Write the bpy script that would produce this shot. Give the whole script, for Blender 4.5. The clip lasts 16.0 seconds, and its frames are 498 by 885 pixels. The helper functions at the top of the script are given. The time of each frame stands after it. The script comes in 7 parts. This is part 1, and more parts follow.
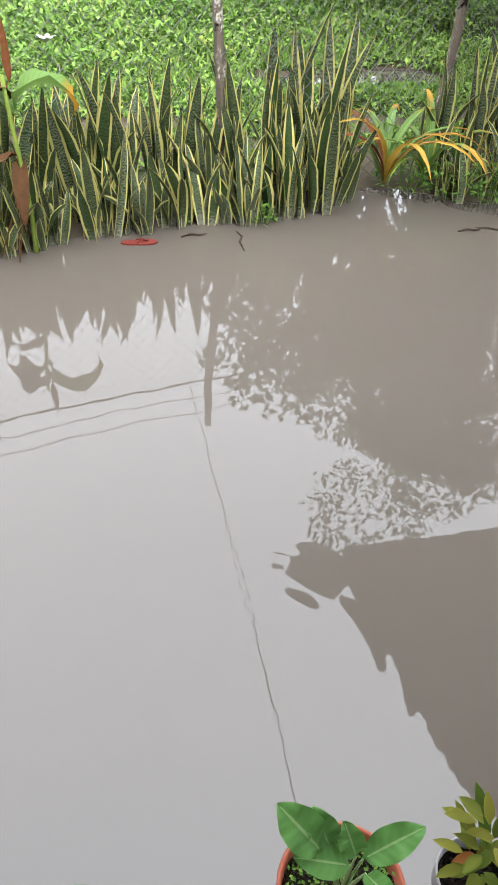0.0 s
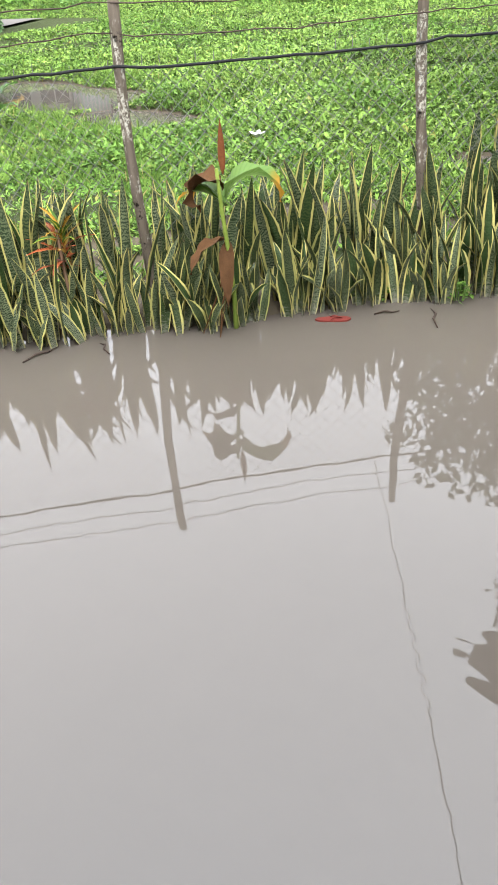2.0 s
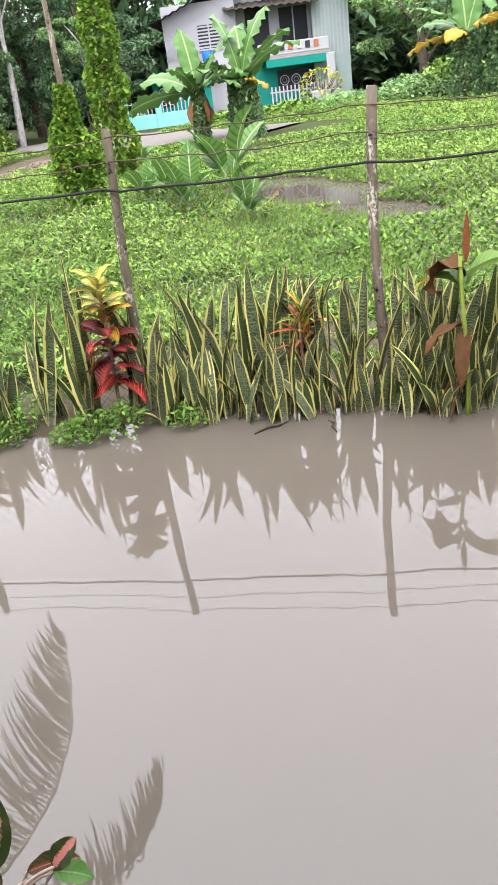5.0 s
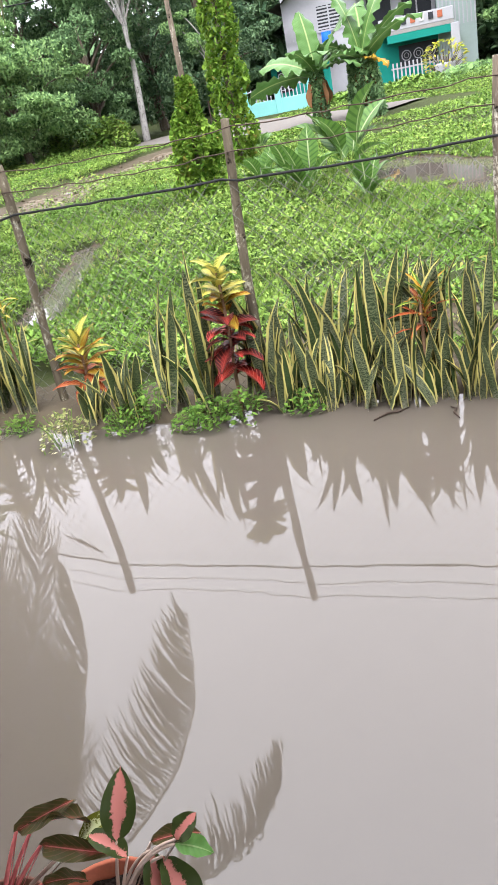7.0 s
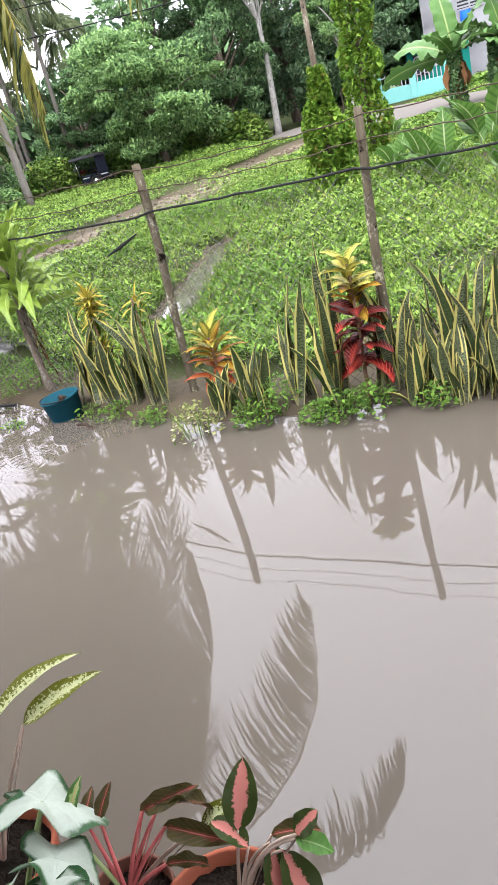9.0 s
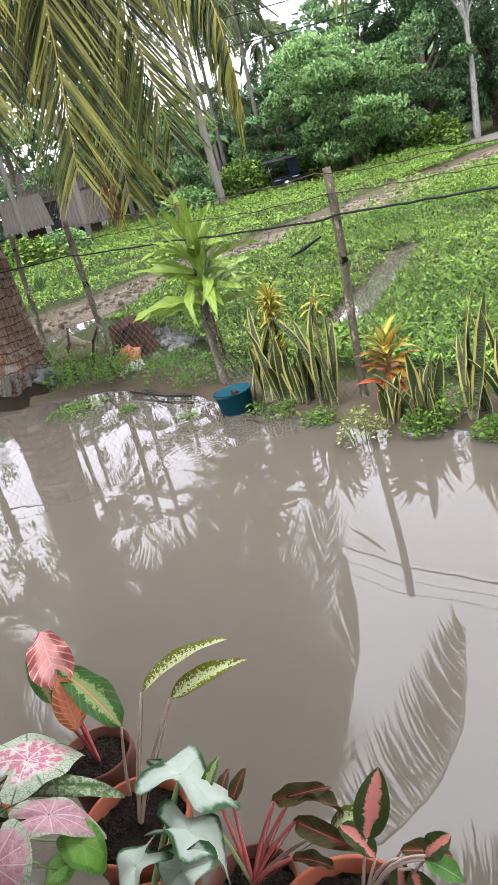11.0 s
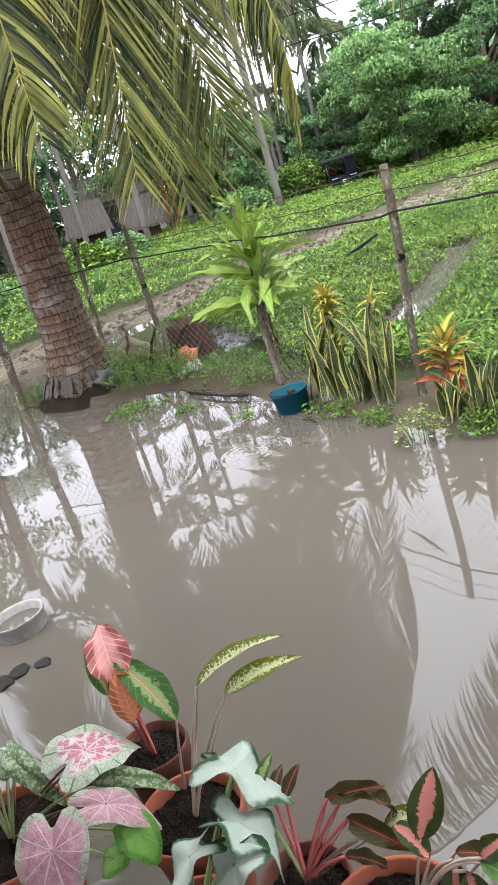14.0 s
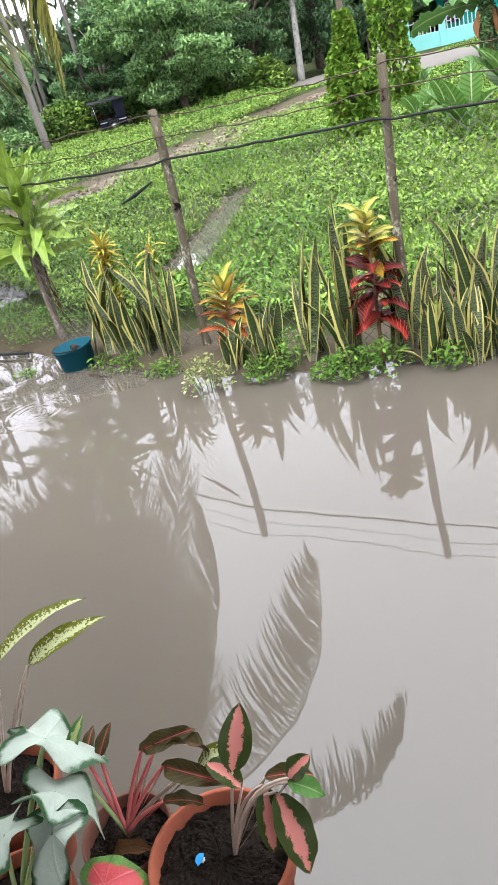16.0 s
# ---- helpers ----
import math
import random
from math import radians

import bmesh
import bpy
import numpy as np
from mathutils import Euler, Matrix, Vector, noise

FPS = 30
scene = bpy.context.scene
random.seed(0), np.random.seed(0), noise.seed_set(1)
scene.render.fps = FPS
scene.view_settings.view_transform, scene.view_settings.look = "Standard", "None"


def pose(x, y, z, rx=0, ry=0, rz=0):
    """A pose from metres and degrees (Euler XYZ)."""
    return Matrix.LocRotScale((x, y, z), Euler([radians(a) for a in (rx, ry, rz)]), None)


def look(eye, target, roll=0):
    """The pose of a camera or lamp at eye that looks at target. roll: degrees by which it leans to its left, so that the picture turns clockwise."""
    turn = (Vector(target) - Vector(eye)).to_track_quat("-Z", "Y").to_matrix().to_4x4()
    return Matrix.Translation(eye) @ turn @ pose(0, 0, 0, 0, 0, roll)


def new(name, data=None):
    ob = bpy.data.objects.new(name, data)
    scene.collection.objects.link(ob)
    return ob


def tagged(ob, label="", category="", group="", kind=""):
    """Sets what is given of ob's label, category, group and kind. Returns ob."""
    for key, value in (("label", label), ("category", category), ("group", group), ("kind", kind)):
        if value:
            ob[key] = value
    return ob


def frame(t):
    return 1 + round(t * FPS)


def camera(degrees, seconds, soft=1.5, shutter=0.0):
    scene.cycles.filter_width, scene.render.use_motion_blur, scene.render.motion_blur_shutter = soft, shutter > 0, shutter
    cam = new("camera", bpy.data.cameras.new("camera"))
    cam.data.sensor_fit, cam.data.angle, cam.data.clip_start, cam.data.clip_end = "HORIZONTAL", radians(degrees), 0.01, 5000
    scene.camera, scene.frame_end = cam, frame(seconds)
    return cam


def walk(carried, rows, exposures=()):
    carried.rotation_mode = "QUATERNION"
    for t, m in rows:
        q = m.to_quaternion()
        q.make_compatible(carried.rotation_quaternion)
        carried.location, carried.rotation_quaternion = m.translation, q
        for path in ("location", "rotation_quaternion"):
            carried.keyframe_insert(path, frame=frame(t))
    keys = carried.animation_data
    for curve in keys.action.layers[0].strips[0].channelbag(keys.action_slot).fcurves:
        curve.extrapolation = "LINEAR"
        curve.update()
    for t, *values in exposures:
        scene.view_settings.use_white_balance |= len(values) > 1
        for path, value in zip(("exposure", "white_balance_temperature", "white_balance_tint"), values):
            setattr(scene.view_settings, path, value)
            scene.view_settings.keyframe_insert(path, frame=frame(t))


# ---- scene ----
from functools import lru_cache
from math import cos, pi, sin

# ---------------------------------------------------------------- camera
cam = camera(36.4, 16.0, soft=0.45)
# seconds, eye x, y, z, yaw, pitch, roll
ROWS = [
    (0.0, 0.000, 0.000, 1.694, 0.00, -39.29, 3.30),
    (0.5, 0.001, 0.004, 1.697, 2.89, -40.34, 2.13),
    (1.0, 0.008, 0.002, 1.690, 8.45, -39.45, -0.42),
    (1.5, -0.002, 0.000, 1.693, 11.69, -37.12, -1.96),
    (2.0, -0.004, -0.020, 1.703, 17.11, -33.66, -3.74),
    (2.5, -0.011, -0.023, 1.699, 19.84, -31.01, -4.09),
    (3.0, -0.010, -0.027, 1.699, 22.60, -29.65, -4.68),
    (3.5, -0.008, -0.037, 1.705, 27.61, -27.12, -5.56),
    (4.0, -0.012, -0.032, 1.704, 30.26, -26.88, -6.00),
    (4.2, -0.012, -0.044, 1.703, 31.58, -26.21, -6.30),
    (6.3, -0.003, -0.039, 1.708, 40.38, -27.44, -10.49),
    (6.5, -0.007, -0.039, 1.707, 41.72, -27.45, -11.22),
    (7.0, -0.005, -0.039, 1.708, 45.35, -25.46, -11.99),
    (7.5, -0.011, -0.034, 1.707, 48.01, -26.03, -12.57),
    (8.0, -0.019, -0.025, 1.703, 50.32, -25.70, -13.11),
    (8.5, -0.021, -0.023, 1.703, 52.92, -25.45, -14.75),
    (9.0, -0.017, -0.029, 1.704, 55.73, -23.77, -15.40),
    (9.5, -0.015, -0.030, 1.705, 57.56, -23.06, -15.80),
    (10.0, -0.012, -0.033, 1.706, 62.51, -21.44, -15.16),
    (10.2, -0.012, -0.035, 1.706, 63.88, -21.08, -14.83),
    (12.3, 0.004, -0.032, 1.701, 76.06, -18.59, -16.62),
    (12.5, 0.004, -0.032, 1.701, 76.98, -18.13, -16.65),
    (13.0, 0.005, -0.033, 1.701, 77.21, -17.45, -16.38),
    (13.5, 0.004, -0.032, 1.700, 76.17, -17.52, -16.14),
    (14.0, 0.004, -0.031, 1.699, 73.07, -19.10, -16.45),
    (14.5, 0.004, -0.029, 1.699, 70.41, -20.50, -16.35),
    (15.0, 0.003, -0.028, 1.702, 65.49, -22.38, -15.61),
    (15.5, 0.002, -0.027, 1.702, 61.84, -24.24, -15.36),
    (16.0, -0.004, -0.021, 1.700, 57.74, -26.81, -14.65),
]
EXPOSURES = [(0.0, 1.45, 5930, 10), (1.5, 1.43, 5970, 10), (3.0, 1.42, 6130, 13), (4.2, 1.43, 6180, 15), (7.0, 1.41, 6150, 15), (9.0, 1.34, 6130, 15), (10.2, 1.23, 6110, 14), (12.3, 1.18, 6000, 11), (13.5, 1.16, 5980, 11), (15.0, 1.27, 6000, 11), (16.0, 1.36, 6020, 11)]
walk(cam, [(t, pose(x, y, z) @ pose(0, 0, 0, 90 + pitch, 0, yaw) @ pose(0, 0, 0, 0, 0, roll))
           for t, x, y, z, yaw, pitch, roll in ROWS], EXPOSURES)

# ---------------------------------------------------------------- overcast sky and soft sun
world = bpy.data.worlds.new("overcast_sky")
scene.world = world
world.use_nodes = True
wn = world.node_tree
wn.nodes.clear()
sky = wn.nodes.new("ShaderNodeTexSky")
sky.sky_type, sky.sun_disc = "NISHITA", False
sky.sun_elevation, sky.sun_rotation = radians(55), radians(160)
pale = wn.nodes.new("ShaderNodeHueSaturation")
pale.inputs["Saturation"].default_value = 0.10
cloud = wn.nodes.new("ShaderNodeMix")
cloud.data_type = "RGBA"
cloud.inputs[0].default_value = 0.9
# cloud cover: brighter and a little bluer overhead than near the horizon
way = wn.nodes.new("ShaderNodeTexCoord")
split = wn.nodes.new("ShaderNodeSeparateXYZ")
wn.links.new(way.outputs["Generated"], split.inputs[0])
dome = wn.nodes.new("ShaderNodeValToRGB")
for el, (p, col) in zip((dome.color_ramp.elements[0], dome.color_ramp.elements[1], dome.color_ramp.elements.new(0.7), dome.color_ramp.elements.new(0.5), dome.color_ramp.elements.new(0.28)),
                        ((0.0, (0.30, 0.295, 0.30, 1)), (1.0, (0.34, 0.47, 0.95, 1)), (0.7, (0.52, 0.55, 0.71, 1)), (0.5, (0.58, 0.56, 0.61, 1)), (0.28, (0.41, 0.395, 0.425, 1)))):
    el.position, el.color = p, col
bright = wn.nodes.new("ShaderNodeMix")
bright.data_type, bright.blend_type = "RGBA", "MULTIPLY"
bright.inputs[0].default_value = 1.0
bright.inputs[7].default_value = (30.0, 30.0, 30.0, 1)
wn.links.new(split.outputs[2], dome.inputs[0])
wn.links.new(dome.outputs[0], bright.inputs[6])
wn.links.new(bright.outputs[2], cloud.inputs[7])
back = wn.nodes.new("ShaderNodeBackground")
back.inputs["Strength"].default_value = 0.15
wout = wn.nodes.new("ShaderNodeOutputWorld")
wn.links.new(sky.outputs[0], pale.inputs["Color"])
wn.links.new(pale.outputs[0], cloud.inputs[6])
wn.links.new(cloud.outputs[2], back.inputs["Color"])
wn.links.new(back.outputs[0], wout.inputs["Surface"])
sun = new("sun", bpy.data.lights.new("sun", "SUN"))
sun.data.energy, sun.data.angle, sun.data.color = 1.2, radians(25), (1.0, 0.98, 0.95)
sun.matrix_basis = look((3, -8, 12), (0, 0, 0))


# ---------------------------------------------------------------- materials
class Nodes:
    """A principled material and short ways to wire nodes into it."""

    def __init__(self, name, rough=0.6, metal=0.0, spec=0.025):
        self.mat = bpy.data.materials.new(name)
        self.mat.use_nodes = True
        self.nt = self.mat.node_tree
        self.b = self.nt.nodes["Principled BSDF"]
        self.b.inputs["Roughness"].default_value = rough
        self.b.inputs["Metallic"].default_value = metal
        self.b.inputs["Specular IOR Level"].default_value = spec

    def put(self, socket, value):
        if isinstance(value, bpy.types.NodeSocket):
            self.nt.links.new(value, socket)
        elif isinstance(value, (tuple, list)) and socket.type == "RGBA":
            socket.default_value = (*value[:3], 1)
        else:
            socket.default_value = value

    def node(self, kind, *ins, out=0, **attrs):
        n = self.nt.nodes.new("ShaderNode" + kind)
        if "operation" in attrs:
            n.operation = attrs["operation"]
        if "data_type" in attrs:
            n.data_type, n.blend_type = attrs["data_type"], attrs["blend_type"]
        if "interpolation_type" in attrs:
            n.interpolation_type = attrs["interpolation_type"]
        if "bands_direction" in attrs:
            n.bands_direction = attrs["bands_direction"]
        if "feature" in attrs:
            n.feature = attrs["feature"]
        for k, value in ins:
            self.put(n.inputs[k], value)
        return n.outputs[out]

    def coord(self, which="Object"):
        return self.node("TexCoord", out=("Generated", "Normal", "UV", "Object").index(which))

    def noise(self, scale, detail=4.0, rough=0.6, vec=None, distortion=0.0):
        return self.node("TexNoise", ("Vector", vec or self.coord()), ("Scale", scale), ("Detail", detail),
                         ("Roughness", rough), ("Distortion", distortion))

    def math(self, op, a, b=0.0, c=0.0):
        return self.node("Math", (0, a), (1, b), (2, c), operation=op)

    def ramp(self, fac, *stops):
        n = self.nt.nodes.new("ShaderNodeValToRGB")
        e = n.color_ramp.elements
        while len(e) < len(stops):
            e.new(0.5)
        for el, (p, col) in zip(e, stops):
            el.position, el.color = p, (*col, 1) if len(col) == 3 else col
        self.put(n.inputs[0], fac)
        return n.outputs[0]

    def mix(self, fac, a, b, kind="MIX"):
        return self.node("Mix", (0, fac), (6, a), (7, b), out=2, data_type="RGBA", blend_type=kind)

    def step(self, x, lo, hi):
        return self.node("MapRange", (0, x), (1, lo), (2, hi), interpolation_type="SMOOTHSTEP")

    def uv(self):
        s = self.nt.nodes.new("ShaderNodeSeparateXYZ")
        self.nt.links.new(self.coord("UV"), s.inputs[0])
        return s.outputs[0], s.outputs[1]

    def island(self):
        return self.node("NewGeometry", out=8)

    def each(self):
        return self.node("ObjectInfo", out=5)

    def color(self, value):
        self.put(self.b.inputs["Base Color"], value)
        return self

    def bump(self, height, strength=0.3, distance=0.01):
        self.put(self.b.inputs["Normal"], self.node("Bump", ("Height", height), ("Strength", strength), ("Distance", distance)))
        return self

    def thin(self, col, share=0.3):
        """Lets light through a leaf."""
        tr = self.node("BsdfTranslucent", ("Color", col))
        sh = self.node("MixShader", (0, share), (1, self.b.outputs[0]), (2, tr))
        self.nt.links.new(sh, self.nt.nodes["Material Output"].inputs[0])
        return self


def solid(name, col, rough=0.6, metal=0.0, var=0.25, scale=8.0, bump=0.15, dist=0.005):
    m = Nodes(name, rough, metal)
    dark = tuple(c * (1 - var) for c in col)
    lite = tuple(min(1, c * (1 + var)) for c in col)
    n = m.noise(scale, 6)
    fine = m.noise(scale * 9, 3)
    m.color(m.mix(m.math("MULTIPLY_ADD", fine, 0.5, m.math("MULTIPLY", n, 0.5)), dark, lite))
    if bump:
        m.bump(fine, bump, dist)
    return m.mat


def foliage(name, dark, lite, old=None, share=0.3, rough=0.45, old_part=0.06, patch=None):
    m = Nodes(name, rough)
    r = m.island()
    col = m.mix(r, dark, lite)
    col = m.mix(m.math("MULTIPLY", m.noise(1.3, 3), 0.5), col, tuple(c * 0.5 for c in dark))
    if patch:
        col = m.mix(m.math("MULTIPLY", m.step(m.noise(0.42, 4, 0.6), 0.46, 0.60), 0.75), col, m.mix(r, tuple(c * 0.25 for c in patch), patch))
    if old:
        col = m.mix(m.step(m.math("FRACT", m.math("MULTIPLY", r, 37.3)), 1 - old_part, 1.0), col, old)
    m.color(col)
    m.thin(col, share)
    return m.mat


def mat_water():
    m = Nodes("muddy_water", 0.015, 0.0, 0.5)
    m.b.inputs["IOR"].default_value = 1.39
    big = m.noise(0.35, 3)
    small = m.noise(7.0, 5)
    col = m.mix(big, (0.0550, 0.0462, 0.0368), (0.0730, 0.0622, 0.0498))
    m.color(m.mix(m.math("MULTIPLY", small, 0.35), col, (0.075, 0.0635, 0.0520)))
    ripple = m.math("ADD", m.noise(2.2, 2, 0.5), m.math("MULTIPLY", m.noise(9.0, 2, 0.5), 0.16))
    # rings where drops fell
    at = m.coord()
    for cx, cy in ((-6.03, 0.30), (-4.49, 1.33), (-4.05, 1.38), (-5.6, -0.1)):
        far = m.node("VectorMath", (0, at), (1, (cx, cy, 0)), operation="DISTANCE", out=1)
        ring = m.math("MULTIPLY", m.math("SINE", m.math("MULTIPLY", far, 120.0)), m.step(far, 0.32, 0.05))
        ripple = m.math("ADD", ripple, m.math("MULTIPLY", ring, 0.10))
    far = m.node("VectorMath", (0, at), (1, (0.03, 1.16, 0)), operation="DISTANCE", out=1)
    ring = m.math("MULTIPLY", m.math("MULTIPLY", m.math("SINE", m.math("MULTIPLY", far, 82.0)), m.step(far, 0.10, 0.22)), m.step(far, 0.56, 0.36))
    ripple = m.math("ADD", ripple, m.math("MULTIPLY", ring, 0.16))
    m.bump(ripple, 0.017, 0.06)
    return m.mat


def mat_ground():
    m = Nodes("wet_earth", 0.7)
    n = m.noise(0.8, 6)
    f = m.noise(14, 6)
    col = m.mix(n, (0.040, 0.031, 0.020), (0.085, 0.068, 0.047))
    col = m.mix(m.math("MULTIPLY", f, 0.6), col, (0.03, 0.026, 0.016))
    m.color(col)
    m.put(m.b.inputs["Roughness"], m.ramp(n, (0.35, (0.5, 0.5, 0.5)), (0.7, (0.9, 0.9, 0.9))))
    m.bump(f, 0.5, 0.02)
    return m.mat


def mat_field():
    m = Nodes("grassy_earth", 0.8)
    n = m.noise(0.5, 6)
    f = m.noise(25, 6)
    col = m.mix(n, (0.020, 0.034, 0.010), (0.040, 0.060, 0.016))
    m.color(m.mix(f, col, (0.03, 0.026, 0.014)))
    m.bump(f, 0.6, 0.03)
    return m.mat


def mat_road():
    m = Nodes("muddy_track", 0.6)
    n = m.noise(0.9, 6)
    f = m.noise(18, 6)
    col = m.mix(n, (0.055, 0.043, 0.030), (0.135, 0.110, 0.080))
    m.color(m.mix(m.math("MULTIPLY", f, 0.5), col, (0.10, 0.080, 0.056)))
    m.put(m.b.inputs["Roughness"], m.ramp(n, (0.4, (0.12, 0.12, 0.12)), (0.6, (0.75, 0.75, 0.75))))
    m.bump(m.math("ADD", f, m.math("MULTIPLY", m.noise(5, 4), 2.0)), 1.0, 0.05)
    return m.mat


def mat_wood(name, a, b, moss=None):
    m = Nodes(name, 0.85)
    v = m.node("Mapping", ("Vector", m.coord()), ("Scale", (30, 30, 2.5)))
    g = m.noise(1.0, 6, 0.65, v)
    col = m.mix(g, a, b)
    blot = m.noise(1.0, 4, 0.6, m.node("Mapping", ("Vector", m.coord()), ("Scale", (16, 16, 5))))
    col = m.mix(m.step(m.noise(9, 6, 0.7), 0.56, 0.66), col, tuple(c * 0.3 for c in a))
    col = m.mix(m.math("MULTIPLY", m.step(blot, 0.5, 0.62), m.step(m.noise(55, 3, 0.7), 0.42, 0.6)), col, moss or tuple(c * 0.4 for c in a))
    m.color(col)
    m.bump(g, 0.7, 0.012)
    return m.mat


def mat_snake():
    """Grey-green blade with dark, wavy cross bands and a pale yellow margin; dusty with dried mud near the ground."""
    m = Nodes("snake_plant_leaf", 0.42, 0.0, 0.12)
    u, v = m.uv()
    off = m.math("ABSOLUTE", m.math("SUBTRACT", u, 0.5))
    wob = m.noise(26, 3)
    bands = m.node("TexWave", ("Vector", m.node("CombineXYZ", (0, m.math("MULTIPLY", u, 0.20)), (1, v), (2, m.math("MULTIPLY", m.each(), 9)))),
                   ("Scale", 13.0), ("Distortion", 9.0), ("Detail", 3.0), ("Detail Scale", 2.2), bands_direction="Y", out=1)
    tone = m.math("FRACT", m.math("MULTIPLY", m.each(), 7.9))
    pale = m.mix(tone, (0.040, 0.052, 0.016), (0.108, 0.120, 0.066))
    green = m.mix(m.math("MULTIPLY", m.step(bands, 0.62, 0.30), 0.9), pale, (0.010, 0.020, 0.008))
    green = m.mix(m.math("MULTIPLY", m.step(m.each(), 0.62, 0.9), 0.75), green, (0.018, 0.036, 0.008))
    edge = m.math("ADD", off, m.math("MULTIPLY_ADD", wob, 0.08, -0.04))
    lip = m.math("MULTIPLY_ADD", m.math("FRACT", m.math("MULTIPLY", m.each(), 13.7)), 0.12, 0.285)
    col = m.mix(m.step(m.math("SUBTRACT", edge, lip), 0.0, 0.035), green, m.mix(m.each(), (0.25, 0.235, 0.070), (0.37, 0.315, 0.10)))
    col = m.mix(m.step(m.math("ADD", v, m.math("MULTIPLY", wob, 0.1)), 1.02, 1.07), col, (0.13, 0.08, 0.04))
    dirt = m.math("MULTIPLY", m.step(m.math("SUBTRACT", wob, v), 0.26, 0.50), 0.6)
    col = m.mix(dirt, col, (0.17, 0.155, 0.125))
    m.color(col)
    m.bump(bands, 0.15, 0.003)
    m.thin(col, 0.10)
    return m.mat


def mat_patched(name, edge, heart, vein=None, rim=None, width=0.2, rough=0.35, speck=18.0, share=0.25, hard=0.06, break_up=0.5, ribs=1.0):
    """A leaf blade with a coloured heart that breaks up into its edge colour."""
    m = Nodes(name, rough, 0.0, 0.07)
    u, v = m.uv()
    off = m.math("ABSOLUTE", m.math("SUBTRACT", u, 0.5))
    n = m.noise(speck, 4, 0.7)
    x = m.math("ADD", off, m.math("MULTIPLY_ADD", n, break_up, -0.5 * break_up))
    edgecol = m.mix(m.noise(speck * 0.6, 3), edge, tuple(c * 0.6 for c in edge))
    col = m.mix(m.step(x, width - hard, width + hard), heart, edgecol)
    if vein:
        stripes = m.node("TexWave", ("Vector", m.node("CombineXYZ", (0, v), (1, m.math("MULTIPLY", off, 0.55)), (2, 0.0))),
                         ("Scale", 5.0), ("Distortion", 0.6), bands_direction="DIAGONAL", out=1)
        line = m.math("MAXIMUM", m.math("MULTIPLY", m.step(stripes, 0.86, 0.95), ribs), m.step(off, 0.035, 0.015))
        col = m.mix(m.math("MULTIPLY", line, 0.85), col, vein)
        m.bump(line, 0.4, -0.004)
    if rim:
        col = m.mix(m.step(off, 0.44, 0.48), col, rim)
    m.color(col)
    m.thin(col, share)
    return m.mat


def mat_heart(name, centre, vein, margin, rim=0.74, veins=7.0, vein_on=0.8, share=0.25, speck=None, blotch=None, net=(0.05, 0.11, 0.03)):
    """A heart-shaped blade: u runs from the stalk's joint to the edge, v round it. Pale main veins, blotches between them,
    and a fine dark net that breaks up the margin."""
    m = Nodes(name, 0.36, 0.0, 0.18)
    u, v = m.uv()
    n = m.noise(30, 4, 0.7)
    big = m.noise(11, 3, 0.6)
    a = m.math("ABSOLUTE", m.math("SINE", m.math("MULTIPLY_ADD", m.noise(9, 2), 0.35, m.math("MULTIPLY", v, pi * veins))))
    line = m.step(m.math("MULTIPLY", a, m.math("ADD", u, 0.10)), 0.15, 0.05)
    cells = m.node("TexVoronoi", ("Vector", m.coord()), ("Scale", 105.0), feature="DISTANCE_TO_EDGE")
    fine = m.step(cells, 0.07, 0.02)
    col = m.mix(n, tuple(c * 0.8 for c in centre), tuple(min(1, c * 1.2) for c in centre))
    if blotch:
        col = m.mix(m.step(m.math("ADD", m.noise(60, 3, 0.6), m.math("MULTIPLY", u, 0.12)), 0.52, 0.64), col, blotch)
    if speck:
        col = m.mix(m.step(m.noise(95, 3, 0.6), 0.47, 0.57), col, speck)
    out = m.step(m.math("ADD", u, m.math("ADD", m.math("MULTIPLY_ADD", n, 0.35, -0.175), m.math("MULTIPLY_ADD", big, 0.7, -0.35))), rim - 0.08, rim + 0.08)
    mcol = m.mix(n, tuple(c * 0.55 for c in margin), tuple(c * 1.2 for c in margin))
    col = m.mix(out, col, mcol)
    pale = m.math("MULTIPLY", m.math("MAXIMUM", line, m.math("MULTIPLY", fine, 0.35)), vein_on)
    col = m.mix(pale, col, m.mix(out, vein, net))
    col = m.mix(m.math("MULTIPLY", fine, m.math("MULTIPLY", m.step(u, 0.5, 0.85), 0.55 * vein_on)), col, net)
    m.color(col)
    m.bump(m.math("MAXIMUM", line, m.math("MULTIPLY", fine, 0.5)), 0.35, -0.003)
    m.thin(col, share)
    return m.mat


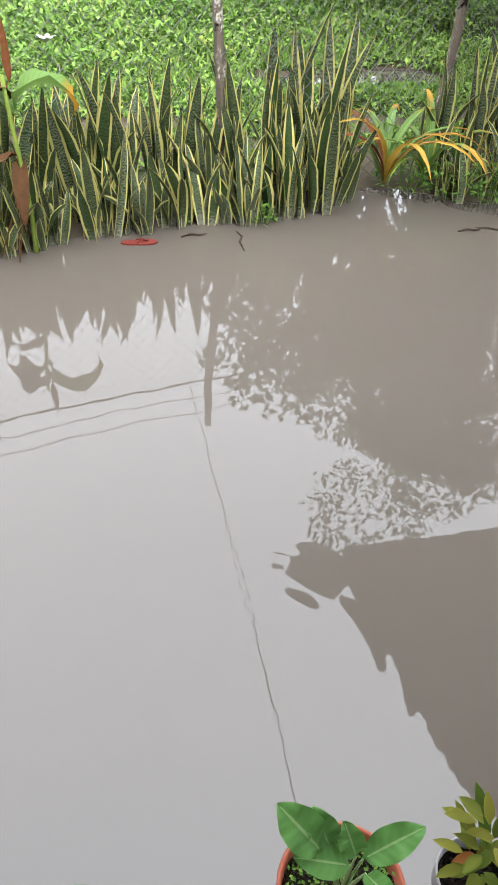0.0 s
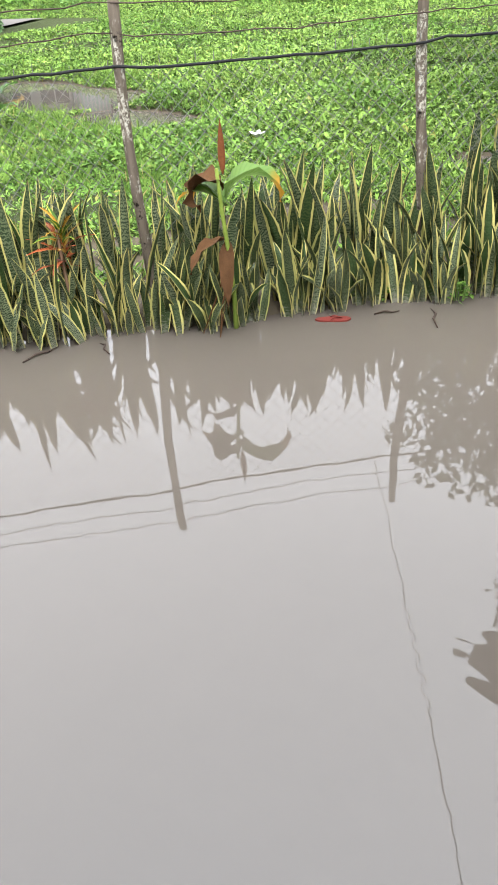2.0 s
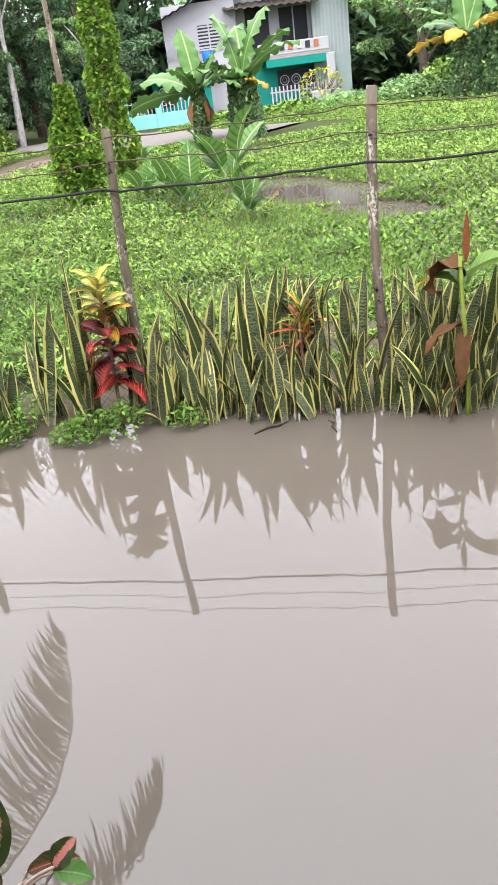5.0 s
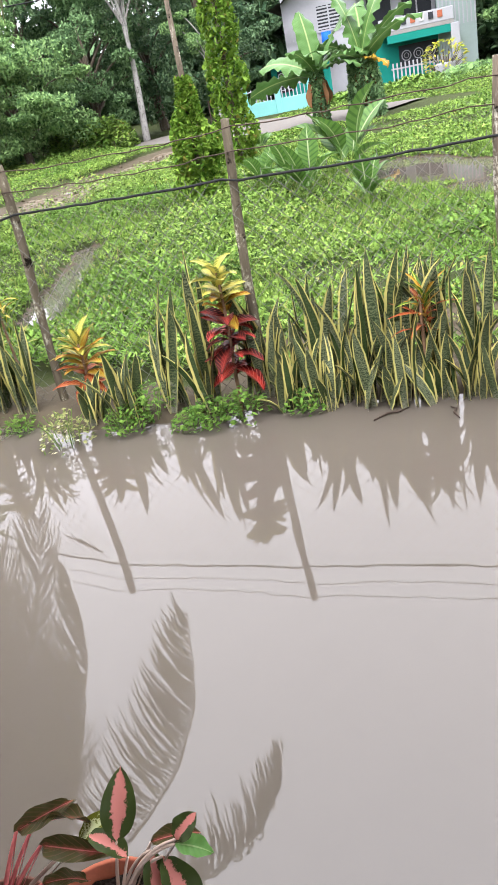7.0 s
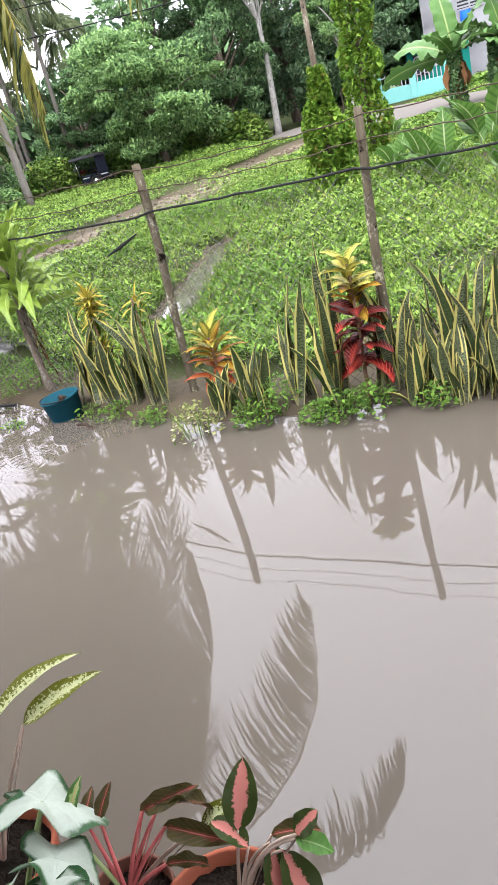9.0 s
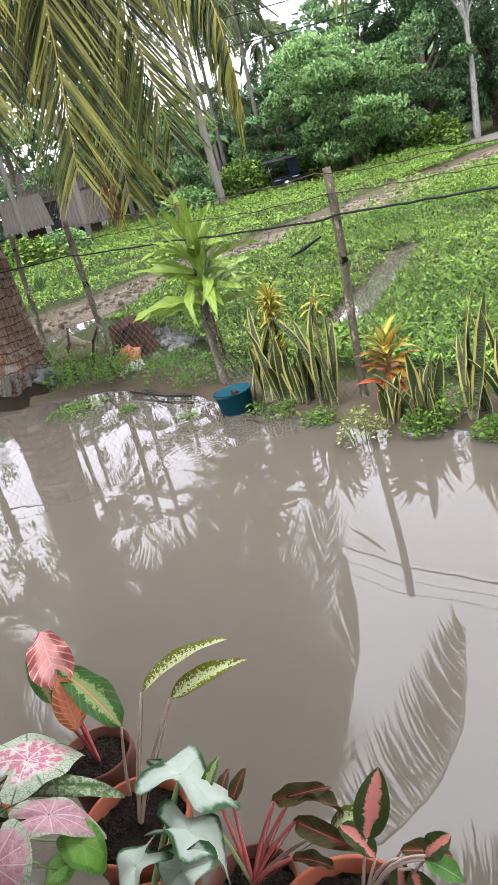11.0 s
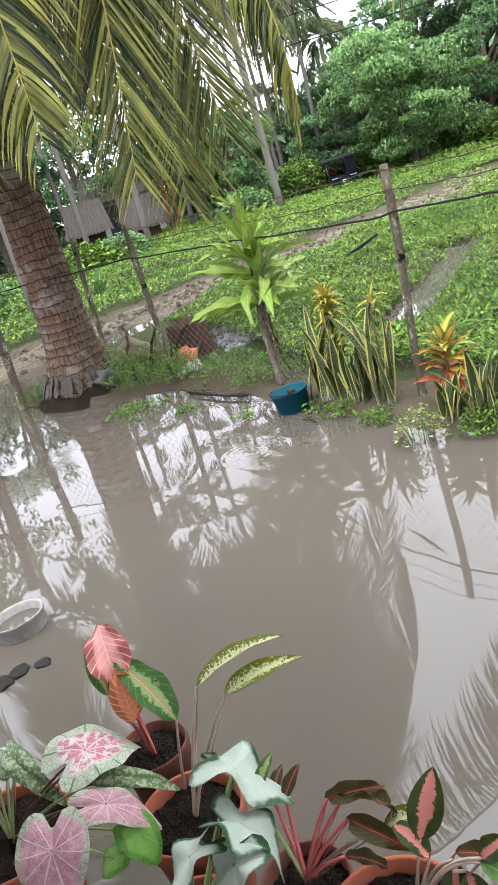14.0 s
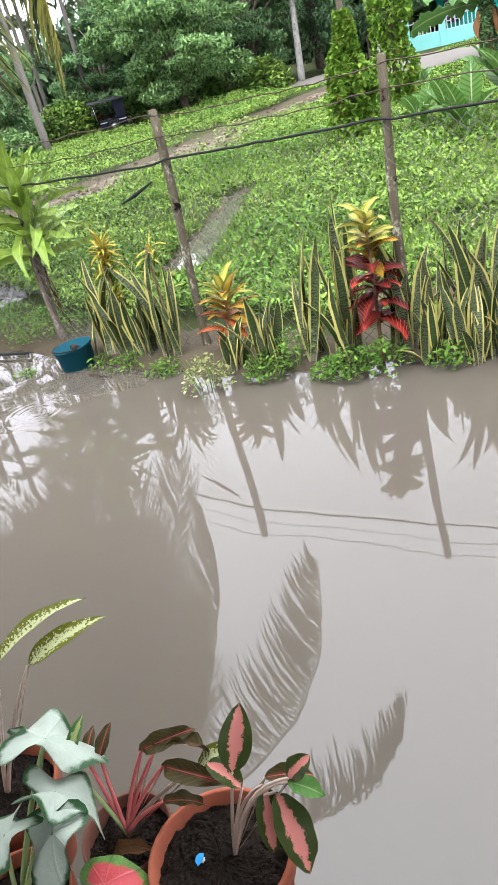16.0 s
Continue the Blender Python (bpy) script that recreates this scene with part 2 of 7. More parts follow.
def mat_plain_leaf(name, lite, dark, mid=None, share=0.3, rough=0.4, ribs=26.0, tip=None, tip_from=0.8, deep=0.25, shade=None, spec=0.10, vary=0.7):
    """A green blade with a pale midrib and fine ribs."""
    m = Nodes(name, rough, 0.0, spec)
    u, v = m.uv()
    off = m.math("ABSOLUTE", m.math("SUBTRACT", u, 0.5))
    rib = m.math("SINE", m.math("MULTIPLY", m.math("ADD", v, m.math("MULTIPLY", off, -0.25)), ribs * 6.283))
    n = m.noise(6, 4)
    col = m.mix(m.math("MULTIPLY_ADD", n, 0.6, m.math("MULTIPLY_ADD", m.island(), vary, 0.2 - 0.5 * vary)), dark, lite)
    col = m.mix(m.math("MULTIPLY", m.step(rib, 0.1, 0.8), deep), col, dark)
    if shade:
        col = m.mix(m.math("MULTIPLY", m.each(), 0.7), col, shade)
    if mid:
        col = m.mix(m.step(off, 0.05, 0.02), col, mid)
    if tip:
        col = m.mix(m.step(m.math("ADD", v, m.math("MULTIPLY", n, 0.35)), tip_from, tip_from + 0.2), col, tip)
    m.color(col)
    m.bump(rib, 0.12, 0.003)
    m.thin(col, share)
    return m.mat


def mat_palm_trunk():
    m = Nodes("palm_trunk", 0.85)
    s = m.nt.nodes.new("ShaderNodeSeparateXYZ")
    m.nt.links.new(m.coord(), s.inputs[0])
    n = m.noise(3.0, 4)
    ring = m.math("SINE", m.math("MULTIPLY_ADD", s.outputs[2], 72.0, m.math("MULTIPLY", n, 11.0)))
    streak = m.noise(1.0, 5, 0.7, m.node("Mapping", ("Vector", m.coord()), ("Scale", (46, 46, 6.0))))
    fray = m.noise(1.0, 5, 0.75, m.node("Mapping", ("Vector", m.coord()), ("Scale", (14, 14, 30))))
    col = m.mix(m.step(streak, 0.32, 0.68), (0.045, 0.028, 0.020), (0.150, 0.098, 0.068))
    col = m.mix(m.step(m.noise(5.5, 6), 0.50, 0.66), col, m.mix(streak, (0.10, 0.09, 0.075), (0.23, 0.21, 0.18)))
    col = m.mix(m.math("MULTIPLY", m.step(fray, 0.55, 0.70), 0.7), col, (0.090, 0.034, 0.020))
    col = m.mix(m.math("MULTIPLY", m.step(ring, 0.80, 0.99), 0.8), col, (0.020, 0.014, 0.010))
    m.color(col)
    m.bump(m.math("ADD", m.math("MULTIPLY", ring, 0.6), m.math("MULTIPLY", streak, 2.0)), 0.6, 0.012)
    return m.mat


WATER, EARTH, FIELD, ROAD = mat_water(), mat_ground(), mat_field(), mat_road()
POST = mat_wood("weathered_post_wood", (0.022, 0.017, 0.012), (0.160, 0.130, 0.096), (0.36, 0.34, 0.27))
POST_GREY = mat_wood("lichen_post_wood", (0.020, 0.016, 0.011), (0.135, 0.114, 0.078), (0.32, 0.31, 0.23))
DARK_WOOD = mat_wood("dark_wet_wood", (0.014, 0.010, 0.008), (0.070, 0.050, 0.038))
WIRE = solid("galvanised_wire", (0.115, 0.115, 0.105), 0.55, 0.0, bump=0)
RUST = solid("rusty_wire", (0.055, 0.04, 0.032), 0.7, 0.2, bump=0)
PIPE = solid("black_hose", (0.018, 0.018, 0.018), 0.45, bump=0)
SNAKE = mat_snake()
WEED = foliage("weed_leaf", (0.014, 0.042, 0.006), (0.29, 0.43, 0.085), (0.20, 0.19, 0.05), 0.15, 0.35, patch=(0.105, 0.205, 0.034))
GRASS = foliage("grass_blade", (0.05, 0.095, 0.016), (0.20, 0.29, 0.06), (0.26, 0.22, 0.09))
HERB = foliage("herb_leaf", (0.045, 0.10, 0.018), (0.16, 0.27, 0.045))
VINE = foliage("vine_leaf", (0.04, 0.10, 0.010), (0.23, 0.36, 0.05), (0.24, 0.20, 0.05))
# tree leaf colours raised in red and blue to carry the distance haze
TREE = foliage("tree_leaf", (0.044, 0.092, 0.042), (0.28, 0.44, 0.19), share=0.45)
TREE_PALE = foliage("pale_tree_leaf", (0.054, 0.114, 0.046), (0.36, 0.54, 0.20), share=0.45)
# darker copy of the tree leaf, with the shade of deep crowns in its colour
TREE_SHADED = foliage("shaded_tree_leaf", (0.036, 0.078, 0.040), (0.165, 0.255, 0.12), share=0.15)
BANANA = mat_plain_leaf("banana_leaf", (0.085, 0.165, 0.045), (0.030, 0.075, 0.015), (0.17, 0.22, 0.08), 0.2, ribs=34)
BANANA_DRY = mat_plain_leaf("yellowed_banana_leaf", (0.38, 0.24, 0.02), (0.20, 0.11, 0.02), (0.4, 0.3, 0.1), ribs=30)
BANANA_DEAD = solid("dead_banana_leaf", (0.15, 0.075, 0.035), 0.8)
DIEFF_BIG = mat_plain_leaf("broad_wild_leaf", (0.105, 0.185, 0.036), (0.018, 0.060, 0.012), (0.22, 0.27, 0.13), ribs=9, deep=0.6)
FROND = mat_plain_leaf("palm_leaflet", (0.285, 0.275, 0.062), (0.009, 0.019, 0.008), (0.17, 0.15, 0.05), share=0.10, rough=0.3, ribs=2, tip=(0.24, 0.17, 0.06), tip_from=1.05, shade=(0.045, 0.075, 0.032), spec=0.12, vary=1.3)
# far fronds: haze is painted in as a lighter grey-green
FROND_FAR = foliage("hazy_far_palm_leaf", (0.050, 0.068, 0.034), (0.15, 0.18, 0.085), share=0.4)
RACHIS = solid("palm_rachis", (0.30, 0.24, 0.065), 0.5)
TRUNK = mat_palm_trunk()
BARK = mat_wood("tree_bark", (0.05, 0.037, 0.026), (0.13, 0.105, 0.08), (0.17, 0.17, 0.15))
PALE_BARK = mat_wood("pale_bark", (0.17, 0.16, 0.145), (0.30, 0.29, 0.27), (0.07, 0.065, 0.055))
STEM = solid("green_stem", (0.095, 0.15, 0.035), 0.5)
STEM_BROWN = solid("brown_stem", (0.16, 0.10, 0.06), 0.7)
CROTON_RED = mat_patched("croton_red_leaf", (0.095, 0.007, 0.007), (0.25, 0.020, 0.015), (0.34, 0.09, 0.06), width=0.24, speck=9)
CROTON_WINE = mat_patched("croton_wine_leaf", (0.035, 0.009, 0.008), (0.11, 0.012, 0.011), (0.20, 0.04, 0.025), width=0.2, speck=9)
CROTON_YEL = mat_patched("croton_yellow_leaf", (0.15, 0.17, 0.03), (0.34, 0.30, 0.05), (0.40, 0.36, 0.08), width=0.25, speck=8)
CROTON_GOLD = mat_patched("croton_golden_leaf", (0.18, 0.17, 0.02), (0.40, 0.31, 0.04), (0.44, 0.37, 0.08), width=0.3, speck=8)
CROTON_ORANGE = mat_patched("croton_orange_leaf", (0.21, 0.08, 0.010), (0.31, 0.18, 0.02), (0.34, 0.26, 0.036), width=0.25, speck=8)
CROTON_FIRE = mat_patched("croton_scarlet_leaf", (0.19, 0.028, 0.012), (0.29, 0.070, 0.024), (0.34, 0.17, 0.05), width=0.25, speck=8)
CROTON_GREEN = mat_patched("croton_green_leaf", (0.06, 0.12, 0.015), (0.34, 0.32, 0.035), width=0.1, speck=12)
DRACAENA = mat_plain_leaf("corn_plant_leaf", (0.27, 0.36, 0.055), (0.060, 0.125, 0.018), (0.28, 0.36, 0.09), ribs=5, spec=0.25)
CANNA = mat_plain_leaf("canna_leaf", (0.135, 0.20, 0.045), (0.05, 0.11, 0.02), (0.19, 0.25, 0.08), ribs=18, tip=(0.32, 0.17, 0.02), tip_from=0.75)
DRY_LEAF = solid("dry_brown_leaf", (0.060, 0.030, 0.013), 0.7, var=0.9, scale=30, bump=0.5)
DRY_TIP = solid("rust_red_dry_leaf", (0.115, 0.042, 0.016), 0.7, var=0.85, scale=26, bump=0.5)
TERRACOTTA = solid("terracotta_plastic", (0.24, 0.074, 0.042), 0.5, var=0.35, scale=10, bump=0.1)
DARK_POT = solid("dark_plastic_pot", (0.10, 0.045, 0.032), 0.55, var=0.3, scale=10, bump=0.1)
GREY_POT = solid("grey_plastic_pot", (0.26, 0.25, 0.24), 0.6)
TEAL_BUCKET = solid("teal_plastic", (0.009, 0.048, 0.066), 0.5, var=0.35, scale=9)
ENAMEL = solid("chipped_white_enamel", (0.21, 0.20, 0.18), 0.6, var=0.8, scale=42, bump=0.4)
RUBBER = solid("red_rubber", (0.11, 0.024, 0.018), 0.7)
STONE = solid("wet_stone", (0.022, 0.020, 0.018), 0.5, var=0.4, scale=14, bump=0.4, dist=0.01)
PAVING = solid("worn_road_concrete", (0.105, 0.095, 0.085), 0.85, var=0.3, scale=3, bump=0.4)
CONCRETE = solid("old_concrete", (0.20, 0.19, 0.175), 0.85, var=0.3, scale=4, bump=0.4)
WHITEWASH = solid("stained_white_paint", (0.28, 0.28, 0.29), 0.7, var=0.15, scale=1.2)
TEAL_PAINT = solid("teal_paint", (0.012, 0.16, 0.125), 0.55, var=0.2, scale=2)
PALE_TEAL = solid("pale_turquoise_paint", (0.15, 0.36, 0.33), 0.6, var=0.15, scale=2)
DARK_ROOM = solid("dark_interior", (0.03, 0.032, 0.035), 0.6, bump=0)
TIN = solid("weathered_roof_tin", (0.060, 0.052, 0.045), 0.8, 0.0, var=0.4, scale=2)
DISH = solid("grey_dish_paint", (0.40, 0.40, 0.40), 0.5)
BAMBOO = solid("dry_bamboo", (0.075, 0.055, 0.040), 0.6, var=0.4, scale=12)


def mat_soil():
    m = Nodes("potting_soil", 0.9)
    n = m.noise(60, 6, 0.7)
    col = m.mix(n, (0.005, 0.004, 0.0035), (0.042, 0.032, 0.025))
    m.color(m.mix(m.step(m.noise(160, 2), 0.70, 0.74), col, (0.14, 0.11, 0.08)))
    m.bump(n, 1.0, 0.02)
    return m.mat


SOIL = mat_soil()
CAL_PINK = mat_heart("caladium_pink_leaf", (0.34, 0.155, 0.185), (0.50, 0.43, 0.42), (0.34, 0.38, 0.28), rim=0.88, veins=11.0, vein_on=0.75, blotch=(0.39, 0.22, 0.24))
CAL_WHITE = mat_heart("caladium_white_leaf", (0.36, 0.41, 0.34), (0.40, 0.45, 0.38), (0.030, 0.085, 0.030), rim=0.88, vein_on=0.10)
CAL_STRAW = mat_heart("caladium_red_veined_leaf", (0.40, 0.13, 0.17), (0.56, 0.50, 0.48), (0.40, 0.44, 0.33), rim=0.68, veins=9.0, vein_on=0.85, blotch=(0.48, 0.42, 0.40))
CAL_GREEN = mat_heart("caladium_speckled_leaf", (0.10, 0.17, 0.06), (0.16, 0.22, 0.11), (0.06, 0.13, 0.03), rim=0.95, vein_on=0.6, speck=(0.33, 0.37, 0.25))
HEART_GREEN = mat_heart("fresh_green_heart_leaf", (0.17, 0.34, 0.06), (0.24, 0.42, 0.12), (0.11, 0.26, 0.04), rim=0.7, vein_on=0.5)
AGL_RED = mat_patched("aglaonema_pink_leaf", (0.042, 0.060, 0.016), (0.46, 0.17, 0.14), width=0.20, speck=42, hard=0.05, break_up=0.85)
AGL_GREEN = mat_patched("aglaonema_green_leaf", (0.040, 0.11, 0.024), (0.17, 0.24, 0.085), (0.48, 0.15, 0.12), width=0.20, speck=60, break_up=0.8, ribs=0.12)
AGL_WINE = mat_patched("aglaonema_wine_leaf", (0.055, 0.050, 0.017), (0.19, 0.052, 0.034), (0.40, 0.12, 0.11), width=0.10, speck=22, break_up=0.8, hard=0.16, ribs=0.10)
AGL_ROSE = mat_patched("aglaonema_rose_leaf", (0.52, 0.16, 0.14), (0.72, 0.33, 0.30), (0.78, 0.45, 0.40), width=0.3, speck=12)
AGL_CORAL = mat_patched("aglaonema_coral_leaf", (0.42, 0.14, 0.05), (0.58, 0.20, 0.10), (0.60, 0.30, 0.20), width=0.3, speck=12)
DUMB = mat_patched("dumb_cane_speckled_leaf", (0.115, 0.125, 0.014), (0.40, 0.42, 0.22), width=0.20, speck=150, hard=0.04, break_up=1.9)
STALK_PINK = solid("pink_leaf_stalk", (0.40, 0.105, 0.10), 0.45)
STALK_PALE = solid("pale_leaf_stalk", (0.33, 0.25, 0.20), 0.45)
STALK_DARK = solid("brown_leaf_stalk", (0.11, 0.062, 0.045), 0.5)
STALK_GREEN = solid("soft_green_stalk", (0.22, 0.28, 0.12), 0.45)
YOUNG = mat_plain_leaf("young_broad_leaf", (0.105, 0.215, 0.05), (0.045, 0.125, 0.025), (0.17, 0.26, 0.10), ribs=7, deep=0.15)
SUCCULENT = foliage("yellowing_succulent", (0.045, 0.085, 0.012), (0.21, 0.19, 0.03), (0.20, 0.07, 0.02))


# ---------------------------------------------------------------- mesh helpers
rng = np.random.default_rng(7)


def npmesh(name, V, F, *more, smooth=True):
    """A mesh from arrays of places and of quads; more: its material, and one row of uv for each vertex."""
    mat = next((q for q in more if isinstance(q, bpy.types.Material)), None)
    uv = next((q for q in more if isinstance(q, np.ndarray)), None)
    V, F = np.asarray(V, np.float32), np.asarray(F, np.int32)
    me = bpy.data.meshes.new(name)
    me.vertices.add(len(V))
    me.vertices.foreach_set("co", V.ravel())
    me.loops.add(F.size)
    me.loops.foreach_set("vertex_index", F.ravel())
    me.polygons.add(len(F))
    me.polygons.foreach_set("loop_start", np.arange(0, F.size, F.shape[1], dtype=np.int32))
    if uv is not None:
        me.uv_layers.new(name="UVMap").data.foreach_set("uv", np.asarray(uv, np.float32)[F.ravel()].ravel())
    me.update(calc_edges=True)
    me.polygons.foreach_set("use_smooth", np.full(len(F), smooth))
    if mat:
        me.materials.append(mat)
    return me


def cat(bits):
    """Joins (V, F) or (V, F, UV) bits into one."""
    V, F, U, n = [], [], [], 0
    for b in bits:
        V.append(b[0])
        F.append(np.asarray(b[1]) + n)
        U.append(b[2] if len(b) > 2 else np.zeros((len(b[0]), 2)))
        n += len(b[0])
    return np.concatenate(V), np.concatenate(F), np.concatenate(U)


def moved(bit, m):
    a = np.array(m)
    return (np.asarray(bit[0]) @ a[:3, :3].T + a[:3, 3], *bit[1:])


def thing(name, m=None, label="", category="", group="", kind=""):
    ob = new(name)
    ob.empty_display_size = 0.1
    ob.matrix_basis = m or Matrix()
    return tagged(ob, label, category, group, kind)


def part(name, me, parent=None, label="", m=None):
    ob = new(name, me)
    ob.parent = parent
    if m is not None:
        ob.matrix_basis = m
    return tagged(ob, label)


def single(name, me, m=None, label="", category="", group="", kind=""):
    return tagged(part(name, me, None, "", m), label, category, group, kind)


def tube(pts, radii, sides=8, caps=True, wob=0.0):
    """A round, tapering tube along points, as quads."""
    P = np.asarray(pts, float)
    R = np.broadcast_to(np.asarray(radii, float), (len(P),))
    T = np.gradient(P, axis=0)
    T /= np.linalg.norm(T, axis=1)[:, None] + 1e-9
    ref = np.array([0, 0, 1.0]) if abs(T[0][2]) < 0.9 else np.array([1.0, 0, 0])
    A = np.cross(T, ref)
    A /= np.linalg.norm(A, axis=1)[:, None] + 1e-9
    B = np.cross(T, A)
    ang = np.linspace(0, 2 * pi, sides, endpoint=False)
    rad = R[:, None] * (1 + wob * rng.uniform(-1, 1, (len(P), sides)))
    V = P[:, None] + rad[..., None] * (np.cos(ang)[None, :, None] * A[:, None] + np.sin(ang)[None, :, None] * B[:, None])
    V = V.reshape(-1, 3)
    i, j = np.meshgrid(np.arange(len(P) - 1), np.arange(sides), indexing="ij")
    a, b = i * sides + j, i * sides + (j + 1) % sides
    F = np.stack([a, b, b + sides, a + sides], -1).reshape(-1, 4)
    UV = np.stack([np.tile(np.linspace(0, 1, sides), len(P)), np.repeat(np.linspace(0, 1, len(P)), sides)], -1)
    if caps:
        n = len(V)
        V = np.concatenate([V, P[:1], P[-1:]])
        UV = np.concatenate([UV, [[0.5, 0], [0.5, 1]]])
        last = (len(P) - 1) * sides
        k = np.arange(0, sides, 2)
        low = np.stack([np.full(len(k), n), (k + 2) % sides, k + 1, k], -1)
        top = np.stack([np.full(len(k), n + 1), last + k, last + k + 1, last + (k + 2) % sides], -1)
        F = np.concatenate([F, low, top])
    return V, F, UV


def box(x0, y0, z0, x1, y1, z1, bevel=0.0):
    """A box, its upright and level edges cut by bevel."""
    if bevel <= 0:
        V = np.array([(x, y, z) for z in (z0, z1) for x, y in ((x0, y0), (x1, y0), (x1, y1), (x0, y1))], float)
        F = np.array([(3, 2, 1, 0), (4, 5, 6, 7), (0, 1, 5, 4), (1, 2, 6, 5), (2, 3, 7, 6), (3, 0, 4, 7)])
        return V, F
    bm = bmesh.new()
    bmesh.ops.create_cube(bm, size=1)
    bmesh.ops.scale(bm, vec=(x1 - x0, y1 - y0, z1 - z0), verts=bm.verts)
    bmesh.ops.translate(bm, vec=((x0 + x1) / 2, (y0 + y1) / 2, (z0 + z1) / 2), verts=bm.verts)
    bmesh.ops.bevel(bm, geom=bm.edges[:], offset=bevel, segments=1, affect="EDGES")
    bm.verts.index_update()
    V = np.array([v.co[:] for v in bm.verts])
    F = []
    for f in bm.faces:
        k = [v.index for v in f.verts]
        F.append(k if len(k) == 4 else [k[0], k[1], k[2], k[2]] if len(k) == 3 else k[:4])
    bm.free()
    return V, np.array([f for f in F if len(set(f)) == 4])


def lathe(profile, sides=24):
    """A turned body from (radius, height) pairs."""
    P = np.asarray(profile, float)
    ang = np.linspace(0, 2 * pi, sides, endpoint=False)
    V = np.stack([P[:, 0, None] * np.cos(ang), P[:, 0, None] * np.sin(ang), np.repeat(P[:, 1, None], sides, 1)], -1).reshape(-1, 3)
    i, j = np.meshgrid(np.arange(len(P) - 1), np.arange(sides), indexing="ij")
    a, b = i * sides + j, i * sides + (j + 1) % sides
    return V, np.stack([a, b, b + sides, a + sides], -1).reshape(-1, 4)


def sword(t):
    return np.minimum(1, 0.55 + 1.6 * t) * np.clip(1 - t ** 4.2, 0, 1) ** 0.8 + 0.004


def oval(t):
    return np.sin(pi * np.clip(t, 0, 1) ** 0.85) ** 0.75 + 0.01


def lance(t):
    return np.sin(pi * np.clip(t, 0, 1) ** 0.72) ** 0.9 + 0.01


def paddle(t):
    return np.clip(t * 9, 0, 1) ** 0.6 * np.clip((1 - t) * 5, 0, 1) ** 0.6 * (0.9 + 0.1 * np.sin(3 * t)) + 0.01


def blade(L, W, prof=oval, n=9, across=4, droop=0.0, fold=0.0, wave=0.0, twist=0.0, seed=0, rise=0.0, tear=0.0):
    """A leaf from the origin along +Y, face up; it bends down by droop radians along its length."""
    r = np.random.default_rng(seed)
    t = np.linspace(0, 1, n)
    ang = rise - droop * t ** 1.3
    st = L / (n - 1)
    y = np.concatenate([[0], np.cumsum(np.cos(ang[:-1]) * st)])
    z = np.concatenate([[0], np.cumsum(np.sin(ang[:-1]) * st)])
    w = W * prof(t) / 2
    u = np.linspace(-1, 1, across + 1)
    tw = twist * t
    off = w[:, None] * u[None]
    lift = fold * np.abs(off) + wave * W * np.sin(t * 17 + r.uniform(0, 6))[:, None] * np.abs(u) ** 2 * np.sign(u)
    lift = lift - tear * W * np.abs(u) ** 2 * r.uniform(0, 1, (n, 1))
    X = off * np.cos(tw)[:, None]
    nz, ny = np.cos(ang)[:, None], -np.sin(ang)[:, None]
    h = lift + off * np.sin(tw)[:, None]
    V = np.stack([X, y[:, None] + h * ny, z[:, None] + h * nz], -1).reshape(-1, 3)
    i, j = np.meshgrid(np.arange(n - 1), np.arange(across), indexing="ij")
    a = i * (across + 1) + j
    F = np.stack([a, a + 1, a + across + 2, a + across + 1], -1).reshape(-1, 4)
    UV = np.stack([np.tile((u + 1) / 2, n), np.repeat(t, across + 1)], -1)
    return V, F, UV


def heart(R, cup=0.15, wave=0.04, droop=0.5, seed=0, waves=6, lobes=1.0):
    """A heart-shaped leaf, its stalk's joint at the origin, tip along +Y."""
    r0 = np.random.default_rng(seed)
    seg, rings = 36, 6
    th = np.linspace(-180, 180, seg, endpoint=False) + 5
    rad = np.interp(np.abs(th), [0, 14, 40, 70, 100, 128, 152, 168, 180], [1.0, 0.80, 0.60, 0.54, 0.53, 0.58 * lobes, 0.64 * lobes, 0.52 * lobes, 0.16])
    th = np.radians(th)
    f = np.linspace(0.0, 1, rings)
    rr = R * rad[None] * f[:, None]
    X, Y = rr * np.sin(th)[None], rr * np.cos(th)[None]
    ph = r0.uniform(0, 6)
    Z = -cup * rr ** 2 / R + wave * R * f[:, None] ** 2 * np.sin(waves * th + ph)[None] + 0.22 * np.abs(X) * (1 - f[:, None] * 0.6)
    a = droop * np.clip(Y / R, -0.6, 1)
    Y2 = Y * np.cos(a * 0.7)
    Z2 = Z - np.abs(Y) * np.sin(np.abs(a)) * 0.7
    V = np.stack([X, Y2, Z2], -1).reshape(-1, 3)
    i, j = np.meshgrid(np.arange(rings - 1), np.arange(seg), indexing="ij")
    p, q = i * seg + j, i * seg + (j + 1) % seg
    F = np.stack([p, p + seg, q + seg, q], -1).reshape(-1, 4)
    UV = np.stack([np.repeat(f, seg), np.tile(np.linspace(0, 1, seg, endpoint=False), rings)], -1)
    return V, F, UV


def aim(x, y, z, az=0, el=0, roll=0, s=1.0):
    """Puts a thing that grows along +Y at a place, turned az degrees from +Y to the left, raised by el."""
    return pose(x, y, z, 0, 0, az) @ pose(0, 0, 0, el, 0, 0) @ pose(0, 0, 0, 0, roll, 0) @ Matrix.Diagonal((s, s, s, 1))


